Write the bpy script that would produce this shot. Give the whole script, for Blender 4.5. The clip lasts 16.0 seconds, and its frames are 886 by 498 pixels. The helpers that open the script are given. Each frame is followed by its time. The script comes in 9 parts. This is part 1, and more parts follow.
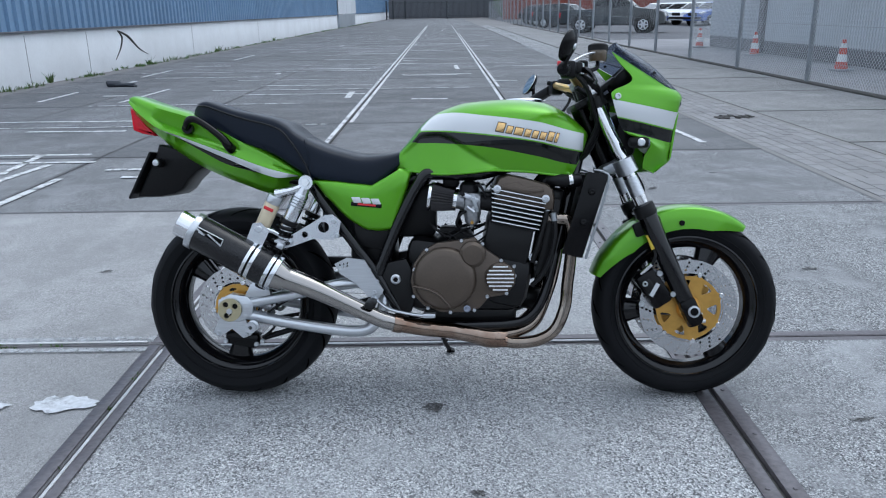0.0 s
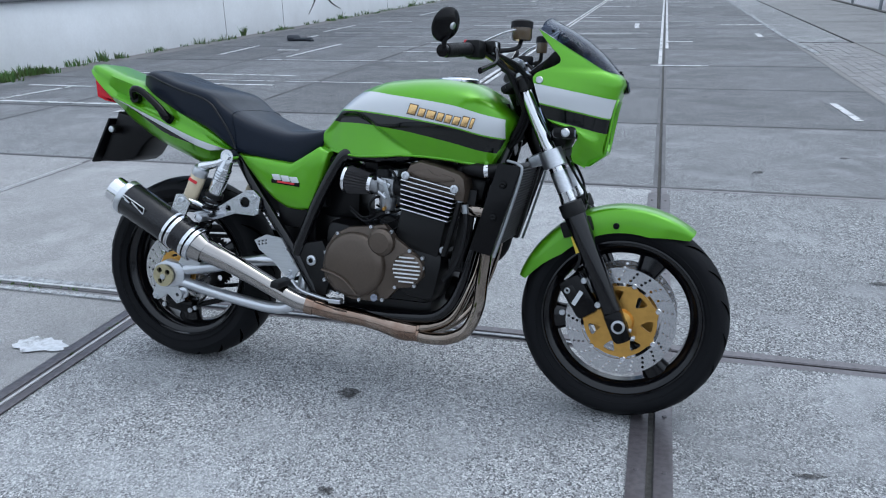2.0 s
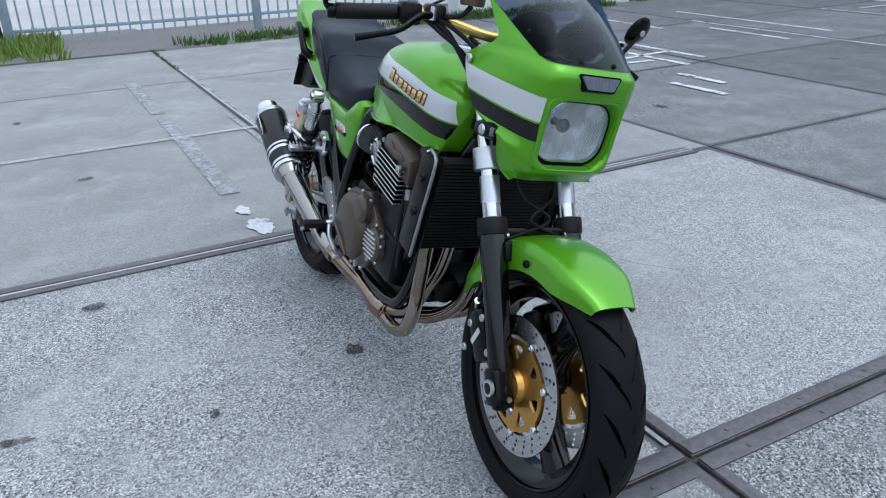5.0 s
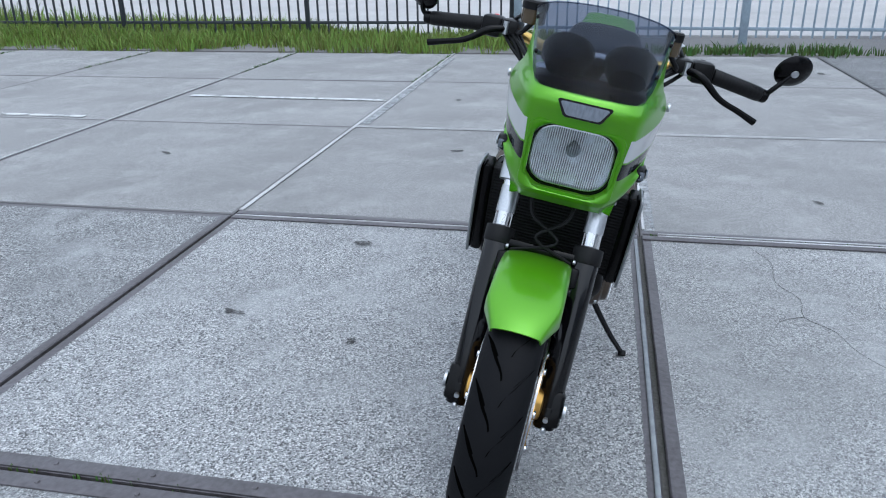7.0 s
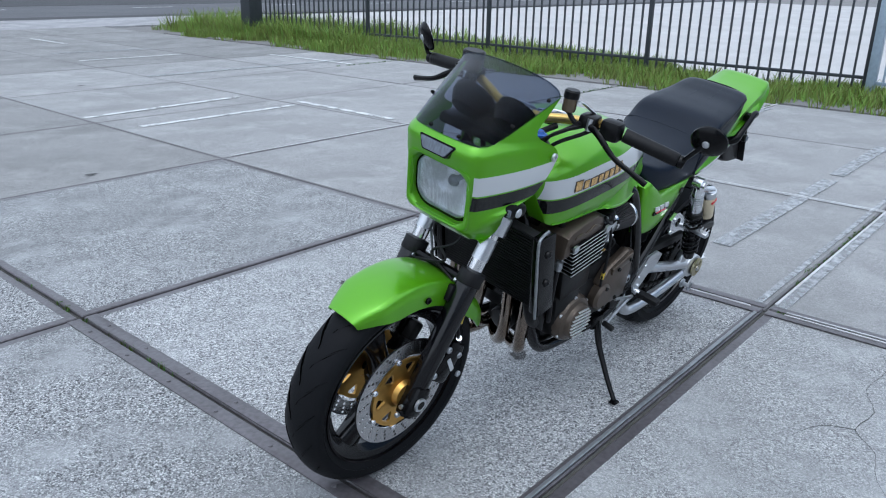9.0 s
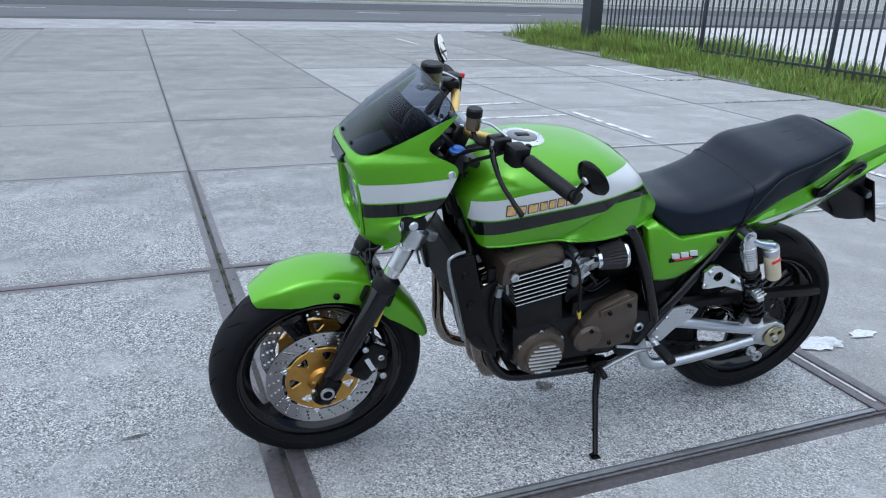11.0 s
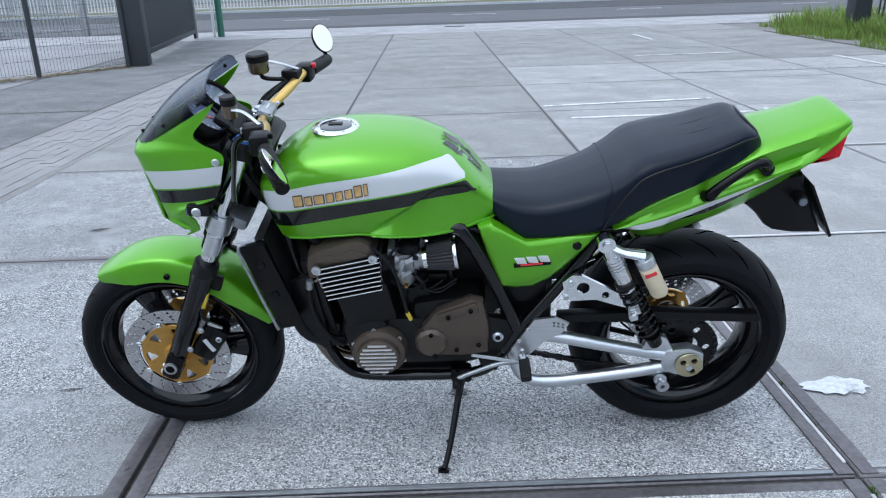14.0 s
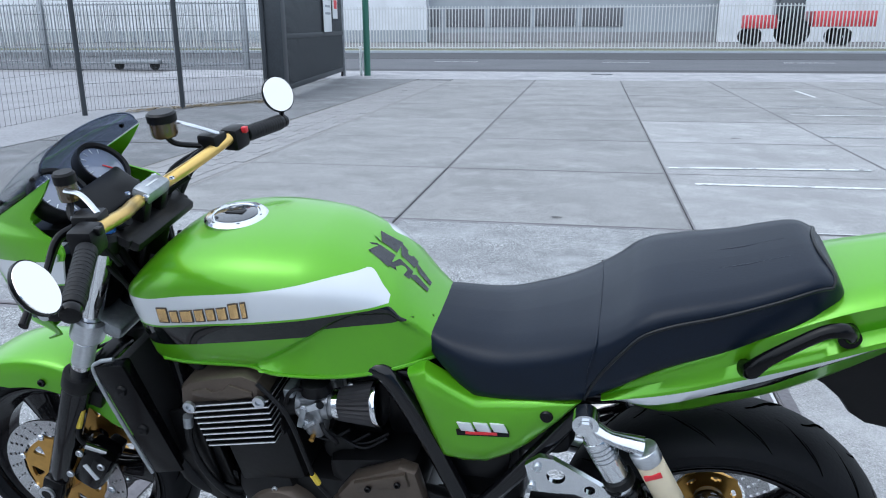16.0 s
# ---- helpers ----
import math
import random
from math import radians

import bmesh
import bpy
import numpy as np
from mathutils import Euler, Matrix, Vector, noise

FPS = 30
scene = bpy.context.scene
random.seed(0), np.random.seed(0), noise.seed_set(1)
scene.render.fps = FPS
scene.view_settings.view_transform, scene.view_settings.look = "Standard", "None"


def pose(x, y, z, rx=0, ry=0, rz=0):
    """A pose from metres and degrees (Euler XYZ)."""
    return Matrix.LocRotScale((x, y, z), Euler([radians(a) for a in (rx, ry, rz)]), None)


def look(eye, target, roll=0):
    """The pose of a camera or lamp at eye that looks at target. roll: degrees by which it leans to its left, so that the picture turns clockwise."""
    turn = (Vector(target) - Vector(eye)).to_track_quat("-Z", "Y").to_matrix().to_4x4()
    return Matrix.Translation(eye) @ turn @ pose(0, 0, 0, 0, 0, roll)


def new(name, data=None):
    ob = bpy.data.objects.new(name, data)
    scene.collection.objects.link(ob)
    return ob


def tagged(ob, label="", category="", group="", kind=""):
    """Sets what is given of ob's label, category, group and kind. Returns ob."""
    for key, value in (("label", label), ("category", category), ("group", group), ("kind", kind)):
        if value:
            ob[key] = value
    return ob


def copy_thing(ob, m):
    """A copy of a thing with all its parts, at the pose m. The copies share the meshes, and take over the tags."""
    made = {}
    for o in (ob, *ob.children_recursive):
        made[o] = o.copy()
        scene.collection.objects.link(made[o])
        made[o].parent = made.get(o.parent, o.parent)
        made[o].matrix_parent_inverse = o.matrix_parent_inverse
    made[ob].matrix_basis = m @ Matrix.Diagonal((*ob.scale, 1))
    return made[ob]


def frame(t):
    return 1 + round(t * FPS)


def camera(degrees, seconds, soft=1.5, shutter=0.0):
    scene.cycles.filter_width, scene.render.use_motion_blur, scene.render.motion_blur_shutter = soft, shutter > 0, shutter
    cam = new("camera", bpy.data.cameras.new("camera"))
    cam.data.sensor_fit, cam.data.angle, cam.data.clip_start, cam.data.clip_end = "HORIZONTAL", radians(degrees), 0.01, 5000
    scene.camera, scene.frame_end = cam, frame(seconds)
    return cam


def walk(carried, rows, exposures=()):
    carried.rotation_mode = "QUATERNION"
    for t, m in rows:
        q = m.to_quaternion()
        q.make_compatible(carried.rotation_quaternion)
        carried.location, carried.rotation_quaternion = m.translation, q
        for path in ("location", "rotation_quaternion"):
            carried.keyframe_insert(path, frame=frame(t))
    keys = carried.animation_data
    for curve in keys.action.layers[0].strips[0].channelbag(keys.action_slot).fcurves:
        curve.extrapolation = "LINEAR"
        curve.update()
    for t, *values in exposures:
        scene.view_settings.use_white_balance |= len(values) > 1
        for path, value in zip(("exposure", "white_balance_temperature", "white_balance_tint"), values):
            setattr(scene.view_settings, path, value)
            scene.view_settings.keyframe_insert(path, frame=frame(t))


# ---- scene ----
cam = camera(59.9, 16.0, soft=1.1)
PATH = [
    (0, (-0.895, -2.772, 1.242), (-0.898, -0.867, 0.648), -0.8),
    (0.5, (-0.737, -2.766, 1.248), (-0.807, -0.863, 0.647), -1.1),
    (1, (-0.514, -2.759, 1.274), (-0.735, -0.868, 0.669), -1.7),
    (1.5, (-0.279, -2.655, 1.264), (-0.596, -0.788, 0.621), -1.4),
    (2, (-0.055, -2.515, 1.279), (-0.562, -0.708, 0.587), -1.2),
    (2.5, (0.194, -2.391, 1.257), (-0.53, -0.66, 0.565), -0.7),
    (3, (0.397, -2.26, 1.261), (-0.535, -0.629, 0.573), -0.6),
    (5.3, (1.16, -1.118, 1.266), (-0.539, -0.428, 0.467), -1.8),
    (5.5, (1.196, -1.031, 1.28), (-0.546, -0.457, 0.482), -1.7),
    (6, (1.302, -0.774, 1.263), (-0.527, -0.524, 0.493), -1.4),
    (6.5, (1.413, -0.485, 1.282), (-0.443, -0.564, 0.541), -1.0),
    (7, (1.395, -0.214, 1.257), (-0.425, -0.592, 0.517), -1.1),
    (7.5, (1.378, 0.045, 1.277), (-0.365, -0.62, 0.555), -0.6),
    (8, (1.399, 0.371, 1.305), (-0.229, -0.558, 0.608), 0.5),
    (8.5, (1.334, 0.656, 1.297), (-0.214, -0.418, 0.625), 0.9),
    (9, (1.178, 0.913, 1.314), (-0.251, -0.315, 0.644), 1.1),
    (11.3, (0.173, 1.634, 1.346), (-0.428, -0.16, 0.698), 2.0),
    (11.5, (0.081, 1.677, 1.342), (-0.452, -0.142, 0.704), 2.0),
    (12, (-0.152, 1.689, 1.321), (-0.544, -0.159, 0.666), 1.6),
    (12.5, (-0.372, 1.695, 1.314), (-0.621, -0.174, 0.648), 1.0),
    (13, (-0.59, 1.733, 1.331), (-0.658, -0.152, 0.665), 0.6),
    (13.5, (-0.783, 1.762, 1.331), (-0.776, -0.13, 0.681), -0.8),
    (14, (-0.878, 1.73, 1.309), (-0.894, -0.155, 0.641), -1.9),
    (14.5, (-0.942, 1.643, 1.306), (-0.968, -0.227, 0.595), -1.9),
    (15, (-1.127, 1.537, 1.305), (-1.085, -0.323, 0.573), -0.9),
    (15.5, (-1.233, 1.374, 1.304), (-1.075, -0.505, 0.639), -0.3),
    (16, (-1.282, 1.093, 1.303), (-0.928, -0.794, 0.742), -0.3),
]
walk(cam, [(t, look(eye, target, roll)) for t, eye, target, roll in PATH], exposures=((0, 0.38, 5520, 5), (3, 0.40, 5520, 5), (6.5, 0.36, 5520, 5), (9, 0.46, 5520, 5), (11.5, 0.62, 5520, 5), (16, 0.74, 5520, 5)))

# ---------------------------------------------------------------- world, sun, exposure
world = bpy.data.worlds.new("overcast_sky")
scene.world = world
world.use_nodes = True
wn = world.node_tree
sky = wn.nodes.new("ShaderNodeTexSky")
sky.sky_type = "NISHITA"
sky.sun_disc = False
sky.sun_elevation, sky.sun_rotation = radians(66), radians(54)
sky.air_density, sky.dust_density, sky.ozone_density = 1.0, 7.0, 1.0
CLOUD = (6.3, 6.3, 6.5, 1)
background = wn.nodes["Background"]
background.inputs["Strength"].default_value = 0.143
cloud = wn.nodes.new("ShaderNodeHueSaturation")
cloud.inputs["Saturation"].default_value = 0.62
wn.links.new(sky.outputs[0], cloud.inputs["Color"])
cover = wn.nodes.new("ShaderNodeMix")
cover.data_type = "RGBA"
cover.inputs["Factor"].default_value = 0.62
cover.inputs[7].default_value = CLOUD
wn.links.new(cloud.outputs[0], cover.inputs[6])
wn.links.new(cover.outputs[2], background.inputs["Color"])
sun = new("sun", bpy.data.lights.new("sun", "SUN"))
sun.data.energy, sun.data.angle, sun.data.color = 0.50, radians(150), (1.0, 0.965, 0.965)
sun.matrix_world = look((7, 5, 25), (0, 0, 0))


# ---------------------------------------------------------------- materials


def material(name, color, rough=0.5, metal=0.0, scale=0.0, vary=0.25, bump=0.0, big=0.0, big_vary=0.2, coat=0.0, spec=0.5,
             dark=None, per_object=0.0, stretch=(1, 1, 1), rough_vary=0.0, coords="Object"):
    """A Principled material with fine grain (scale, vary, bump), broad stains (big, big_vary) and a tone for each object."""
    m = bpy.data.materials.new(name)
    m.use_nodes = True
    nt = m.node_tree
    p = nt.nodes["Principled BSDF"]
    p.inputs["Roughness"].default_value = rough
    p.inputs["Metallic"].default_value = metal
    p.inputs["Coat Weight"].default_value = coat
    p.inputs["Coat Roughness"].default_value = 0.03
    p.inputs["Specular IOR Level"].default_value = spec
    col = nt.nodes.new("ShaderNodeRGB")
    col.outputs[0].default_value = (*color, 1)
    out = col.outputs[0]
    if scale or big or per_object:
        where = nt.nodes.new("ShaderNodeTexCoord").outputs["Object"] if coords == "Object" else nt.nodes.new("ShaderNodeNewGeometry").outputs["Position"]
        mapping = nt.nodes.new("ShaderNodeMapping")
        mapping.inputs["Scale"].default_value = stretch
        nt.links.new(where, mapping.inputs[0])
        where = mapping.outputs[0]

    def blend(out, fac, amount, tint):
        """Mixes out towards tint by how far fac lies over the middle."""
        mix = nt.nodes.new("ShaderNodeMix")
        mix.data_type, mix.blend_type = "RGBA", "MIX"
        ramp = nt.nodes.new("ShaderNodeMapRange")
        ramp.inputs["From Min"].default_value, ramp.inputs["From Max"].default_value = 0.35, 0.7
        ramp.inputs["To Max"].default_value = amount
        nt.links.new(fac, ramp.inputs["Value"])
        nt.links.new(ramp.outputs[0], mix.inputs["Factor"])
        nt.links.new(out, mix.inputs[6])
        mix.inputs[7].default_value = (*tint, 1)
        return mix.outputs[2]

    low = dark or tuple(c * 0.25 for c in color)
    fine = None
    if scale:
        fine = nt.nodes.new("ShaderNodeTexNoise")
        fine.inputs["Scale"].default_value, fine.inputs["Detail"].default_value = scale, 4
        nt.links.new(where, fine.inputs["Vector"])
        out = blend(out, fine.outputs["Fac"], vary, low)
    if big:
        broad = nt.nodes.new("ShaderNodeTexNoise")
        broad.inputs["Scale"].default_value, broad.inputs["Detail"].default_value = big, 6
        broad.inputs["Roughness"].default_value = 0.65
        nt.links.new(where, broad.inputs["Vector"])
        out = blend(out, broad.outputs["Fac"], big_vary, low)
        if rough_vary:
            r = nt.nodes.new("ShaderNodeMapRange")
            r.inputs["To Min"].default_value, r.inputs["To Max"].default_value = max(rough - rough_vary, 0.02), min(rough + rough_vary, 1)
            nt.links.new(broad.outputs["Fac"], r.inputs["Value"])
            nt.links.new(r.outputs[0], p.inputs["Roughness"])
    if per_object:
        info = nt.nodes.new("ShaderNodeObjectInfo")
        hsv = nt.nodes.new("ShaderNodeHueSaturation")
        r = nt.nodes.new("ShaderNodeMapRange")
        r.inputs["To Min"].default_value, r.inputs["To Max"].default_value = 1 - per_object, 1 + per_object
        nt.links.new(info.outputs["Random"], r.inputs["Value"])
        nt.links.new(r.outputs[0], hsv.inputs["Value"])
        nt.links.new(out, hsv.inputs["Color"])
        out = hsv.outputs[0]
    nt.links.new(out, p.inputs["Base Color"])
    if bump and fine:
        b = nt.nodes.new("ShaderNodeBump")
        b.inputs["Strength"].default_value, b.inputs["Distance"].default_value = bump, 0.004
        nt.links.new(fine.outputs["Fac"], b.inputs["Height"])
        nt.links.new(b.outputs[0], p.inputs["Normal"])
    return m


def concrete(name, base, stone, grout, per_object=0.07, crisp=0.8, stains=1.0):
    """Washed concrete: pale and dark stones of some millimetres in a grey paste, cloudy stains, streaks."""
    m = bpy.data.materials.new(name)
    m.use_nodes = True
    nt, p = m.node_tree, m.node_tree.nodes["Principled BSDF"]
    p.inputs["Roughness"].default_value = 0.9
    p.inputs["Specular IOR Level"].default_value = 0.2
    where = nt.nodes.new("ShaderNodeNewGeometry").outputs["Position"]

    def noise_at(scale, detail, rough=0.5):
        n = nt.nodes.new("ShaderNodeTexNoise")
        n.inputs["Scale"].default_value, n.inputs["Detail"].default_value, n.inputs["Roughness"].default_value = scale, detail, rough
        nt.links.new(where, n.inputs["Vector"])
        return n.outputs["Fac"]

    def ramp(fac, lo, hi, to=1.0):
        r = nt.nodes.new("ShaderNodeMapRange")
        r.inputs["From Min"].default_value, r.inputs["From Max"].default_value, r.inputs["To Max"].default_value = lo, hi, to
        nt.links.new(fac, r.inputs["Value"])
        return r.outputs[0]

    def mix(a, b, fac, kind="MIX"):
        n = nt.nodes.new("ShaderNodeMix")
        n.data_type, n.blend_type = "RGBA", kind
        for slot, v in ((6, a), (7, b)):
            if isinstance(v, tuple):
                n.inputs[slot].default_value = (*v, 1)
            else:
                nt.links.new(v, n.inputs[slot])
        nt.links.new(fac, n.inputs["Factor"])
        return n.outputs[2]

    cells = nt.nodes.new("ShaderNodeTexVoronoi")
    cells.inputs["Scale"].default_value = 205
    nt.links.new(where, cells.inputs["Vector"])
    tone = nt.nodes.new("ShaderNodeSeparateColor")
    nt.links.new(cells.outputs["Color"], tone.inputs[0])
    c = mix(base, stone, ramp(tone.outputs[0], 0.55, 0.78, crisp))
    c = mix(c, grout, ramp(tone.outputs[1], 0.66, 0.86, crisp))
    c = mix(c, grout, ramp(noise_at(330, 2), 0.48, 0.66, 0.85))
    c = mix(c, tuple(v * 0.62 for v in base), ramp(noise_at(1.1, 7, 0.7), 0.44, 0.64, 0.8 * stains))
    c = mix(c, tuple(min(v * 1.35, 0.8) for v in base), ramp(noise_at(2.3, 6, 0.7), 0.5, 0.7, 0.6 * stains))
    c = mix(c, tuple(v * 0.5 for v in base), ramp(noise_at(9, 5, 0.75), 0.6, 0.78, 0.35))
    info = nt.nodes.new("ShaderNodeObjectInfo")
    hsv = nt.nodes.new("ShaderNodeHueSaturation")
    r = nt.nodes.new("ShaderNodeMapRange")
    r.inputs["To Min"].default_value, r.inputs["To Max"].default_value = 1 - per_object, 1 + per_object
    nt.links.new(info.outputs["Random"], r.inputs["Value"])
    nt.links.new(r.outputs[0], hsv.inputs["Value"])
    nt.links.new(c, hsv.inputs["Color"])
    nt.links.new(hsv.outputs[0], p.inputs["Base Color"])
    b = nt.nodes.new("ShaderNodeBump")
    b.inputs["Strength"].default_value, b.inputs["Distance"].default_value = 0.5, 0.003
    nt.links.new(cells.outputs["Distance"], b.inputs["Height"])
    nt.links.new(b.outputs[0], p.inputs["Normal"])
    return m


def worn_paint(name, color, cover=0.55, flake=7, soft=0.05):
    """Road paint, broken away in flakes so that the ground shows through."""
    m = material(name, color, 0.7, scale=60, vary=0.3, big=3, big_vary=0.3, coords="world")
    nt = m.node_tree
    p, out = nt.nodes["Principled BSDF"], nt.nodes["Material Output"]
    where = nt.nodes.new("ShaderNodeNewGeometry").outputs["Position"]
    n = nt.nodes.new("ShaderNodeTexNoise")
    n.inputs["Scale"].default_value, n.inputs["Detail"].default_value, n.inputs["Roughness"].default_value = flake, 9, 0.75
    nt.links.new(where, n.inputs["Vector"])
    r = nt.nodes.new("ShaderNodeMapRange")
    r.inputs["From Min"].default_value, r.inputs["From Max"].default_value = cover - soft, cover + soft
    nt.links.new(n.outputs["Fac"], r.inputs["Value"])
    clear, mixer = nt.nodes.new("ShaderNodeBsdfTransparent"), nt.nodes.new("ShaderNodeMixShader")
    nt.links.new(r.outputs[0], mixer.inputs[0])
    nt.links.new(p.outputs[0], mixer.inputs[1])
    nt.links.new(clear.outputs[0], mixer.inputs[2])
    nt.links.new(mixer.outputs[0], out.inputs["Surface"])
    return m


CONCRETE_OLD = concrete("weathered_concrete", (0.185, 0.19, 0.197), (0.36, 0.365, 0.37), (0.05, 0.05, 0.055), 0.12)
CONCRETE_MID = concrete("half_weathered_concrete", (0.235, 0.241, 0.249), (0.46, 0.465, 0.47), (0.052, 0.052, 0.057), 0.1)
# paler colour offsets the motorcycle's deep shade on the slab to its left
CONCRETE_LIGHT = concrete("pale_washed_concrete", (0.375, 0.382, 0.388), (0.68, 0.69, 0.69), (0.10, 0.10, 0.105), 0.03, 0.75, 0.8)
CONCRETE_DRIVE = concrete("worn_drive_concrete", (0.275, 0.275, 0.275), (0.46, 0.46, 0.46), (0.10, 0.10, 0.10), 0.05, 0.5, 0.8)
CONCRETE_BARE = concrete("bare_drive_concrete", (0.345, 0.346, 0.348), (0.53, 0.53, 0.53), (0.13, 0.13, 0.132), 0.05, 0.5, 0.75)
CONCRETE = concrete("washed_concrete", (0.285, 0.292, 0.30), (0.62, 0.63, 0.63), (0.04, 0.04, 0.044), 0.09, 0.9)
# paler colour lifts the motorcycle's shade on the slab it stands on
CONCRETE_NEAR = concrete("shade_lifted_concrete", (0.368, 0.376, 0.385), (0.71, 0.72, 0.72), (0.075, 0.075, 0.08), 0.03, 0.9, 0.8)
STEEL_EDGE = material("rusty_steel_edging", (0.165, 0.155, 0.168), 0.36, 0.35, 55, 0.4, 0.35, 1.6, 0.5, dark=(0.03, 0.024, 0.024), coords="world", rough_vary=0.16)
# pale base colour carries the sky's glint on the steel edges
STEEL_GLINT = material("pale_steel_glint", (0.64, 0.65, 0.67), 0.5, 0.25, 40, 0.3, 0.2, 2, 0.6, dark=(0.24, 0.22, 0.21), coords="world")
TAR = material("tar_joint", (0.055, 0.055, 0.06), 0.7, 0.0, 60, 0.4, 0.3, 2.2, 0.6, dark=(0.16, 0.16, 0.165), coords="world")
JOINT = material("joint_dirt", (0.11, 0.105, 0.103), 0.95, 0, 80, 0.5, 0.6, 3, 0.5, dark=(0.02, 0.025, 0.015), coords="world")
JOINT_PALE = material("worn_joint_filler", (0.185, 0.18, 0.185), 0.8, 0.1, 60, 0.4, 0.4, 1.7, 0.6, dark=(0.10, 0.098, 0.105), coords="world")
SAND = material("joint_sand", (0.24, 0.235, 0.23), 0.95, 0, 80, 0.4, 0.5, coords="world")
EARTH = material("dusty_ground", (0.23, 0.225, 0.225), 0.95, 0, 40, 0.4, 0.5, 0.3, 0.35, coords="world")
ASPHALT = material("grey_asphalt", (0.115, 0.118, 0.13), 0.85, 0, 120, 0.4, 0.5, 0.5, 0.35, coords="world")
ASPHALT_DARK = material("dark_asphalt", (0.05, 0.052, 0.06), 0.8, 0, 120, 0.4, 0.5, 0.5, 0.3, coords="world")
APRON = concrete("pale_concrete", (0.36, 0.36, 0.375), (0.48, 0.48, 0.48), (0.2, 0.2, 0.21))
YARD = material("yard_concrete", (0.30, 0.30, 0.315), 0.9, 0, 30, 0.3, 0.4, 0.6, 0.4, coords="world")
YARD_PALE = material("pale_yard_concrete", (0.52, 0.51, 0.505), 0.9, 0, 24, 0.3, 0.4, 0.5, 0.45, dark=(0.25, 0.245, 0.25), coords="world")
PAVER = material("clinker_paver", (0.27, 0.268, 0.27), 0.85, 0, 90, 0.4, 0.5, 2.2, 0.55, dark=(0.15, 0.148, 0.15), per_object=0.12, coords="world")
LINE = worn_paint("white_line_paint", (0.72, 0.73, 0.74), 0.56)
LINE_OLD = worn_paint("faded_line_paint", (0.50, 0.52, 0.54), 0.50, 16, 0.17)
WALL_WHITE = material("white_wall_paint", (0.80, 0.82, 0.84), 0.8, 0, 25, 0.06, 0.2, 0.7, 0.2, dark=(0.33, 0.32, 0.3), coords="world")
CLAD_BLUE = material("blue_sheet_cladding", (0.165, 0.275, 0.43), 0.45, 0.0, 20, 0.1, 0.0, 0.6, 0.25, coords="world", rough_vary=0.15)
CLAD_WHITE = material("white_sheet_cladding", (0.7, 0.72, 0.75), 0.5, 0, 20, 0.1, 0, 0.8, 0.2, coords="world")
CLAD_GREY = material("grey_sheet_cladding", (0.34, 0.37, 0.40), 0.5, 0.1, 20, 0.1, 0, 0.5, 0.25, coords="world")
CLAD_PALE = material("pale_grey_sheet_cladding", (0.50, 0.54, 0.58), 0.5, 0.1, 20, 0.1, 0, 0.5, 0.2, coords="world")
DARK_CLAD = material("dark_grey_cladding", (0.115, 0.12, 0.135), 0.6, 0, 8, 0.15, 0, 0.3, 0.2, coords="world")
FENCE_DARK = material("anthracite_fence_paint", (0.035, 0.042, 0.05), 0.5, 0.1, 30, 0.3, 0.1, 2, 0.3, coords="world")
FENCE_BLUE = material("pale_blue_gate_paint", (0.34, 0.42, 0.5), 0.45, 0.2, 30, 0.2, 0.1, 2, 0.3, coords="world")
FENCE_WHITE = material("white_fence_paint", (0.58, 0.59, 0.60), 0.6, 0, 20, 0.1, 0, 1, 0.15, coords="world")
WIRE = material("pale_galvanised_wire", (0.50, 0.52, 0.54), 0.5, 0.2, 30, 0.2, coords="world")
GALVANISED = material("galvanised_steel", (0.36, 0.38, 0.4), 0.45, 0.7, 40, 0.3, 0.1, 4, 0.3, coords="world")
POST_GREEN = material("green_post_paint", (0.03, 0.13, 0.09), 0.5, 0, 30, 0.2, coords="world")
GRASS = material("grass_blades", (0.15, 0.25, 0.033), 0.65, 0, 6, 0.4, 0, 0.9, 0.45, dark=(0.11, 0.12, 0.035), coords="world")
VERGE = material("dry_verge", (0.11, 0.125, 0.06), 0.9, 0, 3, 0.4, 0, 0.5, 0.4, dark=(0.16, 0.15, 0.11), coords="world")
WEED = material("weed_leaves", (0.075, 0.15, 0.03), 0.65, 0, 9, 0.4, 0, 1.3, 0.3, coords="world")
for m in (GRASS, WEED):  # each blade has its own tone
    nt = m.node_tree
    p = nt.nodes["Principled BSDF"]
    isle, hsv = nt.nodes.new("ShaderNodeNewGeometry"), nt.nodes.new("ShaderNodeHueSaturation")
    for name, lo, hi in (("Hue", 0.455, 0.525), ("Value", 0.55, 1.6)):
        r = nt.nodes.new("ShaderNodeMapRange")
        r.inputs["To Min"].default_value, r.inputs["To Max"].default_value = lo, hi
        nt.links.new(isle.outputs["Random Per Island"], r.inputs["Value"])
        nt.links.new(r.outputs[0], hsv.inputs[name])
    nt.links.new(p.inputs["Base Color"].links[0].from_socket, hsv.inputs["Color"])
    nt.links.new(hsv.outputs[0], p.inputs["Base Color"])
DRY = material("dry_leaf_litter", (0.30, 0.24, 0.15), 0.9, 0, 30, 0.5, 0, 3, 0.4, coords="world")
DIRT = material("dark_stain", (0.05, 0.048, 0.045), 0.9, 0, 40, 0.4, coords="world")
RUST_RED = material("rust_red_paint", (0.24, 0.06, 0.04), 0.6, 0, 10, 0.2, 0, 0.8, 0.3, coords="world")
CAR_DARK = material("dark_grey_car_paint", (0.032, 0.038, 0.040), 0.35, 0.3, 3, 0.25, 0, 0.8, 0.3, coat=0.8)
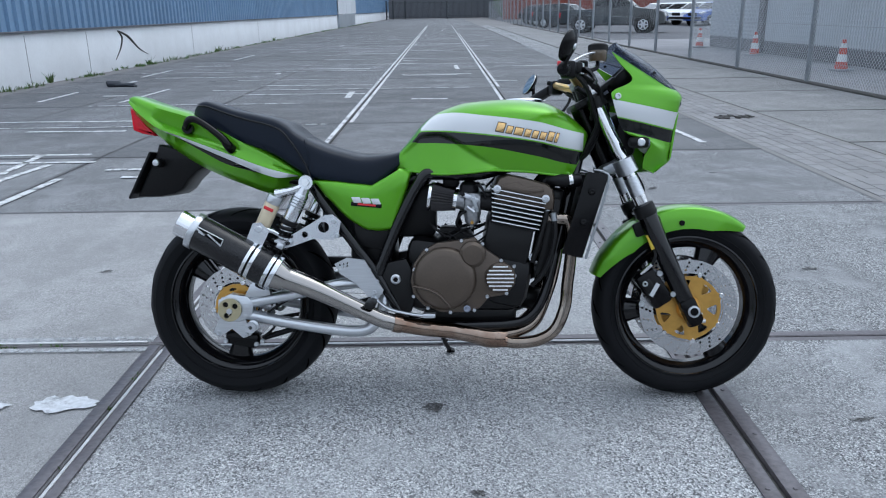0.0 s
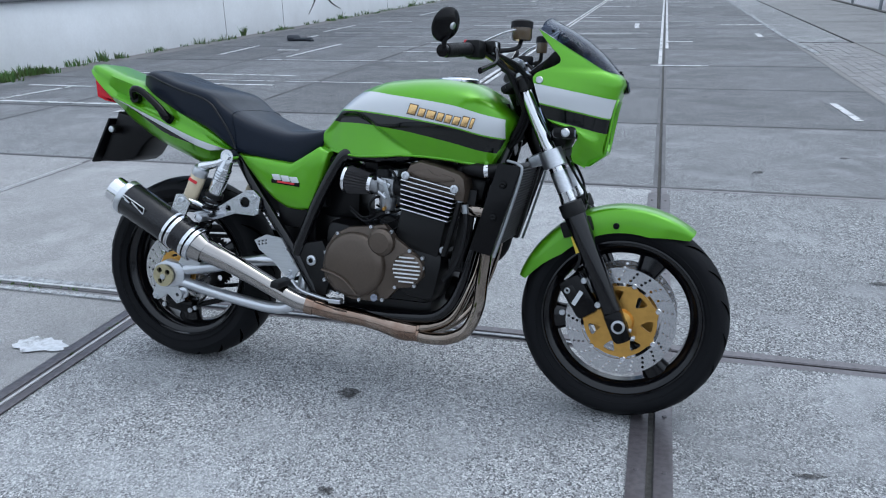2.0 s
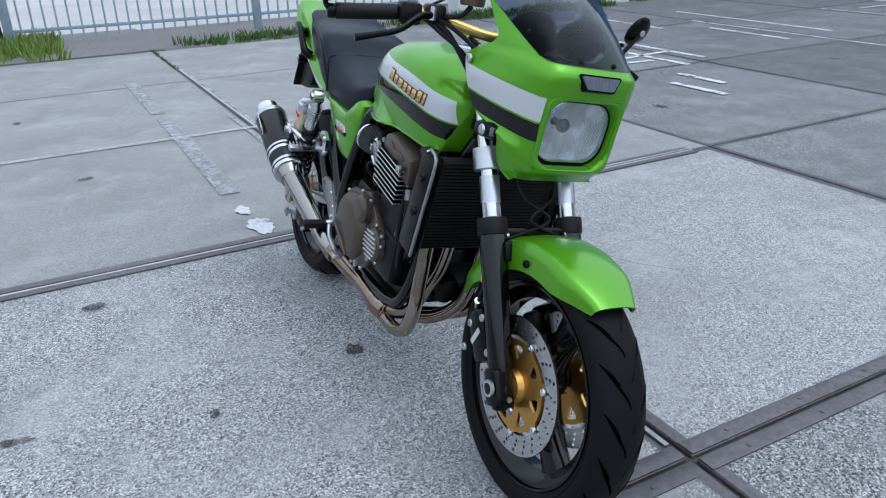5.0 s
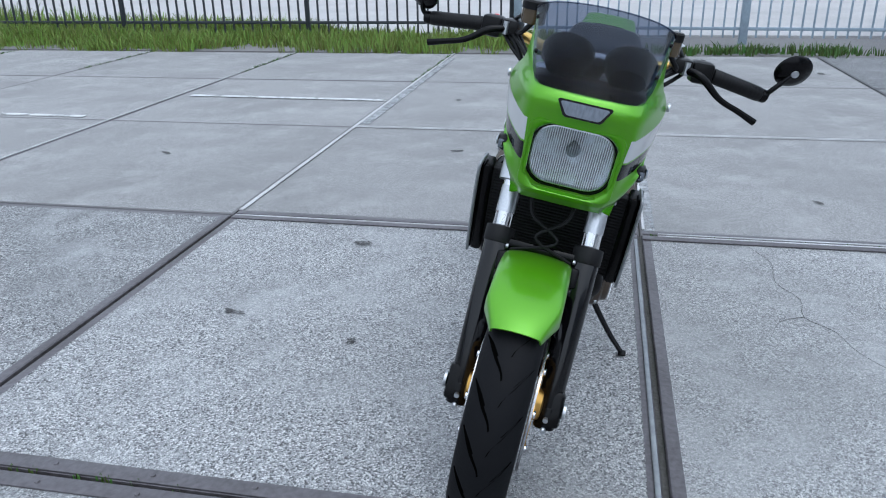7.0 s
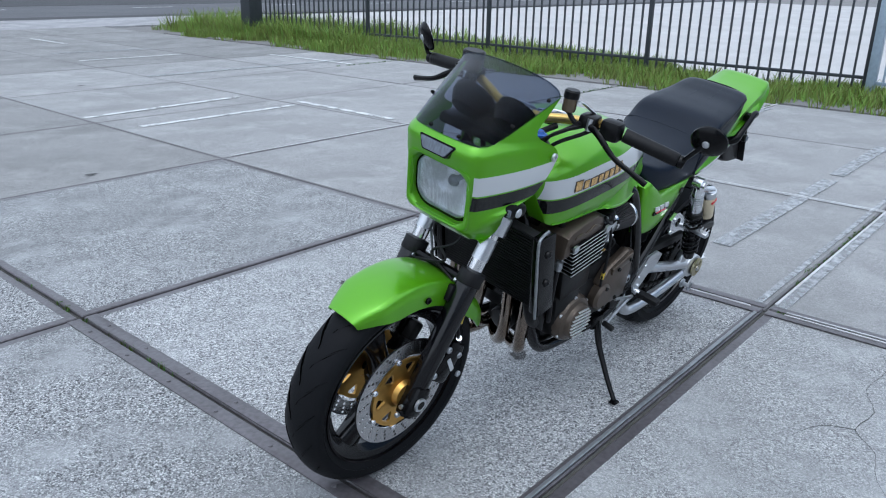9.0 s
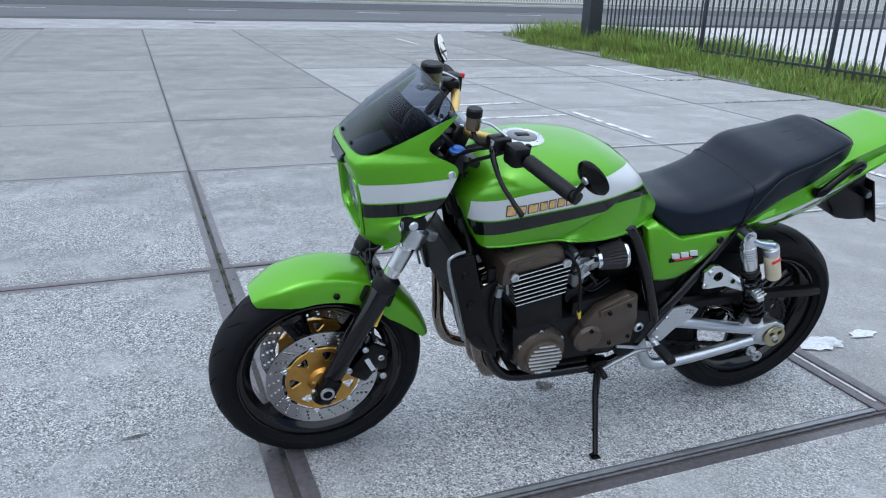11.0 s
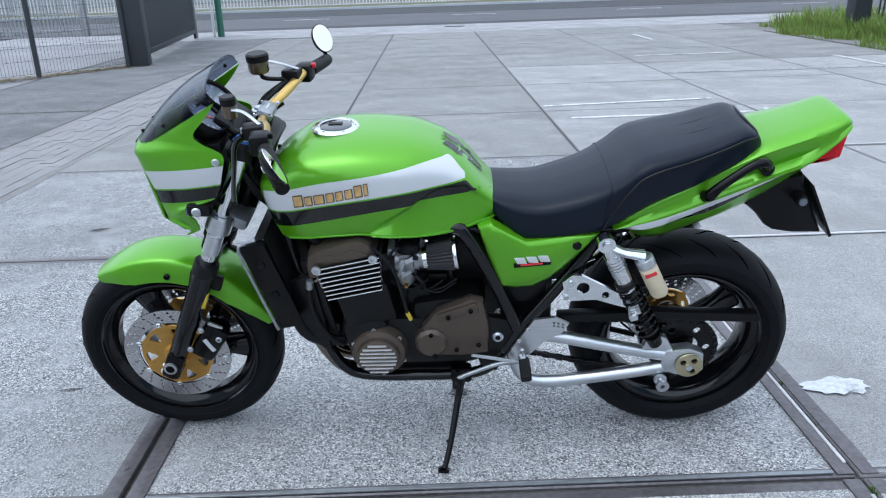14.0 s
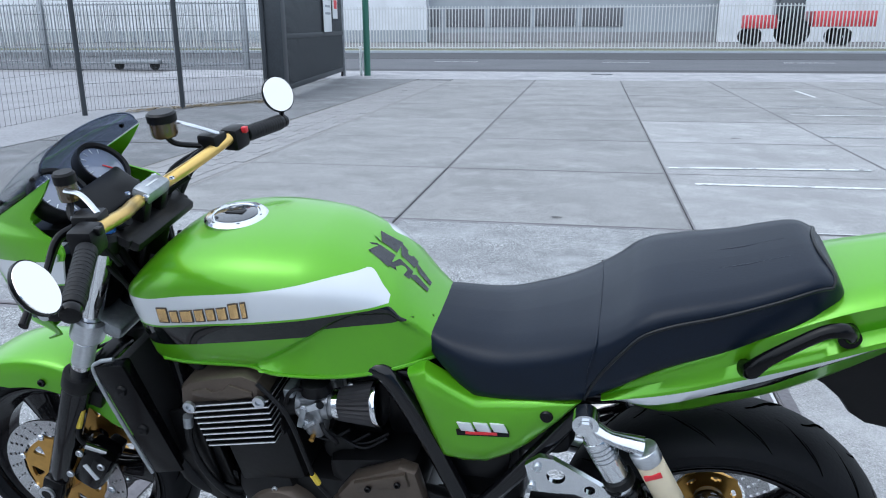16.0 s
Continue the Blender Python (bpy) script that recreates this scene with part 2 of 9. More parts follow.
CAR_WHITE = material("silver_white_car_paint", (0.6, 0.63, 0.66), 0.3, 0.2, coat=0.8)
CAR_BLUE = material("blue_car_paint", (0.02, 0.09, 0.4), 0.3, 0.2, coat=0.8)
CAR_RED = material("red_machine_paint", (0.5, 0.04, 0.05), 0.4, 0, coat=0.5)
CAR_GLASS = material("car_window_glass", (0.02, 0.025, 0.03), 0.05, 0, coat=1)
RUBBER = material("tyre_rubber", (0.0085, 0.0092, 0.0108), 0.5, 0, 160, 0.3, 0.15, 12, 0.5, dark=(0.010, 0.010, 0.011), spec=0.07)
RUBBER_DULL = material("dark_rubber", (0.004, 0.004, 0.005), 0.52, 0, 90, 0.3, 0.15, spec=0.28)
CONE_RED = material("cone_red", (0.55, 0.06, 0.03), 0.55, 0, 30, 0.2)
SIGN_WHITE = material("sign_white", (0.75, 0.77, 0.78), 0.5, 0, 5, 0.05)
SIGN_RED = material("sign_red", (0.6, 0.03, 0.04), 0.5, 0, 5, 0.05)
CLOTH = material("dark_rag", (0.03, 0.035, 0.045), 0.9, 0, 60, 0.4, 0.3)

# ---------------------------------------------------------------- mesh helpers


def obj(name, bm, mats, parent=None, label="", sharp=35, smooth=True):
    me = bpy.data.meshes.new(name)
    bm.normal_update()
    bm.to_mesh(me)
    bm.free()
    for m in mats if isinstance(mats, (list, tuple)) else [mats]:
        me.materials.append(m)
    if smooth:
        me.polygons.foreach_set("use_smooth", [True] * len(me.polygons))
        me.set_sharp_from_angle(angle=radians(sharp))
    ob = new(name, me)
    ob.parent = parent
    if label:
        ob["label"] = label
    return ob


def part(name, bm, mats, parent, label="", sharp=35):
    return obj(name, bm, mats, parent, label, sharp)


def empty(name, m=None, label="", category="", group=""):
    ob = new(name)
    ob.empty_display_size = 0.1
    if m is not None:
        ob.matrix_world = m
    return tagged(ob, label, category, group)


def box(size, at=(0, 0, 0), bevel=0.0, turn=(0, 0, 0), bm=None, segs=2, mi=0):
    """A box with rounded edges, its middle at at."""
    bm = bm or bmesh.new()
    m = pose(*at, *turn) @ Matrix.Diagonal((*size, 1))
    made = bmesh.ops.create_cube(bm, size=1.0, matrix=m)["verts"]
    faces = {f for v in made for f in v.link_faces}
    for f in faces:
        f.material_index = mi
    if bevel:
        edges = {e for f in faces for e in f.edges}
        bmesh.ops.bevel(bm, geom=list(edges), offset=min(bevel, min(size) * 0.45), segments=segs, affect="EDGES", profile=0.5)
    return bm


def between(a, b):
    """A pose whose z runs from a to b, at their middle."""
    a, b = Vector(a), Vector(b)
    return Matrix.Translation((a + b) / 2) @ (b - a).to_track_quat("Z", "Y").to_matrix().to_4x4(), (b - a).length


def rod(a, b, r, r2=None, segs=16, bm=None, bevel=0.0, mi=0):
    """A round bar from a to b."""
    bm = bm or bmesh.new()
    m, long = between(a, b)
    made = bmesh.ops.create_cone(bm, cap_ends=True, segments=segs, radius1=r, radius2=r if r2 is None else r2, depth=long, matrix=m)["verts"]
    faces = {f for v in made for f in v.link_faces}
    for f in faces:
        f.material_index = mi
    if bevel:
        edges = {e for f in faces if len(f.verts) > 4 for e in f.edges}
        bmesh.ops.bevel(bm, geom=list(edges), offset=bevel, segments=2, affect="EDGES", profile=0.5)
    return bm


def smooth_line(points, steps=6):
    """A smooth line through points (Catmull-Rom)."""
    p = [Vector(q) for q in points]
    if len(p) < 3 or steps < 2:
        return p
    p = [2 * p[0] - p[1], *p, 2 * p[-1] - p[-2]]
    out = []
    for a, b, c, d in zip(p, p[1:], p[2:], p[3:]):
        for n in range(steps):
            t = n / steps
            out.append(0.5 * (2 * b + (c - a) * t + (2 * a - 5 * b + 4 * c - d) * t * t + (3 * b - a - 3 * c + d) * t ** 3))
    return out + [p[-2]]


def tube(points, r, segs=12, steps=6, bm=None, flat=1.0, mi=0, up=(0, 1, 0)):
    """A pipe along a smooth line; r is one radius or one for each given point."""
    bm = bm or bmesh.new()
    line = smooth_line(points, steps)
    count = len(line)
    radii = [r] * count if not isinstance(r, (list, tuple)) else np.interp(np.linspace(0, len(r) - 1, count), range(len(r)), r)
    rings, side = [], Vector(up)
    for n, q in enumerate(line):
        ahead = (line[min(n + 1, count - 1)] - line[max(n - 1, 0)]).normalized()
        side = (side - ahead * side.dot(ahead))
        side = side.normalized() if side.length > 1e-5 else ahead.orthogonal().normalized()
        other = ahead.cross(side)
        rings.append([bm.verts.new(q + (side * math.cos(2 * math.pi * k / segs) + other * math.sin(2 * math.pi * k / segs) * flat) * radii[n]) for k in range(segs)])
    for a, b in zip(rings, rings[1:]):
        for k in range(segs):
            bm.faces.new((a[k], a[(k + 1) % segs], b[(k + 1) % segs], b[k])).material_index = mi
    bm.faces.new(rings[0][::-1]).material_index = mi
    bm.faces.new(rings[-1]).material_index = mi
    return bm


def lathe(profile, at=(0, 0, 0), axis="y", segs=48, bm=None, closed=True, mi=0):
    """Turns (radius, height) pairs round an axis through at; a closed profile makes a ring."""
    bm = bm or bmesh.new()
    turn = {"y": Matrix.Rotation(radians(-90), 4, "X"), "x": Matrix.Rotation(radians(90), 4, "Y"), "z": Matrix.Identity(4)}[axis]
    m = Matrix.Translation(at) @ turn
    rings = [[bm.verts.new(m @ Vector((r * math.cos(2 * math.pi * k / segs), r * math.sin(2 * math.pi * k / segs), h))) for r, h in profile] for k in range(segs)]
    last = len(profile) if closed else len(profile) - 1
    for k in range(segs):
        a, b = rings[k], rings[(k + 1) % segs]
        for n in range(last):
            bm.faces.new((a[n], b[n], b[(n + 1) % len(profile)], a[(n + 1) % len(profile)])).material_index = mi
    bmesh.ops.remove_doubles(bm, verts=[v for ring in rings for v in ring], dist=1e-6)
    bmesh.ops.recalc_face_normals(bm, faces=bm.faces[:])
    return bm


def plate(outline, y0, y1, bevel=0.0, bm=None, holes=(), mi=0):
    """A flat piece cut out of sheet: an outline in x and z, from y0 to y1. holes: (x, z, radius), bored through."""
    own = bmesh.new()
    verts = [own.verts.new((x, y0, z)) for x, z in outline]
    f = own.faces.new(verts)
    if holes:
        edges = list(f.edges)
        own.faces.remove(f)
        for hx, hz, r in holes:
            ring = [own.verts.new((hx + r * math.cos(2 * math.pi * k / 14), y0, hz + r * math.sin(2 * math.pi * k / 14))) for k in range(14)]
            edges += [own.edges.new((ring[k], ring[(k + 1) % 14])) for k in range(14)]
        bmesh.ops.triangle_fill(own, use_beauty=True, use_dissolve=False, edges=edges, normal=(0, 1, 0))
    flat = own.faces[:]
    made = bmesh.ops.extrude_face_region(own, geom=flat)["geom"]
    bmesh.ops.translate(own, verts=[v for v in made if isinstance(v, bmesh.types.BMVert)], vec=(0, y1 - y0, 0))
    bmesh.ops.recalc_face_normals(own, faces=own.faces[:])
    if bevel:
        edges = [e for e in own.edges if len(e.link_faces) == 2 and e.calc_face_angle(0) > 0.9 and abs(e.verts[0].co.y - e.verts[1].co.y) < 1e-6]
        bmesh.ops.bevel(own, geom=edges, offset=bevel, segments=2, affect="EDGES", profile=0.5)
    for f in own.faces:
        f.material_index = mi
    if bm is None:
        return own
    me = bpy.data.meshes.new("joined")
    own.to_mesh(me)
    own.free()
    bm.from_mesh(me)
    bpy.data.meshes.remove(me)
    return bm


def loft(rings, bm=None, ends=True, closed=True, mats=None):
    """Skins rings of equal length; mats(row, column) gives each face its material."""
    bm = bm or bmesh.new()
    vs = [[bm.verts.new(p) for p in ring] for ring in rings]
    n = len(vs[0])
    for i, (a, b) in enumerate(zip(vs, vs[1:])):
        for k in range(n if closed else n - 1):
            f = bm.faces.new((a[k], a[(k + 1) % n], b[(k + 1) % n], b[k]))
            f.material_index = mats(i, k) if mats else 0
    if ends and closed:
        bm.faces.new(vs[0][::-1])
        bm.faces.new(vs[-1])
    bmesh.ops.remove_doubles(bm, verts=bm.verts[:], dist=1e-6)
    bmesh.ops.recalc_face_normals(bm, faces=bm.faces[:])
    return bm


def soup(name, verts, faces, mats, parent=None, label="", mat_index=None):
    """One mesh straight from lists, for what nobody could count."""
    me = bpy.data.meshes.new(name)
    me.from_pydata(verts, [], faces)
    for m in mats if isinstance(mats, (list, tuple)) else [mats]:
        me.materials.append(m)
    if mat_index is not None:
        me.polygons.foreach_set("material_index", mat_index)
    ob = new(name, me)
    ob.parent = parent
    if label:
        ob["label"] = label
    return ob


def curve_at(xs, zs):
    """A smooth function through the pairs xs, zs (monotone cubic)."""
    xs, zs = np.array(xs, float), np.array(zs, float)
    d = np.diff(zs) / np.diff(xs)
    m = np.r_[d[0], [0 if a * b <= 0 else 2 * a * b / (a + b) for a, b in zip(d, d[1:])], d[-1]]

    def value(x):
        x = min(max(x, xs[0]), xs[-1])
        n = min(int(np.searchsorted(xs, x, "right")) - 1, len(xs) - 2)
        h = xs[n + 1] - xs[n]
        t = (x - xs[n]) / h
        return float(zs[n] * (1 + 2 * t) * (1 - t) ** 2 + m[n] * h * t * (1 - t) ** 2 + zs[n + 1] * t * t * (3 - 2 * t) + m[n + 1] * h * t * t * (t - 1))

    return value


# ---------------------------------------------------------------- ground, slabs, road
ground = tagged(obj("ground", box((1600, 1600, 0.5), (0, 0, -0.29)), EARTH), "flat grey dusty ground round the yard", "ground", kind="structure")

SLAB = 2.0
WIDER = 0.13  # the row of slabs behind the motorcycle is this much longer


def slab_bmesh(sx, sy, rim=0.034, gap=0.009):
    """A concrete slab with steel angle edging round its top, which lies at z = 0."""
    bm = bmesh.new()
    hx, hy = sx / 2 - gap, sy / 2 - gap

    def ring(ix, iy, z):
        return [bm.verts.new((a * ix, b * iy, z)) for a, b in ((-1, -1), (1, -1), (1, 1), (-1, 1))]

    rows = [ring(hx, hy, -0.06), ring(hx, hy, -0.004), ring(hx - 0.004, hy - 0.004, 0.0), ring(hx - rim, hy - rim, 0.0), ring(hx - rim - 0.003, hy - rim - 0.003, -0.0025)]
    for n, (a, b) in enumerate(zip(rows, rows[1:])):
        for k in range(4):
            bm.faces.new((a[k], a[(k + 1) % 4], b[(k + 1) % 4], b[k])).material_index = 0 if n == 3 else 1
    bm.faces.new(rows[-1]).material_index = 0
    return bm


pavement = tagged(obj("pavement", box((10.04, 136, 0.2), (-2.98, 49.6, -0.114)), JOINT), "bed of dirt and moss under concrete yard slabs", "pavement", kind="structure")


def slab_mesh(name, sx, sy, rim=0.032, mat=None, edge=None, gap=0.009):
    me = bpy.data.meshes.new(name)
    bm = slab_bmesh(sx, sy, rim, gap)
    bm.to_mesh(me)
    bm.free()
    me.materials.append(mat or CONCRETE)
    me.materials.append(edge or STEEL_EDGE)
    return me


slab_data, side_data = slab_mesh("slab", SLAB, SLAB, 0.036), slab_mesh("slab_side", 2.27, 2.3, 0.012, CONCRETE_DRIVE, JOINT, 0.012)
side_old_data = slab_mesh("slab_side_worn", 2.27, 4.6, 0.012, CONCRETE_OLD, JOINT, 0.008)
thin_data = slab_mesh("slab_thin", SLAB, SLAB, 0.014, CONCRETE_DRIVE, JOINT_PALE, 0.004)
thin_pale_data = slab_mesh("slab_thin_pale", SLAB, SLAB, 0.014, CONCRETE_BARE, JOINT_PALE, 0.004)
near_data = slab_mesh("slab_near", SLAB, SLAB, 0.036, CONCRETE_NEAR)
mid_data = slab_mesh("slab_mid", SLAB, SLAB, 0.026, CONCRETE_MID, TAR)
pale_data = slab_mesh("slab_pale", SLAB, SLAB, 0.036, CONCRETE_LIGHT)
old_data = slab_mesh("slab_old", SLAB, SLAB, 0.026, CONCRETE_OLD, TAR)
slab_rng = random.Random(5)
for row in range(-9, 31):
    for col in range(-4, 1):
        s = new("slab", old_data if row >= 2 else mid_data if row == 1 else pale_data if row == 0 and col == -1 else near_data if row == -1 and col == -1 else slab_data if row >= -2 and col >= -1 else thin_pale_data if row >= -5 and col <= -2 else thin_data)
        s.parent = pavement
        s.location = (col * SLAB + 1.0, row * SLAB + 1.0 + (WIDER if row >= 1 else WIDER / 2 if row == 0 else 0), slab_rng.uniform(-0.002, 0.0015))
        s.scale.y = 1 + WIDER / SLAB if row == 0 else 1
        s.rotation_euler = (slab_rng.uniform(-0.001, 0.001), slab_rng.uniform(-0.001, 0.001), slab_rng.choice((0, 2)) * math.pi / 2)
for n in range(4):
    s = new("slab", side_old_data)
    s.parent = pavement
    s.location = (4.04, -4.77 - 4.6 * n, slab_rng.uniform(-0.003, 0.0))
for row in range(-1, 24):
    s = new("slab", side_data)
    s.parent = pavement
    s.location = (4.04, row * 2.3 + 0.98, slab_rng.uniform(-0.003, 0.0))
narrow_data = slab_mesh("slab_narrow", 0.85, 4.0, 0.012)
for y in [13.4 + 4 * n for n in range(12)]:
    s = new("slab", narrow_data)
    s.parent = pavement
    s.location = (2.46, y, slab_rng.uniform(-0.003, 0.0))
# broad steel angles with bolt heads along the two joints beside the motorcycle
bolt_data = bpy.data.meshes.new("bolt_head")
bolt_bm = bmesh.new()
bmesh.ops.create_cone(bolt_bm, cap_ends=True, segments=10, radius1=0.008, radius2=0.006, depth=0.004)
bolt_bm.to_mesh(bolt_data)
bolt_bm.free()
bolt_data.materials.append(STEEL_EDGE)
for x, wide in ((0.0, 0.050), (-2.0, 0.046)):
    for row in range(-1, 1):
        for side in (-1, 1):
            angle = part("steel_angle", box((wide, 1.976, 0.006), (x + side * (wide / 2 + 0.010), row * SLAB + 1.0, 0.001), 0.0015), STEEL_EDGE, pavement)
            for k in range(7 if x == 0.0 else 0):
                s = new("bolt_head", bolt_data)
                s.parent = angle
                s.location = (x + side * (wide / 2 + 0.012), row * SLAB + 0.16 + 0.28 * k, 0.0055)
far = bmesh.new()
for row in range(31, 57):
    for col in range(-4, 1):
        box((1.985, 1.985, 0.06), (col * SLAB + 1, row * SLAB + 1, -0.03), bm=far)
tagged(part("far_slabs", far, CONCRETE_OLD, pavement), kind="stuff")

# strip of clinker pavers between the two slab fields
pavers = tagged(obj("paver_strip", box((0.94, 28.9, 0.08), (2.455, -3.12, -0.046)), SAND), "strip of worn clinker pavers along the slabs", "pavement", kind="structure")
paver_bm = bmesh.new()
box((0.108, 0.212, 0.05), (0, 0, -0.026), 0.006, bm=paver_bm, segs=1)
paver_me = bpy.data.meshes.new("paver")
paver_bm.to_mesh(paver_me)
paver_bm.free()
paver_me.materials.append(PAVER)
soft_bm, joined = bmesh.new(), []
n_single = 0
for row in range(-80, 52):
    for col in range(7):
        x, y = 2.105 + col * 0.115, row * 0.218 + (0.109 if col % 2 else 0)
        jig = slab_rng.uniform(-0.004, 0.003)
        if 2.9 < y < 9.3 and n_single < 290:
            p = new("paver", paver_me)
            p.parent = pavers
            p.location = (x, y, jig)
            n_single += 1
        else:
            box((0.108, 0.212, 0.05), (x, y, -0.026 + jig), bm=soft_bm)
tagged(part("paver_bed", soft_bm, PAVER, pavers), kind="stuff")

apron = tagged(obj("apron", box((26, 3.36, 0.2), (-2.0, -19.7, -0.102)), APRON), "pale worn concrete apron at the yard's mouth", "pavement", kind="structure")
tagged(obj("side_yard", box((60, 49, 0.2), (35.25, 4.5, -0.112)), YARD), "grey concrete yard behind the mesh fence", "pavement", kind="structure")
tagged(obj("side_yard_far", box((60, 90, 0.2), (35.8, 74.1, -0.118)), ASPHALT), "grey asphalt car park behind the mesh fence", "pavement", kind="structure")
tagged(obj("back_yard", box((42, 36, 0.2), (-31.2, -2.5, -0.108)), YARD_PALE), "pale grey yard behind the bar fence", "pavement", kind="structure")
road = tagged(obj("road", box((300, 8.2, 0.2), (0, -25.6, -0.112)), ASPHALT), "grey asphalt road past the yard", "road", kind="structure")
tagged(obj("road_gutter", box((60, 1.1, 0.2), (-21, -22.0, -0.105)), ASPHALT_DARK), "dark patched asphalt along the road's edge", "road", kind="structure")
tagged(obj("road_far_lane", box((300, 6.4, 0.2), (0, -32.9, -0.106)), ASPHALT_DARK), "dark asphalt far lane of the road", "road", kind="structure")
kerb = tagged(obj("kerb", box((300, 0.18, 0.3), (0, -36.2, -0.05), 0.02), CLAD_GREY), "grey concrete kerb along the far side of the road", "kerb", kind="structure")
verge = tagged(obj("verge", box((300, 4.0, 0.2), (0, -38.3, -0.03)), VERGE), "narrow grass verge under the white fence", "grass", kind="structure")
for k in range(-6, 7):
    tagged(obj("lane_dash", box((1.6, 0.12, 0.006), (k * 6.0 - 2.5, -27.2, -0.003)), LINE), "worn white dash on the grey road", "road marking", "lane dashes")
tagged(obj("gully_cover", box((0.55, 0.35, 0.03), (-1.6, -20.35, -0.008), 0.005), FENCE_DARK), "dark iron gully cover at the road's edge", "drain")
# broken patch in the paver strip
PATCH_AT = (2.50, 6.2)


def stroke(a, b, width=0.09, mat=LINE, label="worn white parking line on the concrete slabs"):
    """A painted line from a to b, a hair above the slabs."""
    a, b = Vector((*a, 0.0)), Vector((*b, 0.0))
    d = (b - a)
    turn = math.degrees(math.atan2(d.y, d.x))
    mid = (a + b) / 2
    return tagged(obj("parking_line", box((d.length, width, 0.003), (mid.x, mid.y, 0.004), turn=(0, 0, turn)), mat, smooth=False), label, "road marking", "parking lines")


for a, b in (((-4.0, 9.45), (-2.1, 9.4)), ((-4.05, 10.95), (-2.1, 10.85)), ((-5.6, 8.6), (-5.55, 10.6)), ((-6.9, 6.6), (-4.5, 6.55)), ((-6.9, 8.8), (-6.95, 10.2)),
             ((-4.5, 3.4), (-4.6, 4.3)), ((-6.9, 4.28), (-4.15, 4.28)), ((-3.7, 3.54), (-3.2, 3.54)), ((-3.95, 2.3), (-3.93, 3.2)), ((1.53, 5.35), (1.58, 4.5)),
             ((-2.05, -6.3), (-3.85, -6.45)), ((-2.2, -5.55), (-3.95, -5.58)), ((-5.3, -15.4), (-5.3, -13.9)), ((-7.0, -10.1), (-7.06, -8.1)),
             ((-4.2, -11.0), (-5.9, -11.0)), ((-4.13, -5.8), (-4.1, -4.3)), ((-5.07, -3.88), (-5.02, -2.02)), ((-4.4, 2.95), (-4.3, 3.8)), ((-5.15, 3.9), (-3.95, 3.9)),
             ((-5.5, 5.76), (-4.4, 5.74)), ((-3.45, 3.23), (-2.9, 3.24)), ((-7.5, 5.38), (-5.8, 5.32)), ((-7.0, 4.4), (-6.85, 5.3)), ((-6.6, 12.9), (-4.5, 12.9)),
             ((-7.0, 13.2), (-7.0, 15.0)), ((-4.1, 14.9), (-2.2, 14.9)), ((-6.5, 18.6), (-6.5, 21.0)), ((-4.0, 20.8), (-2.2, 20.8)), ((-1.7, 13.0), (-0.3, 13.0)), ((0.3, 15.0), (1.8, 15.0))):
    stroke(a, b, 0.065)
for a, b in (((-2.7, -0.48), (-4.6, -0.47)), ((-4.8, -0.48), (-6.2, -0.48)), ((2.0, 12.0), (2.0, 26.0)), ((2.1, 9.7), (2.0, 12.4)), ((-6.3, 24.0), (-2.5, 24.0)), ((0.2, 20.0), (1.8, 20.1)),
             ((-3.0, 30.0), (-3.0, 34.0)), ((-5.5, 28.0), (-5.5, 32.0)), ((1.0, 26.0), (1.0, 28.5)), ((-4.1, -1.95), (-7.6, -1.95)), ((-8.0, -8.6), (-4.0, -8.7)), ((-4.35, -12.3), (-6.0, -12.2))):
    stroke(a, b, 0.1, LINE_OLD, "faded white line on the concrete slabs")
for x, y0, y1 in ((-2.045, 4.2, 60), (-1.955, 6.2, 60), (-0.045, 8.2, 60), (0.045, 10.2, 40)):
    stroke((x, y0), (x, y1), 0.045, LINE, "thin white paint along a slab joint")
mark_rng = random.Random(21)
for n in range(3, 20):
    y = 2.0 * n + WIDER + mark_rng.choice((-0.06, 0.06))
    x0 = mark_rng.uniform(-7.6, -4.0)
    stroke((x0, y), (x0 + mark_rng.uniform(2.0, 6.5), y), 0.04, LINE, "thin white paint along a slab joint")
for n in range(46):
    x, y = mark_rng.uniform(-7.2, 1.7), 8.0 + 44 * mark_rng.random() ** 1.3
    long = mark_rng.uniform(0.3, 1.2)
    a = mark_rng.choice((0, 0, 1.571)) + mark_rng.uniform(-0.05, 0.05)
    stroke((x, y), (x + long * math.cos(a), y + long * math.sin(a)), 0.09, LINE)

for a, b, w in (((-2.05, 0.045), (-6.6, 0.045), 0.05), ((-2.05, -0.05), (-4.4, -0.05), 0.03)):
    stroke(a, b, w, LINE_OLD, "faded white paint along a slab joint")
# narrow strips draw the sky's glint along the steel edges of some joints
for x, y0, y1 in ((-1.986, -1.98, -0.06), (-2.014, 0.08, 1.98), (-1.986, 0.08, 1.98), (-4.012, -1.98, 1.98), (-3.985, -1.98, 1.98)):
    tagged(obj("steel_lip", box((0.011, y1 - y0, 0.006), (x, (y0 + y1) / 2, 0.0045), 0.002), STEEL_GLINT), "thin pale strip drawn for the sky's glint on a steel slab edge", "edging", "steel lips")
for y, x0, x1, wide in ((0.018, -6.6, -2.07, 0.013), (-1.984, -8.0, -2.06, 0.024), (-4.016, -8.0, -2.1, 0.014)):
    tagged(obj("steel_lip", box((x1 - x0, wide, 0.006), ((x0 + x1) / 2, y, 0.0045), 0.002), STEEL_GLINT), "thin pale strip drawn for the sky's glint on a steel slab edge", "edging", "steel lips")
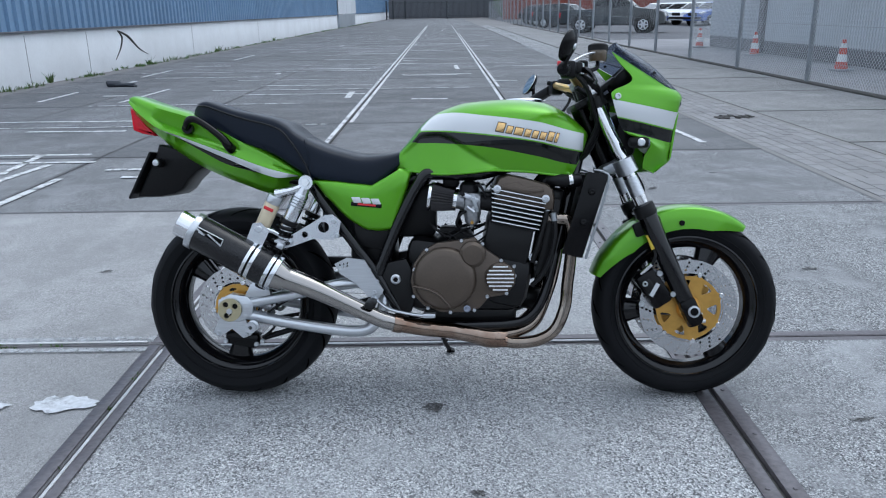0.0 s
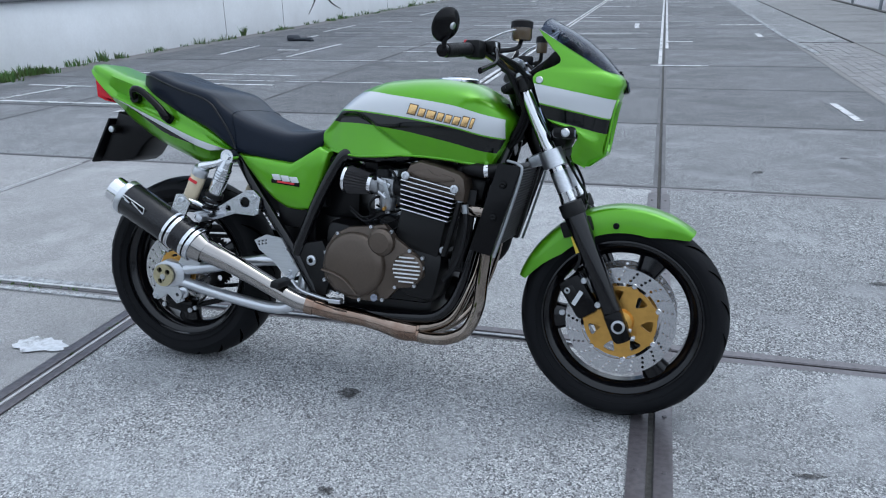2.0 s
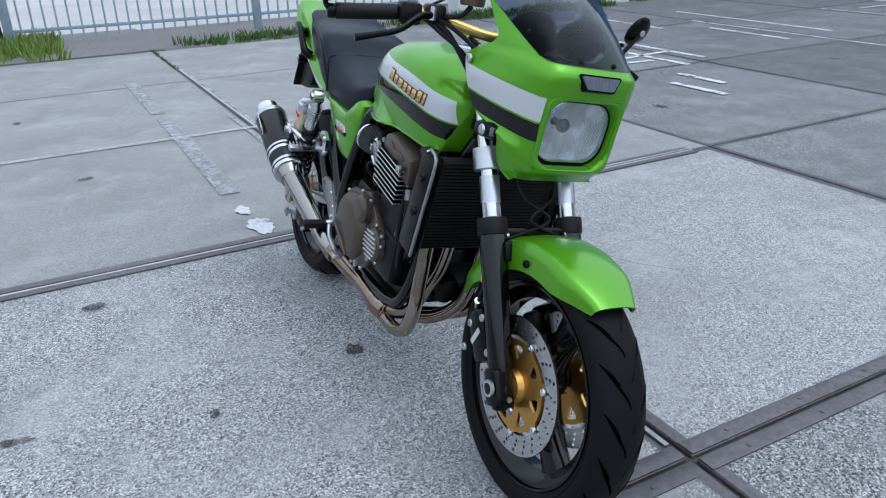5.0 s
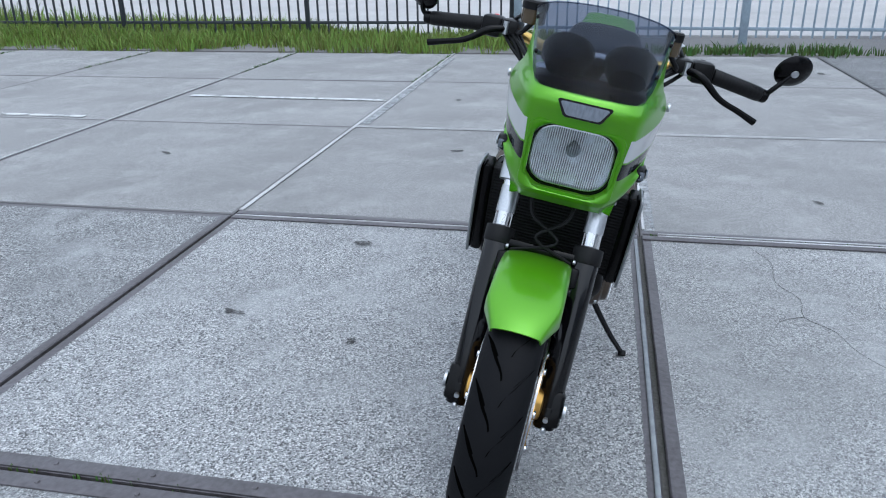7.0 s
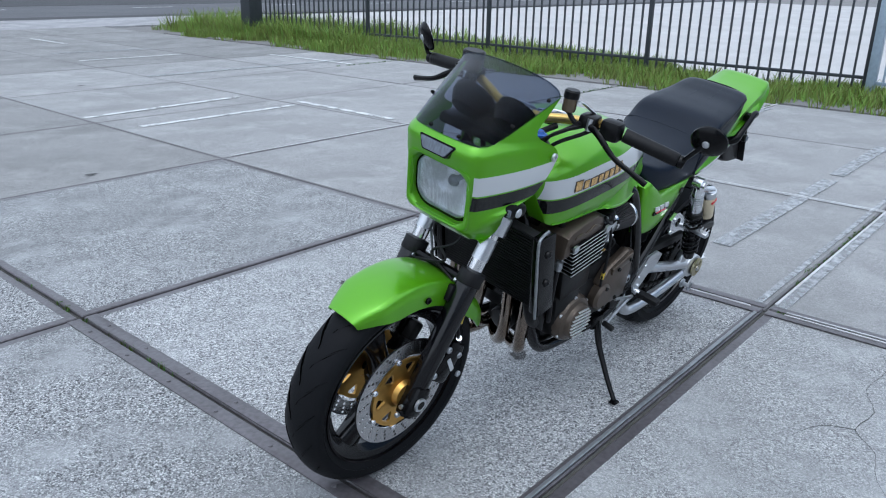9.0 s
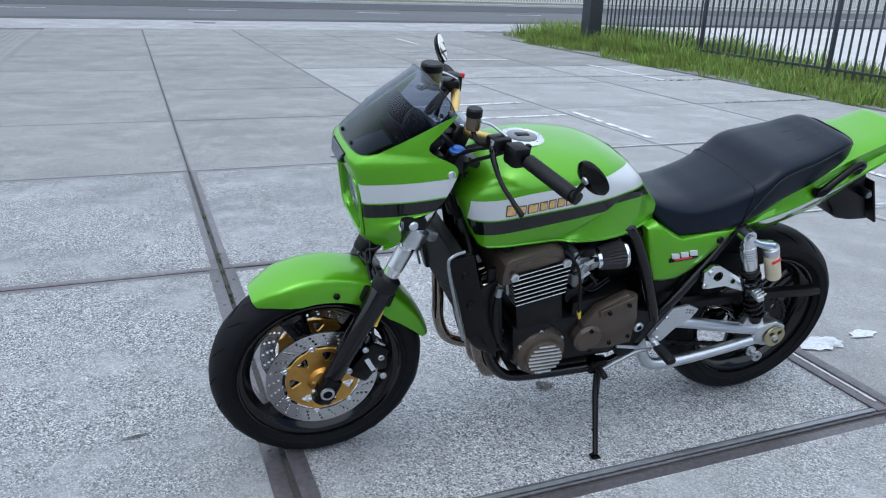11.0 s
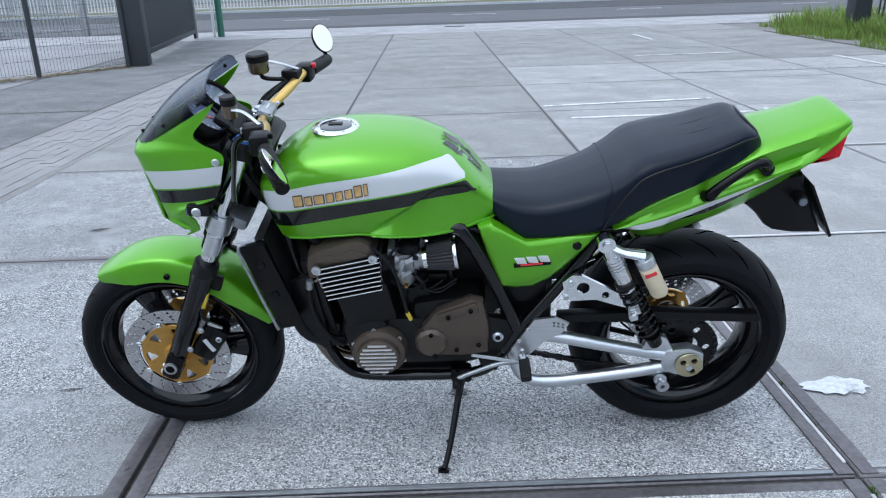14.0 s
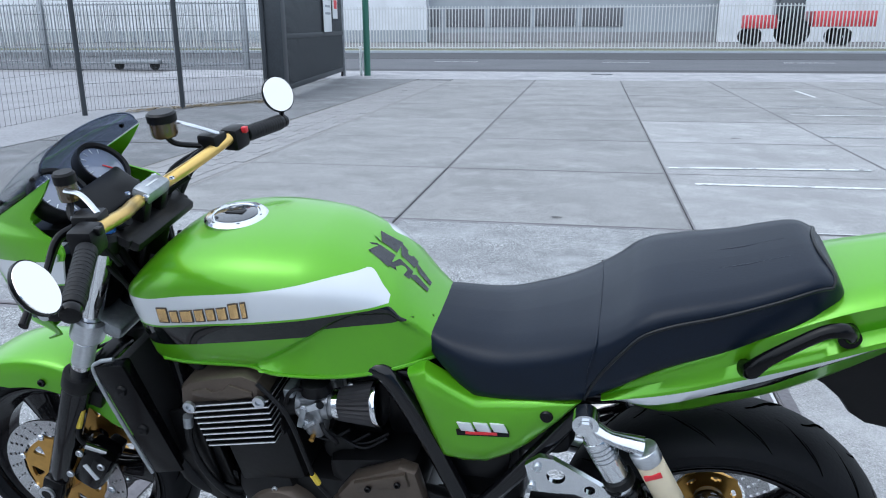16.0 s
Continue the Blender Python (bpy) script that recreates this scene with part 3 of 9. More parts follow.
tagged(obj("steel_lip", box((1.87, 0.015, 0.006), (-1.0, -0.021, 0.0045), 0.002), GALVANISED), "thin grey strip drawn for the sky's glint on a steel slab edge", "edging", "steel lips")
# splash of white paint beside the rear wheel
splash = bmesh.new()
rng = random.Random(11)
pts = [splash.verts.new((-2.175 + 0.118 * math.cos(a) * rng.uniform(0.75, 1.1), -0.475 + 0.055 * math.sin(a) * rng.uniform(0.7, 1.2), 0.004)) for a in np.linspace(0, 2 * math.pi, 26)[:-1]]
splash.faces.new(pts)
pts = [splash.verts.new((-2.42 + 0.08 * math.cos(a) * rng.uniform(0.7, 1.1), -0.49 + 0.035 * math.sin(a) * rng.uniform(0.6, 1.2), 0.004)) for a in np.linspace(0, 2 * math.pi, 22)[:-1]]
splash.faces.new(pts)
tagged(obj("paint_splash", splash, worn_paint("splash_paint", (0.66, 0.68, 0.71), 0.66, 12, 0.12)), "splash of white paint on the concrete", "paint")


def stain(x, y, rx, ry, turn, seed, label="dark chewed stain on the concrete"):
    """A small dark spot with an uneven rim."""
    r = random.Random(seed)
    bm = bmesh.new()
    m = pose(x, y, 0.003, 0, 0, turn)
    bm.faces.new([bm.verts.new(m @ Vector((rx * math.cos(a) * r.uniform(0.6, 1.1), ry * math.sin(a) * r.uniform(0.5, 1.15), 0))) for a in np.linspace(0, 2 * math.pi, 20)[:-1]])
    return tagged(obj("stain", bm, SPOT), label, "stain", "stains on the slabs")


SPOT = worn_paint("dark_spot", (0.045, 0.043, 0.042), 0.54, 30, 0.16)
for n, (x, y, rx, ry, turn) in enumerate(((-0.935, -0.525, 0.04, 0.03, 20), (0.405, -0.64, 0.05, 0.012, 8), (-0.96, -1.5, 0.05, 0.02, 80), (-1.71, -1.226, 0.05, 0.03, 90), (-0.81, -1.0, 0.025, 0.02, 0),
                                          (1.05, -2.5, 0.06, 0.03, 20), (-2.6, 0.9, 0.04, 0.02, 30), (-3.4, -1.1, 0.05, 0.025, 100), (-5.1, -1.4, 0.05, 0.03, 10), (-3.1, -3.0, 0.06, 0.02, 60),
                                          (0.9, 0.8, 0.05, 0.02, 10), (0.6, 2.6, 0.05, 0.03, 50), (1.2, 3.1, 0.04, 0.03, 0), (-6.8, 1.9, 0.07, 0.04, 0), (-1.1, -4.2, 0.05, 0.03, 0), (-3.0, -8.4, 0.06, 0.04, 0),
                                          (-2.9, 2.6, 0.06, 0.03, 20), (-3.4, 5.1, 0.06, 0.03, 20), (-5.2, 12.0, 0.1, 0.05, 0))):
    stain(x, y, rx, ry, turn, n)
patch = bmesh.new()
prng = random.Random(14)
for k in range(26):
    a, d = prng.uniform(0, 6.28), prng.random() ** 0.5
    x, y = PATCH_AT[0] + 0.24 * d * math.cos(a), PATCH_AT[1] + 0.13 * d * math.sin(a)
    box((prng.uniform(0.03, 0.10), prng.uniform(0.02, 0.07), 0.03), (x, y, -0.008 + prng.uniform(0, 0.008)), 0.004, (prng.uniform(-8, 8), prng.uniform(-8, 8), prng.uniform(0, 180)), bm=patch, segs=1)
tagged(obj("broken_patch", patch, DIRT), "dark patch of broken paving in the paver strip", "rubble", kind="stuff")
# crack across a slab
crack = bmesh.new()
tube([(-1.92, 0.46, 0.0), (-1.75, 0.52, 0.0), (-1.55, 0.5, 0.0), (-1.4, 0.56, 0.0), (-1.25, 0.54, 0.0), (-1.15, 0.62, 0.0), (-1.0, 0.66, 0.0), (-0.8, 0.8, 0.0)], [0.0004, 0.0009, 0.0006, 0.0008, 0.001, 0.0006, 0.0005, 0.0004], 6, 3, bm=crack)
tube([(-1.25, 0.54, 0.0), (-1.2, 0.45, 0.0), (-1.08, 0.4, 0.0)], [0.001, 0.0008, 0.0005], 6, 3, bm=crack)
tagged(obj("crack", crack, DIRT), "fine dark crack across a concrete slab", "crack")

# ---------------------------------------------------------------- grass and weeds


def tuft(verts, faces, x, y, r, h, count, rand, width=0.008):
    for _ in range(count):
        a, d = rand.uniform(0, 6.28), r * rand.random() ** 0.5
        bx, by = x + d * math.cos(a), y + d * math.sin(a)
        lean, hh, w, face = rand.uniform(0.1, 0.7), h * rand.uniform(0.45, 1.15), width * rand.uniform(0.6, 1.4), rand.uniform(0, 6.28)
        dx, dy, wx, wy = math.cos(a) * lean * hh, math.sin(a) * lean * hh, math.cos(face) * w, math.sin(face) * w
        n = len(verts)
        verts += [(bx - wx, by - wy, -0.01), (bx + wx, by + wy, -0.01), (bx + dx * 0.4 + wx * 0.7, by + dy * 0.4 + wy * 0.7, hh * 0.6), (bx + dx * 0.4 - wx * 0.7, by + dy * 0.4 - wy * 0.7, hh * 0.6), (bx + dx, by + dy, hh)]
        faces += [(n, n + 1, n + 2, n + 3), (n + 3, n + 2, n + 4)]


grng = random.Random(3)
verts, faces = [], []
for _ in range(3700):
    y = grng.uniform(-14.5, -0.9)
    x = -9.05 + grng.gauss(0, 0.42) + 0.22 * math.sin(y * 1.7) + 0.12 * math.sin(y * 4.3)
    x = min(max(x, -10.2), -8.05)
    lush = 1 + 0.9 * max(0.0, min(1.0, (-6.0 - y) / 6.0))
    tuft(verts, faces, x, y, 0.10, (0.08 + 0.13 * grng.random() ** 1.6) * (lush if x < -8.7 else 1.0), 14, grng, 0.0075)
for _ in range(620):
    y = grng.uniform(-16.5, -10.2)
    tuft(verts, faces, min(-9.9 + grng.gauss(0, 0.9), -8.85), y, 0.16, 0.22 + 0.26 * grng.random(), 16, grng, 0.010)
for _ in range(900):
    y = grng.uniform(-13.5, -4.2)
    tuft(verts, faces, -9.75 - abs(grng.gauss(0, 0.9)) * min(1.0, (-3.6 - y) / 4.0), y, 0.16, 0.10 + 0.16 * grng.random(), 14, grng, 0.010)
for _ in range(160):
    tuft(verts, faces, grng.uniform(-11.5, -8.5), grng.uniform(-16.5, -13.6), 0.12, 0.14, 12, grng)
grass = tagged(soup("grass", verts, faces, GRASS), "uneven strip of green grass along the bar fence", "grass", kind="stuff")
tagged(obj("grass_soil", box((2.2, 15.5, 0.1), (-9.2, -7.6, -0.047)), EARTH), "soil under the grass strip", "soil", kind="structure")
verts, faces = [], []
for _ in range(170):
    y = 4.4 + 80 * grng.random() ** 1.6
    tuft(verts, faces, -8.42 + abs(grng.gauss(0, 0.09)), y, 0.1, grng.choice((0.04, 0.05, 0.06, 0.08, 0.11)), 16, grng, 0.008)
for _ in range(150):
    y = grng.uniform(0.4, 6.5)
    tuft(verts, faces, -8.42 + abs(grng.gauss(0, 0.16)), y, 0.12, 0.05 + 0.08 * grng.random(), 16, grng, 0.010)
for y in (5.6, 7.9, 12.4, 17.5, 24.0, 33.0):
    for k in range(4):
        tuft(verts, faces, -8.43, y + grng.gauss(0, 0.10), 0.05, grng.uniform(0.08, 0.2), 12, grng, 0.008)
tagged(soup("weeds", verts, faces, WEED), "weeds growing along the foot of the white wall", "weeds", kind="stuff")
verts, faces = [], []
for x, y, along, long, many in ((-2.0, -0.9, 1, 1.7, 8), (0.0, -1.6, 1, 1.0, 9), (0.0, -2.5, 1, 1.0, 8), (-3.4, 0.0, 0, 2.0, 30), (-7.0, -2.0, 0, 2.4, 46), (-7.4, 0.0, 0, 1.4, 42), (-7.2, -4.0, 0, 1.6, 42), (-7.2, -6.0, 0, 1.6, 34), (-7.3, -8.0, 0, 1.4, 30), (-2.0, 0.5, 1, 1.0, 12)):
    for _ in range(many):
        s = grng.uniform(-long / 2, long / 2)
        tuft(verts, faces, x + (0 if along else s) + grng.gauss(0, 0.006), y + (s if along else 0) + grng.gauss(0, 0.006), 0.014, 0.008 if abs(x) < 5 else 0.022, 7, grng, 0.003)
tagged(soup("joint_moss", verts, faces, WEED), "moss and small weeds in the slab joints", "moss", kind="stuff")
verts, faces = [], []
for _ in range(900):
    t = grng.random()
    x, y = 5.9 - 1.6 * t + grng.gauss(0, 0.12), -10.2 - 1.9 * t + grng.gauss(0, 0.16)
    n, a, s = len(verts), grng.uniform(0, 3), grng.uniform(0.01, 0.035)
    verts += [(x - s * math.cos(a), y - s * math.sin(a), 0.006), (x + s * math.sin(a), y - s * math.cos(a), 0.012), (x + s * math.cos(a), y + s * math.sin(a), 0.007), (x - s * math.sin(a), y + s * math.cos(a), 0.014)]
    faces.append((n, n + 1, n + 2, n + 3))
tagged(soup("leaf_litter", verts, faces, DRY), "dry leaves blown against the mesh fence", "leaves", kind="stuff")
rag = bmesh.new()
box((0.34, 0.16, 0.05), (-6.55, 11.2, 0.03), 0.02, (4, 0, 12), bm=rag)
box((0.25, 0.22, 0.08), (-6.75, 11.22, 0.045), 0.03, (10, 4, 30), bm=rag)
box((0.2, 0.1, 0.03), (-6.42, 11.15, 0.02), 0.01, (0, 6, -15), bm=rag)
tagged(obj("rag", rag, CLOTH), "crumpled dark rag lying on the slabs", "rag")

# ---------------------------------------------------------------- long hall with white plinth and blue cladding
hall = empty("hall", None, "long hall with a white plinth wall and blue sheet cladding", "building")
HX = -8.62


def corrugated(x, y0, y1, z0, z1, pitch=0.3, depth=0.05, flip=1):
    """Trapezoid sheet in the plane x, seen from +x when flip is 1."""
    bm = bmesh.new()
    y, prev = y0, None
    line = []
    while y < y1:
        for dy, d in ((0, 0), (0.36, 0), (0.46, 1), (0.9, 1)):
            line.append((x + flip * depth * d, y + dy * pitch))
        y += pitch
    line.append((x, y1))
    for q in line:
        a, b = bm.verts.new((q[0], q[1], z0)), bm.verts.new((q[0], q[1], z1))
        if prev:
            bm.faces.new((prev[0], a, b, prev[1]) if flip > 0 else (a, prev[0], prev[1], b))
        prev = (a, b)
    back = x - flip * 0.12
    return box((0.08, y1 - y0, z1 - z0), (back, (y0 + y1) / 2, (z0 + z1) / 2), bm=bm)


part("plinth_wall", box((0.3, 112.0, 0.98), (HX - 0.15, 60.2, 0.44), 0.01), WALL_WHITE, hall, "white painted plinth wall, stained near the ground")
part("cladding", corrugated(HX - 0.02, 4.2, 57.0, 0.95, 6.0), CLAD_BLUE, hall, "blue trapezoid sheet cladding")
part("cladding", corrugated(HX - 0.02, 68.0, 116.2, 0.95, 6.0), CLAD_BLUE, hall, "blue trapezoid sheet cladding")
part("white_bay", corrugated(HX + 0.10, 57.0, 68.0, 1.0, 6.0, 0.9, 0.08), CLAD_WHITE, hall, "white sheet bay")
part("bay_plinth", box((0.25, 11.0, 1.02), (HX + 0.03, 62.5, 0.47)), CLAD_GREY, hall, "grey plinth under the white bay")
part("drip_edge", box((0.1, 112.0, 0.035), (HX + 0.03, 60.2, 0.945), 0.005), DARK_CLAD, hall, "dark drip edge over the plinth")
for y in (12.0, 14.6, 22.0, 31.0):
    part("wall_joint", box((0.004, 0.012, 0.85), (HX + 0.001, y, 0.45)), DIRT, hall)
mark_bm = bmesh.new()
tube([(HX + 0.003, 16.3, 0.86), (HX + 0.003, 16.5, 0.7), (HX + 0.003, 16.35, 0.45), (HX + 0.003, 16.0, 0.2)], [0.02, 0.03, 0.02, 0.008], 6, 4, bm=mark_bm)
tube([(HX + 0.003, 16.4, 0.84), (HX + 0.003, 16.9, 0.7), (HX + 0.003, 17.5, 0.4), (HX + 0.003, 18.1, 0.22)], [0.02, 0.035, 0.02, 0.006], 6, 4, bm=mark_bm)
part("wall_scrawl", mark_bm, DIRT, hall, "dark scrawled streak on the white wall")

# far end: bar gate in front of a dark grey building
far_hall = empty("far_building", None, "dark grey clad building behind the far gate", "building")
part("wall", box((40, 6, 14), (4, 125, 7)), DARK_CLAD, far_hall)
part("downpipe", rod((0.1, 121.9, 0), (0.1, 121.9, 12), 0.09), CLAD_WHITE, far_hall, "white downpipe")


def bar_fence(name, a, b, h, step, r, mat, label, group="", rails=(0.15, 0.92), posts=(), z0=0.08, post=0.04, post_mat=None, square=True, category="fence", single=True):
    """Upright bars between two rails from a to b, with thicker posts at the given fractions."""
    a, b = Vector((*a, 0)), Vector((*b, 0))
    d = b - a
    turn = math.degrees(math.atan2(d.y, d.x))
    root = empty(name, Matrix.Translation(a), label, category, group)
    count = max(int(d.length / step), 1)
    bar_bm = box((2 * r, 2 * r, h - z0), (0, 0, (h + z0) / 2)) if square else rod((0, 0, z0), (0, 0, h), r, segs=8)
    if single and count <= 300:
        first = obj("bar", bar_bm, mat, root)
        for n in range(count + 1):
            o = first if n == 0 else new("bar", first.data)
            o.parent = root
            o.location = d * (n / count)
            o.rotation_euler = (0, 0, radians(turn))
    else:
        bar_bm.free()
        many = bmesh.new()
        for n in range(count + 1):
            p = d * (n / count)
            box((2 * r, 2 * r, h - z0), (p.x, p.y, (h + z0) / 2), turn=(0, 0, turn), bm=many)
        tagged(obj("picket_run", many, mat, root), kind="stuff")
    for f in rails:
        z = z0 + (h - z0) * f
        part("rail", box((d.length, 2.4 * r, 0.04), (d.x / 2, d.y / 2, z), 0.004, (0, 0, turn)), mat, root)
    for f in posts:
        q = d * f
        part("post", box((2 * post, 2 * post, h + 0.1), (q.x, q.y, (h + 0.1) / 2), 0.008, (0, 0, turn)), post_mat or mat, root)
    return root


bar_fence("far_gate", (-8.2, 105.0), (6.6, 106.0), 2.3, 0.16, 0.02, FENCE_DARK, "dark bar gate closing the far end of the yard", posts=(0.0, 0.06, 0.17, 0.55, 1.0), post=0.09)
bar_fence("bar_fence", (-9.45, -1.45), (-9.45, -13.4), 1.75, 0.145, 0.012, FENCE_DARK, "dark painted steel bar fence in the grass", posts=(0, 0.245, 0.49, 0.735), post=0.03, rails=(0.09, 0.9))
gate_post = tagged(obj("gate_post", box((0.32, 0.32, 2.4), (-9.0, -13.3, 1.2), 0.015), FENCE_DARK), "thick dark steel gate post at the grass strip", "gate post", "gate posts")
# pale gate between the bar fence and the hall
bar_fence("swing_gate", (-9.3, -1.35), (-9.0, 3.75), 1.9, 0.13, 0.011, FENCE_BLUE, "pale blue steel swing gate with upright bars", posts=(0.0, 0.56, 0.985), post=0.05, rails=(0.06, 0.93), category="gate")

# ---------------------------------------------------------------- mesh fence on the other side


def mesh_fence(name, a, b, h, step, wire, mat, post_mat, spacing, label, slant=True, post_r=0.03, top=True):
    """Wire netting of crossed wires between round posts."""
    a, b = Vector((*a, 0)), Vector((*b, 0))
    d = b - a
    long, ux = d.length, d.normalized()
    nrm = Vector((-ux.y, ux.x, 0))
    root = empty(name, Matrix.Translation(a), label, "fence")
    verts, faces = [], []

    def line(s0, z0, s1, z1):
        n = len(verts)
        way = Vector((s1 - s0, z1 - z0)).normalized() * wire
        for s, z in ((s0, z0), (s1, z1)):
            base = ux * s
            verts.extend([(base.x - ux.x * way.y, base.y - ux.y * way.y, z + way.x), (base.x + ux.x * way.y, base.y + ux.y * way.y, z - way.x), (base.x + nrm.x * wire * 1.5, base.y + nrm.y * wire * 1.5, z)])
        faces.extend([(n, n + 1, n + 4, n + 3), (n + 1, n + 2, n + 5, n + 4), (n + 2, n, n + 3, n + 5)])

    if slant:
        s = -h
        while s < long:
            for up in (1, -1):
                s0, s1 = max(s, 0), min(s + h, long)
                if s1 > s0:
                    z0, z1 = (s0 - s, s1 - s)
                    line(s0, 0.04 + (z0 if up > 0 else h - z0), s1, 0.04 + (z1 if up > 0 else h - z1))
            s += step
    else:
        for n in range(int(long / step) + 1):
            line(n * step, 0.05, n * step, h)
        for n in range(int(h / 0.2) + 1):
            line(0, 0.06 + n * 0.2, long, 0.06 + n * 0.2)
    tagged(soup("netting", verts, faces, mat, root), kind="stuff")
    count = max(round(long / spacing), 1)
    first = None
    for n in range(count + 1):
        if first is None:
            first = o = part("post", rod((0, 0, -0.02), (0, 0, h + 0.12), post_r, segs=10), post_mat, root)
        else:
            o = new("post", first.data)
            o.parent = root
        o.location = d * (n / count)
    for z in (0.35, 0.92) if slant else ():
        part("tie_wire", rod((0, 0, z), (d.x, d.y, z), 0.004, segs=6), post_mat, root)
    if top:
        part("top_wire", rod((0, 0, h + 0.03), (d.x, d.y, h + 0.03), 0.012, segs=6), post_mat, root)
    return root


mesh_fence("mesh_fence", (5.15, 3.9), (5.15, 16.5), 1.95, 0.075, 0.0030, WIRE, GALVANISED, 3.15, "chain-link fence on grey steel posts beside the yard", post_r=0.04)
mesh_fence("mesh_fence", (5.15, 19.65), (5.15, 35.4), 1.95, 0.22, 0.0016, WIRE, GALVANISED, 3.15, "thin wire fence on grey steel posts before the parked pickup", post_r=0.04)
mesh_fence("mesh_fence", (5.15, 38.55), (5.15, 98.4), 1.95, 0.3, 0.0018, WIRE, GALVANISED, 3.15, "chain-link fence on grey steel posts, far along the yard", post_r=0.045)
mesh_fence("panel_fence", (6.3, -9.6), (4.35, -12.0), 1.95, 0.055, 0.0022, FENCE_DARK, FENCE_DARK, 1.55, "dark welded mesh fence panels beside the gate", slant=False, post_r=0.04)
mesh_fence("panel_fence", (6.3, -9.6), (5.2, 3.8), 1.95, 0.11, 0.0022, FENCE_DARK, FENCE_DARK, 2.3, "dark welded mesh fence along the yard", slant=False, post_r=0.03)
tagged(obj("edging", box((0.14, 60.0, 0.05), (5.15, 34.0, 0.0), 0.01), JOINT), "low dark earth edging under the chain-link fence", "kerb", kind="structure")

# open gate leaf with its post
leaf = empty("gate_leaf", pose(4.2, -12.2, 0, 0, 0, -82), "open dark steel gate leaf standing along the drive", "gate")
part("gate_post", box((0.32, 0.32, 2.5), (0.0, 0.0, 1.25), 0.012), FENCE_DARK, leaf, "thick dark gate post")
part("leaf_post", box((0.12, 0.12, 2.3), (0.42, 0.02, 1.15), 0.01), FENCE_BLUE, leaf, "galvanised hinge post")
for z in (0.18, 1.1, 2.25):
    part("leaf_rail", box((6.3, 0.07, 0.1), (3.7, 0, z), 0.006), FENCE_DARK, leaf)
slat = part("slat", box((0.055, 0.028, 2.1), (0, 0, 1.2), 0.003), FENCE_DARK, leaf)
for n in range(82):
    o = slat if n == 0 else new("slat", slat.data)
    o.parent, o.location = leaf, (0.6 + n * 0.0765, 0, 0)
part("end_post", box((0.1, 0.1, 2.3), (6.9, 0, 1.15), 0.008), GALVANISED, leaf, "galvanised end post")
part("wheel", lathe([(0.03, -0.02), (0.07, -0.02), (0.07, 0.02), (0.03, 0.02)], (6.7, 0, 0.07)), RUBBER_DULL, leaf)
notice = part("notice_board", box((0.9, 0.02, 1.2), (4.6, -0.07, 1.75), 0.005), SIGN_WHITE, leaf, "white notice board with faint grey bars")
for n in range(5):
    part("text_bar", box((0.6, 0.006, 0.05), (4.6, -0.083, 2.2 - n * 0.16)), CLAD_GREY, notice)
warning = part("warning_board", box((0.6, 0.02, 0.8), (5.6, -0.07, 1.85), 0.005), SIGN_WHITE, leaf, "white board with red panels")
for z in (2.08, 1.78):
    part("red_panel", box((0.36, 0.006, 0.2), (5.6, -0.083, z)), SIGN_RED, warning)
tagged(obj("green_post", rod((4.55, -19.2, 0), (4.55, -19.2, 3.2), 0.085, segs=20), POST_GREEN), "round green steel post beside the drive", "post")
tagged(obj("marker_post", rod((4.75, -19.3, 0), (4.75, -19.3, 0.75), 0.035, segs=12, bevel=0.005), SIGN_WHITE), "short white marker post beside the green post", "post")

# second yard: pale gate, low building
bar_fence("sliding_gate", (9.0, -21.5), (30.0, -22.0), 2.0, 0.12, 0.012, GALVANISED, "pale galvanised sliding gate of the next yard", posts=(0.0, 0.33, 0.66, 1.0), post=0.07, rails=(0.05, 0.3, 0.97), category="gate")
trolley = empty("gate_carriage", pose(12.5, -21.2, 0), "grey roller carriage under the sliding gate", "gate part")
part("frame", box((1.6, 0.25, 0.12), (0, 0, 0.24), 0.02), GALVANISED, trolley)
for x in (-0.6, 0.6):
    part("roller", lathe([(0.02, -0.05), (0.14, -0.05), (0.14, 0.05), (0.02, 0.05)], (x, 0, 0.14), segs=20), RUBBER_DULL, trolley)
low = empty("pale_building", None, "pale grey industrial building across the next yard", "building")
part("wall", box((46, 8, 7), (34, -62, 3.5)), CLAD_WHITE, low)
part("plinth", box((46.1, 8.1, 0.9), (34, -62, 0.45)), CLAD_GREY, low)

# white fence and the works across the road
bar_fence("white_bar_fence", (-60.0, -40.0), (60.0, -40.0), 2.2, 0.17, 0.022, FENCE_WHITE, "long white steel bar fence across the road", rails=(0.02, 0.95), single=False)
works = empty("works_building", None, "grey works building with a dark window band", "building")
part("wall", box((90, 10, 9), (8, -64, 4.5)), CLAD_GREY, works)
part("plinth", box((90.1, 10.1, 0.7), (8, -64, 0.35)), YARD, works)
pane = None
for n in range(12):
    if pane is None:
        pane = o = part("window", box((3.0, 0.1, 1.3), (0, -58.96, 1.75), 0.01), DARK_CLAD, works)
    else:
        o = new("window", pane.data)
        o.parent = works
    o.location.x = -2.0 + n * 3.4
white_hall = empty("white_hall", None, "white slatted hall behind the white fence", "building")
part("wall", corrugated(0, -16, 16, 0.0, 7, 0.5, 0.05), CLAD_WHITE, white_hall)
white_hall.matrix_world = pose(-26, -58, 0, 0, 0, 90)


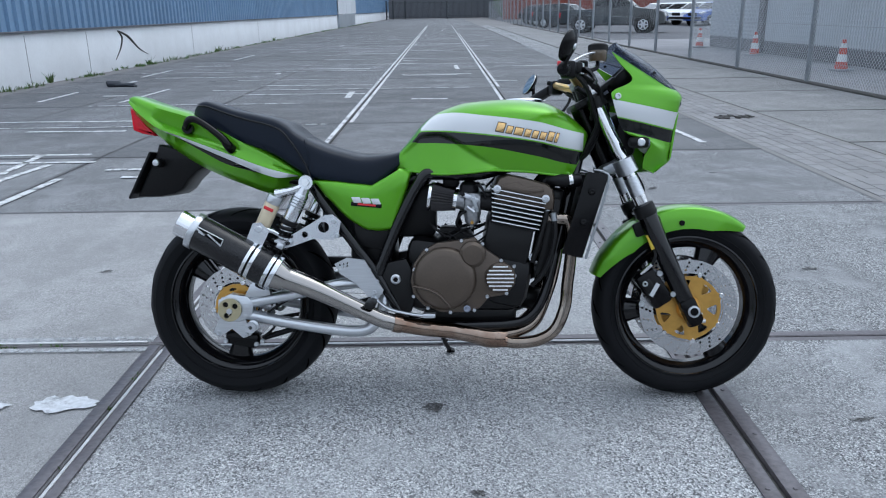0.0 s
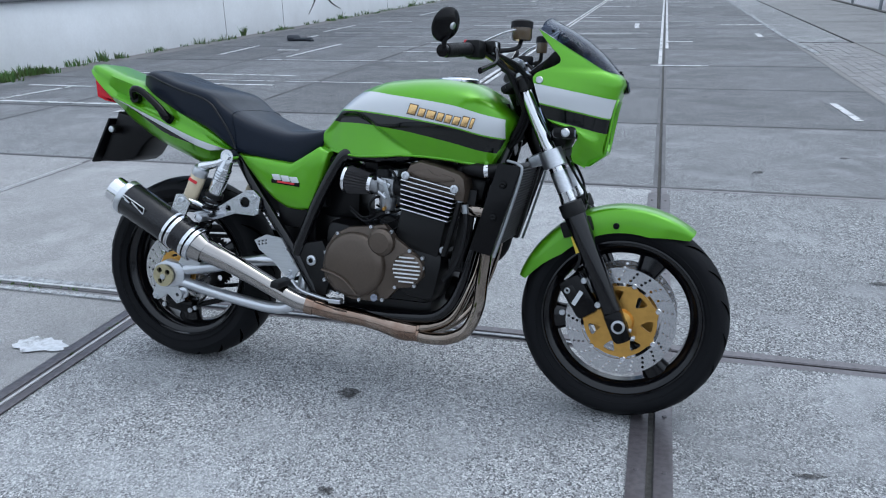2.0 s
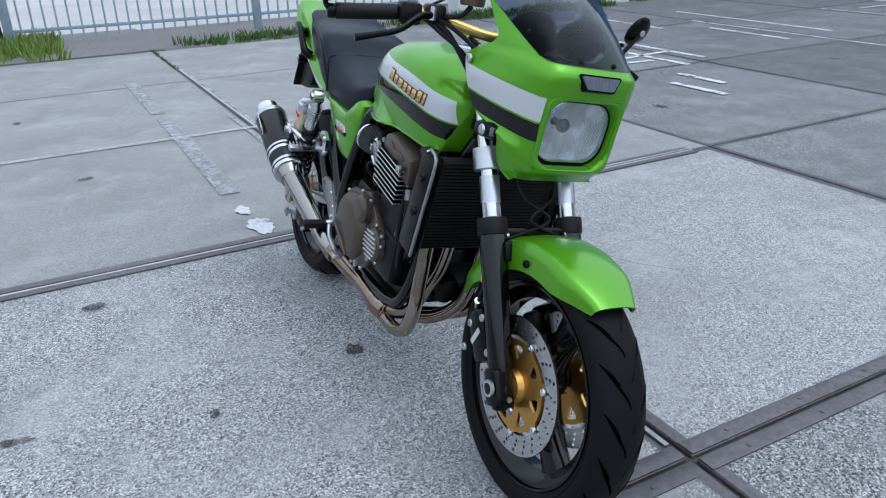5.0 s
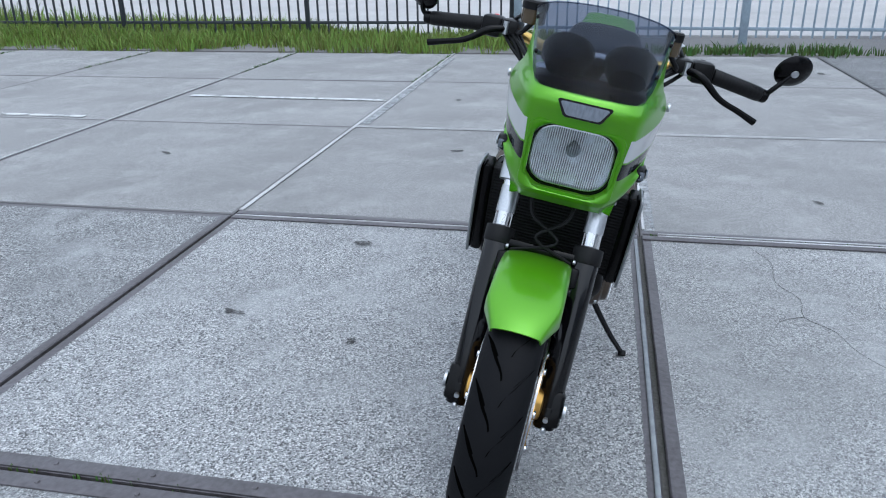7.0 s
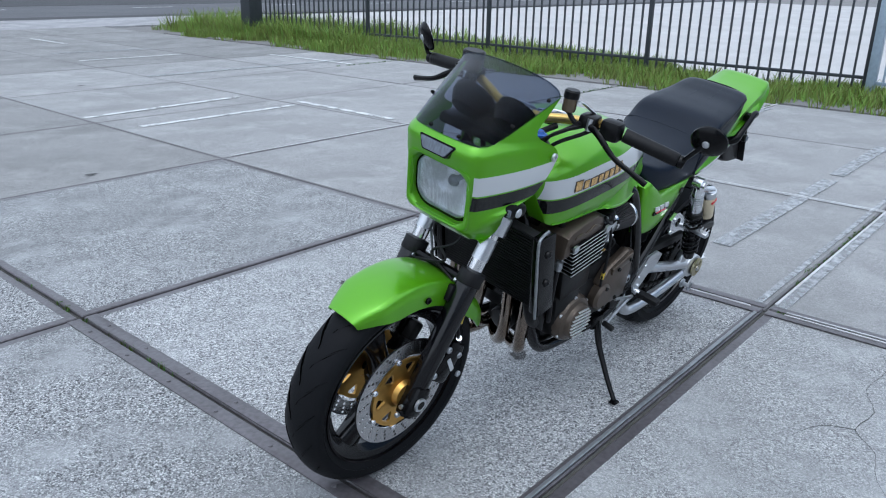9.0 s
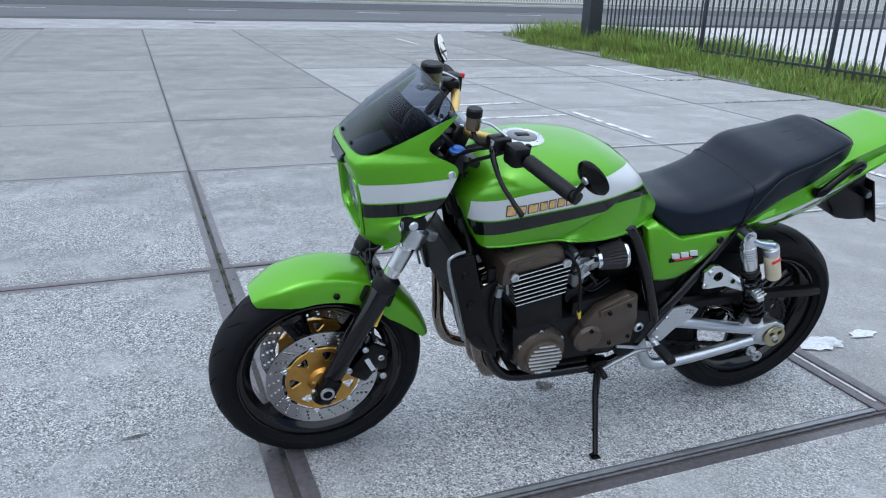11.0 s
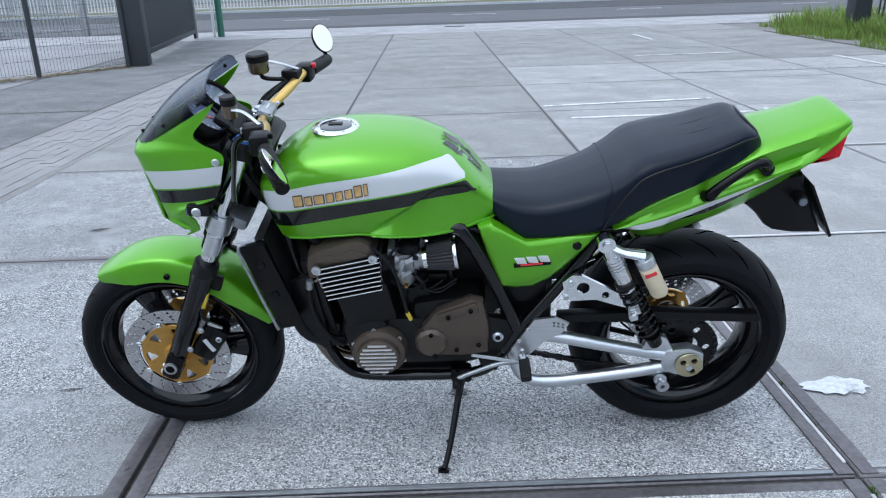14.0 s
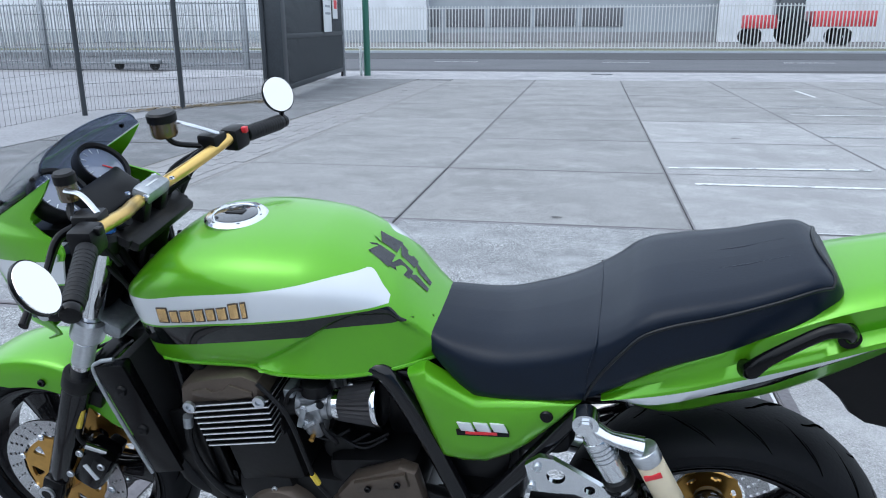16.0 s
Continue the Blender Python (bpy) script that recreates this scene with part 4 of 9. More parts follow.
def vehicle(name, label, m, profile, width, wheels, wheel_r, paint, glass, group="", rim=None):
    """A parked vehicle: a body from a side outline narrowed to the roof, with glazing, wheels in dark arches, lamps, bumpers and mirrors."""
    root = empty(name, m, label, "vehicle", group)
    zs = [z for _, z in profile]
    top, front, back = max(zs), max(x for x, _ in profile), min(x for x, _ in profile)

    def half(z):
        return width / 2 * (1 - 0.17 * max(0, z - 0.95) / max(top - 0.95, 0.3))

    rings = []
    for f in (-1, -0.93, -0.8, 0.8, 0.93, 1):
        shrink = {1: 0.97, 0.93: 0.99, 0.8: 1.0}[abs(f)]
        rings.append([(x * shrink, f * half(z), 0.62 + (z - 0.62) * (0.985 if abs(f) == 1 else 1)) for x, z in profile])
    body = part("body", loft(rings), paint, root, sharp=24)
    for x in wheels:
        for side in (-1, 1):
            y = side * (width / 2 - 0.1)
            arch = bmesh.new()
            lathe([(wheel_r * 0.2, -0.02), (wheel_r * 1.18, -0.02), (wheel_r * 1.22, 0.0), (wheel_r * 1.18, 0.02), (wheel_r * 0.2, 0.02)], (x, side * (width / 2 - 0.012), wheel_r * 1.03), segs=28, bm=arch)
            part("wheel_arch", arch, RUBBER_DULL, root, "black wheel arch")
            w = part("wheel", lathe([(0.03, -0.09), (wheel_r * 0.62, -0.1), (wheel_r * 0.66, 0.1), (0.03, 0.05)], (x, y + side * 0.03, wheel_r), segs=20), RUBBER_DULL, root)
            part("tyre", lathe([(wheel_r * 0.6, -0.11), (wheel_r * 0.95, -0.12), (wheel_r, -0.08), (wheel_r, 0.08), (wheel_r * 0.95, 0.12), (wheel_r * 0.6, 0.11)], (x, y + side * 0.03, wheel_r), segs=24), RUBBER_DULL, w)
            alloy = bmesh.new()
            lathe([(wheel_r * 0.54, -0.012), (wheel_r * 0.64, -0.012), (wheel_r * 0.64, 0.012), (wheel_r * 0.54, 0.012)], (x, y + side * 0.135, wheel_r), segs=24, bm=alloy)
            for k in range(6):
                a = k * math.pi / 3
                rod((x, y + side * 0.135, wheel_r), (x + wheel_r * 0.58 * math.cos(a), y + side * 0.135, wheel_r + wheel_r * 0.58 * math.sin(a)), 0.05, 0.035, 6, alloy)
            part("rim", alloy, rim or CLAD_WHITE, w, "pale six-spoke alloy rim")
    for quad in glass:
        for side in (-1, 1):
            bm = bmesh.new()
            bm.faces.new([bm.verts.new((x, side * (half(z) + 0.006), z)) for x, z in quad])
            bmesh.ops.solidify(bm, geom=bm.faces[:], thickness=0.012)
            part("window", bm, CAR_GLASS, root)
    # windscreen and rear window lie on the sloping runs of the outline beside the roof
    peak = [i for i, (_, z) in enumerate(profile) if z > top - 0.09]
    for i, j in ((peak[-1], peak[-1] + 1), (peak[0], peak[0] - 1)):
        (x0, z0), (x1, z1) = profile[i], profile[j]
        out = 0.012 if x1 > x0 else -0.012
        bm = bmesh.new()
        bm.faces.new([bm.verts.new((x0 + (x1 - x0) * f + out, s * (half(z0 + (z1 - z0) * f) * 0.86), z0 + (z1 - z0) * f + 0.008)) for f, s in ((0.1, -1), (0.92, -1), (0.92, 1), (0.1, 1))])
        bmesh.ops.solidify(bm, geom=bm.faces[:], thickness=0.012)
        part("windscreen" if x1 > x0 else "rear_window", bm, CAR_GLASS, root)
    for side in (-1, 1):
        part("headlight", box((0.34, 0.30, 0.13), (front - 0.22, side * (width / 2 - 0.20), 0.80), 0.04, (0, 12, -side * 24)), SIGN_WHITE, root, "clear headlight")
        part("tail_light", box((0.10, 0.16, 0.26), (back + 0.05, side * (width / 2 - 0.11), 0.86), 0.03), SIGN_RED, root, "red tail light")
        part("mirror", box((0.12, 0.2, 0.14), (glass[-1][1][0] - 0.12, side * (width / 2 + 0.06), glass[-1][0][1] + 0.07), 0.04), paint, root)
        part("sill", box((wheels[1] - wheels[0] - 2.5 * wheel_r, 0.04, 0.09), (sum(wheels) / 2, side * (width / 2 - 0.02), 0.40), 0.015), RUBBER_DULL, root)
    part("bumper", box((0.14, width * 0.92, 0.16), (front - 0.05, 0, 0.48), 0.05), RUBBER_DULL, root, "black bumper")
    part("grille", box((0.05, width * 0.45, 0.2), (front - 0.03, 0, 0.72), 0.03), RUBBER_DULL, root, "black grille")
    return root


PICKUP = [(-2.62, 0.5), (-2.66, 0.8), (-2.64, 1.12), (-1.0, 1.14), (-0.98, 1.12), (-0.86, 1.72), (-0.55, 1.79), (0.25, 1.79), (0.5, 1.74), (1.18, 1.22), (2.2, 1.10), (2.52, 0.98), (2.62, 0.78), (2.62, 0.45), (1.95, 0.40), (-1.7, 0.42)]
vehicle("pickup_truck", "dark grey pickup truck with black glazing parked behind the fence", pose(7.95, 38.2, 0, 0, 0, -20), PICKUP, 1.85, (-1.55, 1.55), 0.39, CAR_DARK, (((-0.82, 1.22), (-0.42, 1.22), (-0.42, 1.68), (-0.72, 1.66)), ((-0.34, 1.22), (1.0, 1.25), (0.44, 1.68), (-0.34, 1.68))))
CAR = [(-2.1, 0.4), (-2.16, 0.62), (-2.12, 0.9), (-1.9, 1.05), (-1.35, 1.42), (-0.9, 1.49), (0.0, 1.5), (0.35, 1.44), (1.1, 1.0), (1.7, 0.9), (2.05, 0.76), (2.15, 0.56), (2.1, 0.32), (0.0, 0.26)]
CAR_WINDOWS = (((-1.45, 1.02), (-0.4, 1.02), (-0.4, 1.41), (-1.15, 1.38)), ((-0.32, 1.02), (0.92, 1.0), (0.25, 1.40), (-0.32, 1.41)))
first_car = vehicle("parked_car", "silver white hatchback parked in a row behind the fence", pose(16.2, 60.4, 0, 0, 0, 205), CAR, 1.75, (-1.3, 1.35), 0.31, CAR_WHITE, CAR_WINDOWS, "parked cars")
for n in range(1, 4):
    copy_thing(first_car, pose(16.2 + n * 0.25, 60.4 - n * 2.6, 0, 0, 0, 205))
vehicle("parked_car", "bright blue hatchback parked in a row behind the fence", pose(17.2, 50.0, 0, 0, 0, 207), CAR, 1.75, (-1.3, 1.35), 0.31, CAR_BLUE, CAR_WINDOWS, "parked cars")
dark_car = vehicle("parked_car", "dark car parked behind the chain-link fence", pose(7.4, 50.0, 0, 0, 0, -30), CAR, 1.75, (-1.3, 1.35), 0.31, CAR_DARK, CAR_WINDOWS, "dark parked cars")
for n in range(3):
    copy_thing(dark_car, pose(7.5 + 0.2 * n, 55 + n * 5.0, 0, 0, 0, -30))


def container(m, label):
    root = empty("shipping_container", m, label, "container", "containers")
    part("side", corrugated(0.02, -6.0, 6.0, 0.15, 2.55, 0.28, 0.04), RUST_RED, root)
    part("frame", box((2.44, 12.1, 0.16), (-1.2, 0, 2.6), 0.01), RUST_RED, root)
    part("floor", box((2.44, 12.1, 0.16), (-1.2, 0, 0.1), 0.01), RUST_RED, root)
    part("end", box((2.4, 0.08, 2.4), (-1.2, -6.02, 1.35), 0.01), RUST_RED, root)
    for y in (-6.02, 6.02):
        part("corner_post", box((0.16, 0.16, 2.6), (0.0, y, 1.35), 0.01), RUST_RED, root)
    return root


box1 = container(pose(12.4, 89.5, 0, 0, 0, -90), "rust red corrugated shipping container behind the cars")
copy_thing(box1, pose(18.8, 93.0, 0, 0, 0, -90))
pale = empty("pale_hall", None, "pale clad hall behind the parked cars", "building")
part("wall", box((60, 8, 8), (38, 103, 4)), CLAD_WHITE, pale)
part("roof_edge", box((60.4, 8.4, 0.3), (38, 103, 8.1)), CLAD_GREY, pale)

shed = empty("grey_shed", None, "grey corrugated sheet shed behind the chain-link fence", "building")
SH0, SH1 = Vector((7.65, 5.0, 0)), Vector((7.75, 22.8, 0))
sd = SH1 - SH0
part("cladding", corrugated(0, 0, sd.length, 0.33, 5.0, 0.11, 0.022, -1), CLAD_PALE, shed, "grey trapezoid sheet cladding")
part("plinth", box((0.1, sd.length, 0.36), (0.04, sd.length / 2, 0.18)), DARK_CLAD, shed, "dark plinth strip")
# solid dark strip stands for the shade inside a gap in the sheets
part("door_gap", box((0.10, 0.32, 4.6), (-0.05, 13.6, 2.3)), DARK_CLAD, shed, "dark strip drawn for the shade in a gap of the cladding")
part("end_wall", box((6, 0.12, 5.0), (3.1, sd.length, 2.5)), CLAD_PALE, shed)
shed.matrix_world = Matrix.Translation(SH0) @ pose(0, 0, 0, 0, 0, -math.degrees(math.atan2(sd.x, sd.y)))


def cone_at(x, y):
    root = empty("traffic_cone", pose(x, y, 0), "red and white traffic cone behind the fence", "traffic cone", "traffic cones")
    part("base", box((0.34, 0.34, 0.04), (0, 0, 0.02), 0.01), CLAD_GREY, root)
    for n, (z0, z1, m) in enumerate(((0.04, 0.22, CONE_RED), (0.22, 0.4, SIGN_WHITE), (0.4, 0.55, CONE_RED), (0.55, 0.66, SIGN_WHITE), (0.66, 0.75, CONE_RED))):
        part("band", rod((0, 0, z0 * 0.78), (0, 0, z1 * 0.78), 0.13 - 0.13 * z0, 0.13 - 0.13 * z1, 20), m, root)
    return root


cone = cone_at(7.15, 22.0)
copy_thing(cone, pose(7.15, 17.6, 0))
copy_thing(cone, pose(6.85, 12.5, 0))

# red machine behind the white fence
machine = empty("red_tractor", pose(-12.2, -50.0, 0, 0, 0, 4), "red tractor with dark wheels behind the white fence", "tractor")
part("bonnet", box((2.0, 0.9, 0.8), (1.0, 0, 1.35), 0.12), CAR_RED, machine)
part("cab", box((1.5, 1.5, 1.3), (-0.6, 0, 2.1), 0.12), CAR_GLASS, machine, "dark glazed cab")
part("roof", box((1.7, 1.6, 0.15), (-0.6, 0, 2.8), 0.05), CAR_RED, machine)
part("trailer_body", box((3.6, 1.9, 0.9), (-3.6, 0, 1.5), 0.08), CAR_RED, machine, "red box body")
for x, r in ((1.5, 0.5), (-0.9, 0.8), (-3.6, 0.5)):
    for y in (-0.8, 0.8):
        part("wheel", lathe([(0.1, -0.2), (r * 0.95, -0.2), (r, -0.1), (r, 0.1), (r * 0.95, 0.2), (0.1, 0.2)], (x, y, r), segs=24), RUBBER_DULL, machine)

# greenery at the far corner
bush = empty("bush", pose(7.6, 103.0, 0), "dense dark green bush at the far end of the fence", "bush")
part("trunk", rod((0, 0, 0), (0.1, 0, 1.4), 0.08, 0.04, 8), DRY, bush)
verts, faces = [], []
brng = random.Random(8)
for _ in range(1500):
    a, z = brng.uniform(0, 6.28), brng.uniform(0.3, 3.4)
    r = 1.6 * math.sin(min(z / 3.6, 1) * 3.0) ** 0.6 * brng.uniform(0.5, 1.1)
    c = Vector((r * math.cos(a), r * math.sin(a), z))
    u, v = Vector((brng.gauss(0, 1), brng.gauss(0, 1), brng.gauss(0, 1))).normalized() * 0.12, Vector((brng.gauss(0, 1), brng.gauss(0, 1), brng.gauss(0, 1))).normalized() * 0.07
    n = len(verts)
    verts += [tuple(c - u), tuple(c + v), tuple(c + u), tuple(c - v)]
    faces.append((n, n + 1, n + 2, n + 3))
tagged(soup("crown", verts, faces, WEED, bush), kind="stuff")
# ---------------------------------------------------------------- motorcycle: materials
GREEN = material("lime_green_metallic_paint", (0.116, 0.362, 0.003), 0.30, 0.42, 900, 0.18, 0.0, coat=0.42, dark=(0.078, 0.275, 0.002))
PAINT_WHITE = material("silver_white_stripe", (0.58, 0.60, 0.62), 0.3, 0.2, coat=1.0)
PAINT_BLACK = material("black_stripe", (0.004, 0.005, 0.005), 0.05, 0.0, spec=0.5)
GROOVE_SHADE = material("tread_groove_shade", (0.0015, 0.0015, 0.0015), 0.9, 0.0, spec=0.0)
GOLD = material("gold_anodised", (0.62, 0.36, 0.09), 0.32, 0.9, 60, 0.15)
GOLD_BAR = material("gold_bar_anodised", (0.72, 0.50, 0.16), 0.3, 0.95, 60, 0.1)
BRASS = material("pale_gold_anodised", (0.52, 0.47, 0.30), 0.3, 0.9, 60, 0.1)
EMBLEM = material("gold_emblem", (0.75, 0.50, 0.22), 0.25, 0.9)
CHROME = material("chrome", (0.78, 0.79, 0.81), 0.08, 1.0, 40, 0.08)
PIPE = material("heat_tinted_stainless", (0.35, 0.285, 0.235), 0.07, 1.0, 14, 0.3, 0, 7, 0.8, dark=(0.16, 0.08, 0.045))
STAINLESS = material("stainless_pipe", (0.36, 0.345, 0.33), 0.08, 1.0, 8, 0.15, dark=(0.42, 0.36, 0.3))
ALLOY = material("brushed_alloy", (0.62, 0.64, 0.67), 0.3, 0.95, 300, 0.15, 0.05, stretch=(0.05, 1, 1))
ALLOY_DULL = material("cast_alloy", (0.38, 0.4, 0.42), 0.42, 0.8, 90, 0.3, 0.15, 8, 0.2)
POLISHED = material("polished_alloy", (0.74, 0.76, 0.79), 0.17, 1.0, 40, 0.12)
DISC = material("brake_disc_steel", (0.6, 0.6, 0.61), 0.26, 1.0, 200, 0.15)
BLACK = material("black_frame_paint", (0.0022, 0.0022, 0.0028), 0.2, 0.0, 60, 0.2, 0.01, spec=0.2)
BLACK_GLOSS = material("black_gloss_enamel", (0.003, 0.003, 0.004), 0.13, 0.0, spec=0.42)
HEADER = material("dark_heat_stained_pipe", (0.34, 0.30, 0.26), 0.06, 1.0, 10, 0.25, 0, 5, 0.75, dark=(0.13, 0.085, 0.055))
FIN_EDGE = material("machined_fin_edge", (0.86, 0.87, 0.88), 0.35, 0.9)
CARB = material("carburettor_casting", (0.36, 0.37, 0.385), 0.38, 0.75, 90, 0.3, 0.15, 8, 0.3)
BLACK_SATIN = material("satin_black_engine_paint", (0.0035, 0.0035, 0.004), 0.38, 0.0, 80, 0.3, 0.1, 6, 0.2, spec=0.28)
BLACK_PLASTIC = material("black_plastic", (0.0032, 0.0032, 0.004), 0.4, 0.0, 200, 0.2, 0.05, spec=0.22)
BRONZE = material("bronze_engine_cover", (0.098, 0.077, 0.060), 0.32, 0.5, 160, 0.12, 0.02, 7, 0.2)
VINYL = material("black_seat_vinyl", (0.006, 0.0105, 0.021), 0.34, 0.0, 320, 0.3, 0.06, 5, 0.25, spec=0.19, rough_vary=0.08)
PIPING = material("seat_piping", (0.006, 0.007, 0.009), 0.4, spec=0.3)
SMOKE = bpy.data.materials.new("smoked_screen")
SMOKE.use_nodes = True
sm = SMOKE.node_tree
s_gloss, s_clear, s_mix, s_edge, s_pow, s_add = sm.nodes.new("ShaderNodeBsdfGlossy"), sm.nodes.new("ShaderNodeBsdfTransparent"), sm.nodes.new("ShaderNodeMixShader"), sm.nodes.new("ShaderNodeLayerWeight"), sm.nodes.new("ShaderNodeMath"), sm.nodes.new("ShaderNodeMath")
s_gloss.inputs["Roughness"].default_value, s_edge.inputs["Blend"].default_value = 0.03, 0.5
s_pow.operation, s_pow.inputs[1].default_value = "POWER", 3.2
s_add.operation, s_add.inputs[1].default_value, s_add.inputs[2].default_value = "MULTIPLY_ADD", 0.6, 0.004
s_clear.inputs["Color"].default_value = (0.48, 0.52, 0.60, 1)
sm.links.new(s_edge.outputs["Facing"], s_pow.inputs[0])
sm.links.new(s_pow.outputs[0], s_add.inputs[0])
sm.links.new(s_add.outputs[0], s_mix.inputs[0])
sm.links.new(s_clear.outputs[0], s_mix.inputs[1])
sm.links.new(s_gloss.outputs[0], s_mix.inputs[2])
sm.links.new(s_mix.outputs[0], sm.nodes["Material Output"].inputs["Surface"])
LENS = bpy.data.materials.new("clear_lens")
LENS.use_nodes = True
ln = LENS.node_tree
gloss, clear, lmix = ln.nodes.new("ShaderNodeBsdfGlossy"), ln.nodes.new("ShaderNodeBsdfTransparent"), ln.nodes.new("ShaderNodeMixShader")
gloss.inputs["Roughness"].default_value, lmix.inputs[0].default_value = 0.03, 0.04
clear.inputs["Color"].default_value = (0.94, 0.96, 0.98, 1)
ln.links.new(clear.outputs[0], lmix.inputs[1])
ln.links.new(gloss.outputs[0], lmix.inputs[2])
ln.links.new(lmix.outputs[0], ln.nodes["Material Output"].inputs["Surface"])
FLUTED = LENS.copy()
FLUTED.name = "fluted_glass"
fl = FLUTED.node_tree
# the flutes' bright and dark streaks are put into the tint, nothing refracts
ribs, rib_ramp, rib_pos = fl.nodes.new("ShaderNodeTexWave"), fl.nodes.new("ShaderNodeValToRGB"), fl.nodes.new("ShaderNodeTexCoord")
ribs.bands_direction = "Y"
ribs.inputs["Scale"].default_value, ribs.inputs["Distortion"].default_value, ribs.inputs["Detail"].default_value = 66.0, 0.6, 2.0
ribs.inputs["Detail Scale"].default_value = 1.2
rib_ramp.color_ramp.elements[0].position, rib_ramp.color_ramp.elements[0].color = 0.15, (0.55, 0.57, 0.59, 1)
rib_ramp.color_ramp.elements[1].position, rib_ramp.color_ramp.elements[1].color = 0.7, (1.0, 1.0, 1.0, 1)
fl.links.new(rib_pos.outputs["Object"], ribs.inputs["Vector"])
fl.links.new(ribs.outputs["Fac"], rib_ramp.inputs[0])
patch, patch_ramp, rib_mix = fl.nodes.new("ShaderNodeTexNoise"), fl.nodes.new("ShaderNodeMapRange"), fl.nodes.new("ShaderNodeMix")
patch.inputs["Scale"].default_value = 22.0
patch_ramp.inputs["From Min"].default_value, patch_ramp.inputs["From Max"].default_value = 0.38, 0.6
rib_mix.data_type = "RGBA"
rib_mix.inputs[6].default_value = (0.9, 0.92, 0.95, 1)
fl.links.new(rib_pos.outputs["Object"], patch.inputs["Vector"])
fl.links.new(patch.outputs[0], patch_ramp.inputs["Value"])
fl.links.new(patch_ramp.outputs[0], rib_mix.inputs[0])
fl.links.new(rib_ramp.outputs[0], rib_mix.inputs[7])
fl.links.new(rib_mix.outputs[2], [n for n in fl.nodes if n.type == "BSDF_TRANSPARENT"][0].inputs["Color"])
POS_GLASS = material("position_lamp_glass", (0.16, 0.18, 0.22), 0.12, 0.2, 60, 0.4, spec=0.4, stretch=(1, 3, 1))
REFLECTOR = material("headlamp_reflector", (0.90, 0.91, 0.92), 0.4, 0.25, 30, 0.08)
TAIL_RED = material("red_tail_lens", (0.62, 0.006, 0.02), 0.2, 0.0, 140, 0.3, spec=0.3)
PAD = material("glossy_tank_pad", (0.05, 0.056, 0.065), 0.16, 0.3, 300, 0.4, coat=1.0)
CARBON = material("carbon_fibre_sleeve", (0.006, 0.006, 0.007), 0.25, 0.0, 260, 0.6, 0.05, spec=0.4, dark=(0.022, 0.022, 0.025))
MIRROR = material("mirror_glass", (0.92, 0.88, 0.83), 0.02, 1.0)
CREAM = material("cream_reservoir", (0.66, 0.57, 0.40), 0.4, 0.1, 30, 0.15)
AMBER = material("brake_fluid_amber", (0.075, 0.052, 0.026), 0.15, 0.0, coat=0.8)
FILTER = material("pleated_filter", (0.028, 0.026, 0.028), 0.8, 0, 40, 0.3)
# pale blue base carries the sky mirrored in the gauge glass
FACE = material("gauge_face", (0.17, 0.19, 0.25), 0.2, 0.0, coat=1.0)
RED = material("red_plastic", (0.55, 0.02, 0.03), 0.4)
BLUE_TAG = material("blue_cap", (0.03, 0.12, 0.45), 0.4)
CORE = material("radiator_core", (0.012, 0.012, 0.013), 0.6, 0.3, 300, 0.4, 0.3, stretch=(1, 1, 4))
YELLOW = material("yellow_mark", (0.6, 0.45, 0.04), 0.5)

BIKE = pose(-1.5725, -0.3865, 0.003, 0, 0, -2.36) @ pose(0, 0, 0, -11.0, 0, 0)
bike = empty("motorcycle", BIKE, "lime green striped naked motorcycle leaning on its side stand", "motorcycle")


def both(fn):
    """Calls fn for the right (-1) and left (1) side."""
    for s in (-1, 1):
        fn(s)


def bolt(at, r=0.008, side=-1, parent=None, mat=None, h=0.006, name="bolt"):
    """A socket bolt on a side face."""
    x, y, z = at
    bm = lathe([(0, 0), (r, 0), (r, h * 0.7), (r * 0.85, h), (r * 0.5, h), (r * 0.45, h * 0.4), (0, h * 0.4)], (0, 0, 0), "y", 14, closed=False)
    bmesh.ops.transform(bm, matrix=Matrix.Translation((x, y, z)) @ (Matrix.Identity(4) if side > 0 else Matrix.Rotation(math.pi, 4, "X")), verts=bm.verts[:])
    return part(name, bm, mat or ALLOY, parent or bike)


def cutout(outline, windows, y0, y1, bevel=0.0):
    """A plate with windows of any outline."""
    bm = bmesh.new()
    edges = []
    for line in (outline, *windows):
        vs = [bm.verts.new((x, y0, z)) for x, z in line]
        edges += [bm.edges.new((a, b)) for a, b in zip(vs, vs[1:] + vs[:1])]
    bmesh.ops.triangle_fill(bm, use_beauty=True, use_dissolve=False, edges=edges, normal=(0, 1, 0))
    made = bmesh.ops.extrude_face_region(bm, geom=bm.faces[:])["geom"]
    bmesh.ops.translate(bm, verts=[v for v in made if isinstance(v, bmesh.types.BMVert)], vec=(0, y1 - y0, 0))
    bmesh.ops.recalc_face_normals(bm, faces=bm.faces[:])
    return bm


def circle(x, z, r, n=40, start=0.0):
    return [(x + r * math.cos(start + 2 * math.pi * k / n), z + r * math.sin(start + 2 * math.pi * k / n)) for k in range(n)]


def moved(bm, m):
    bmesh.ops.transform(bm, matrix=m, verts=bm.verts[:])
    return bm


# ---------------------------------------------------------------- wheels


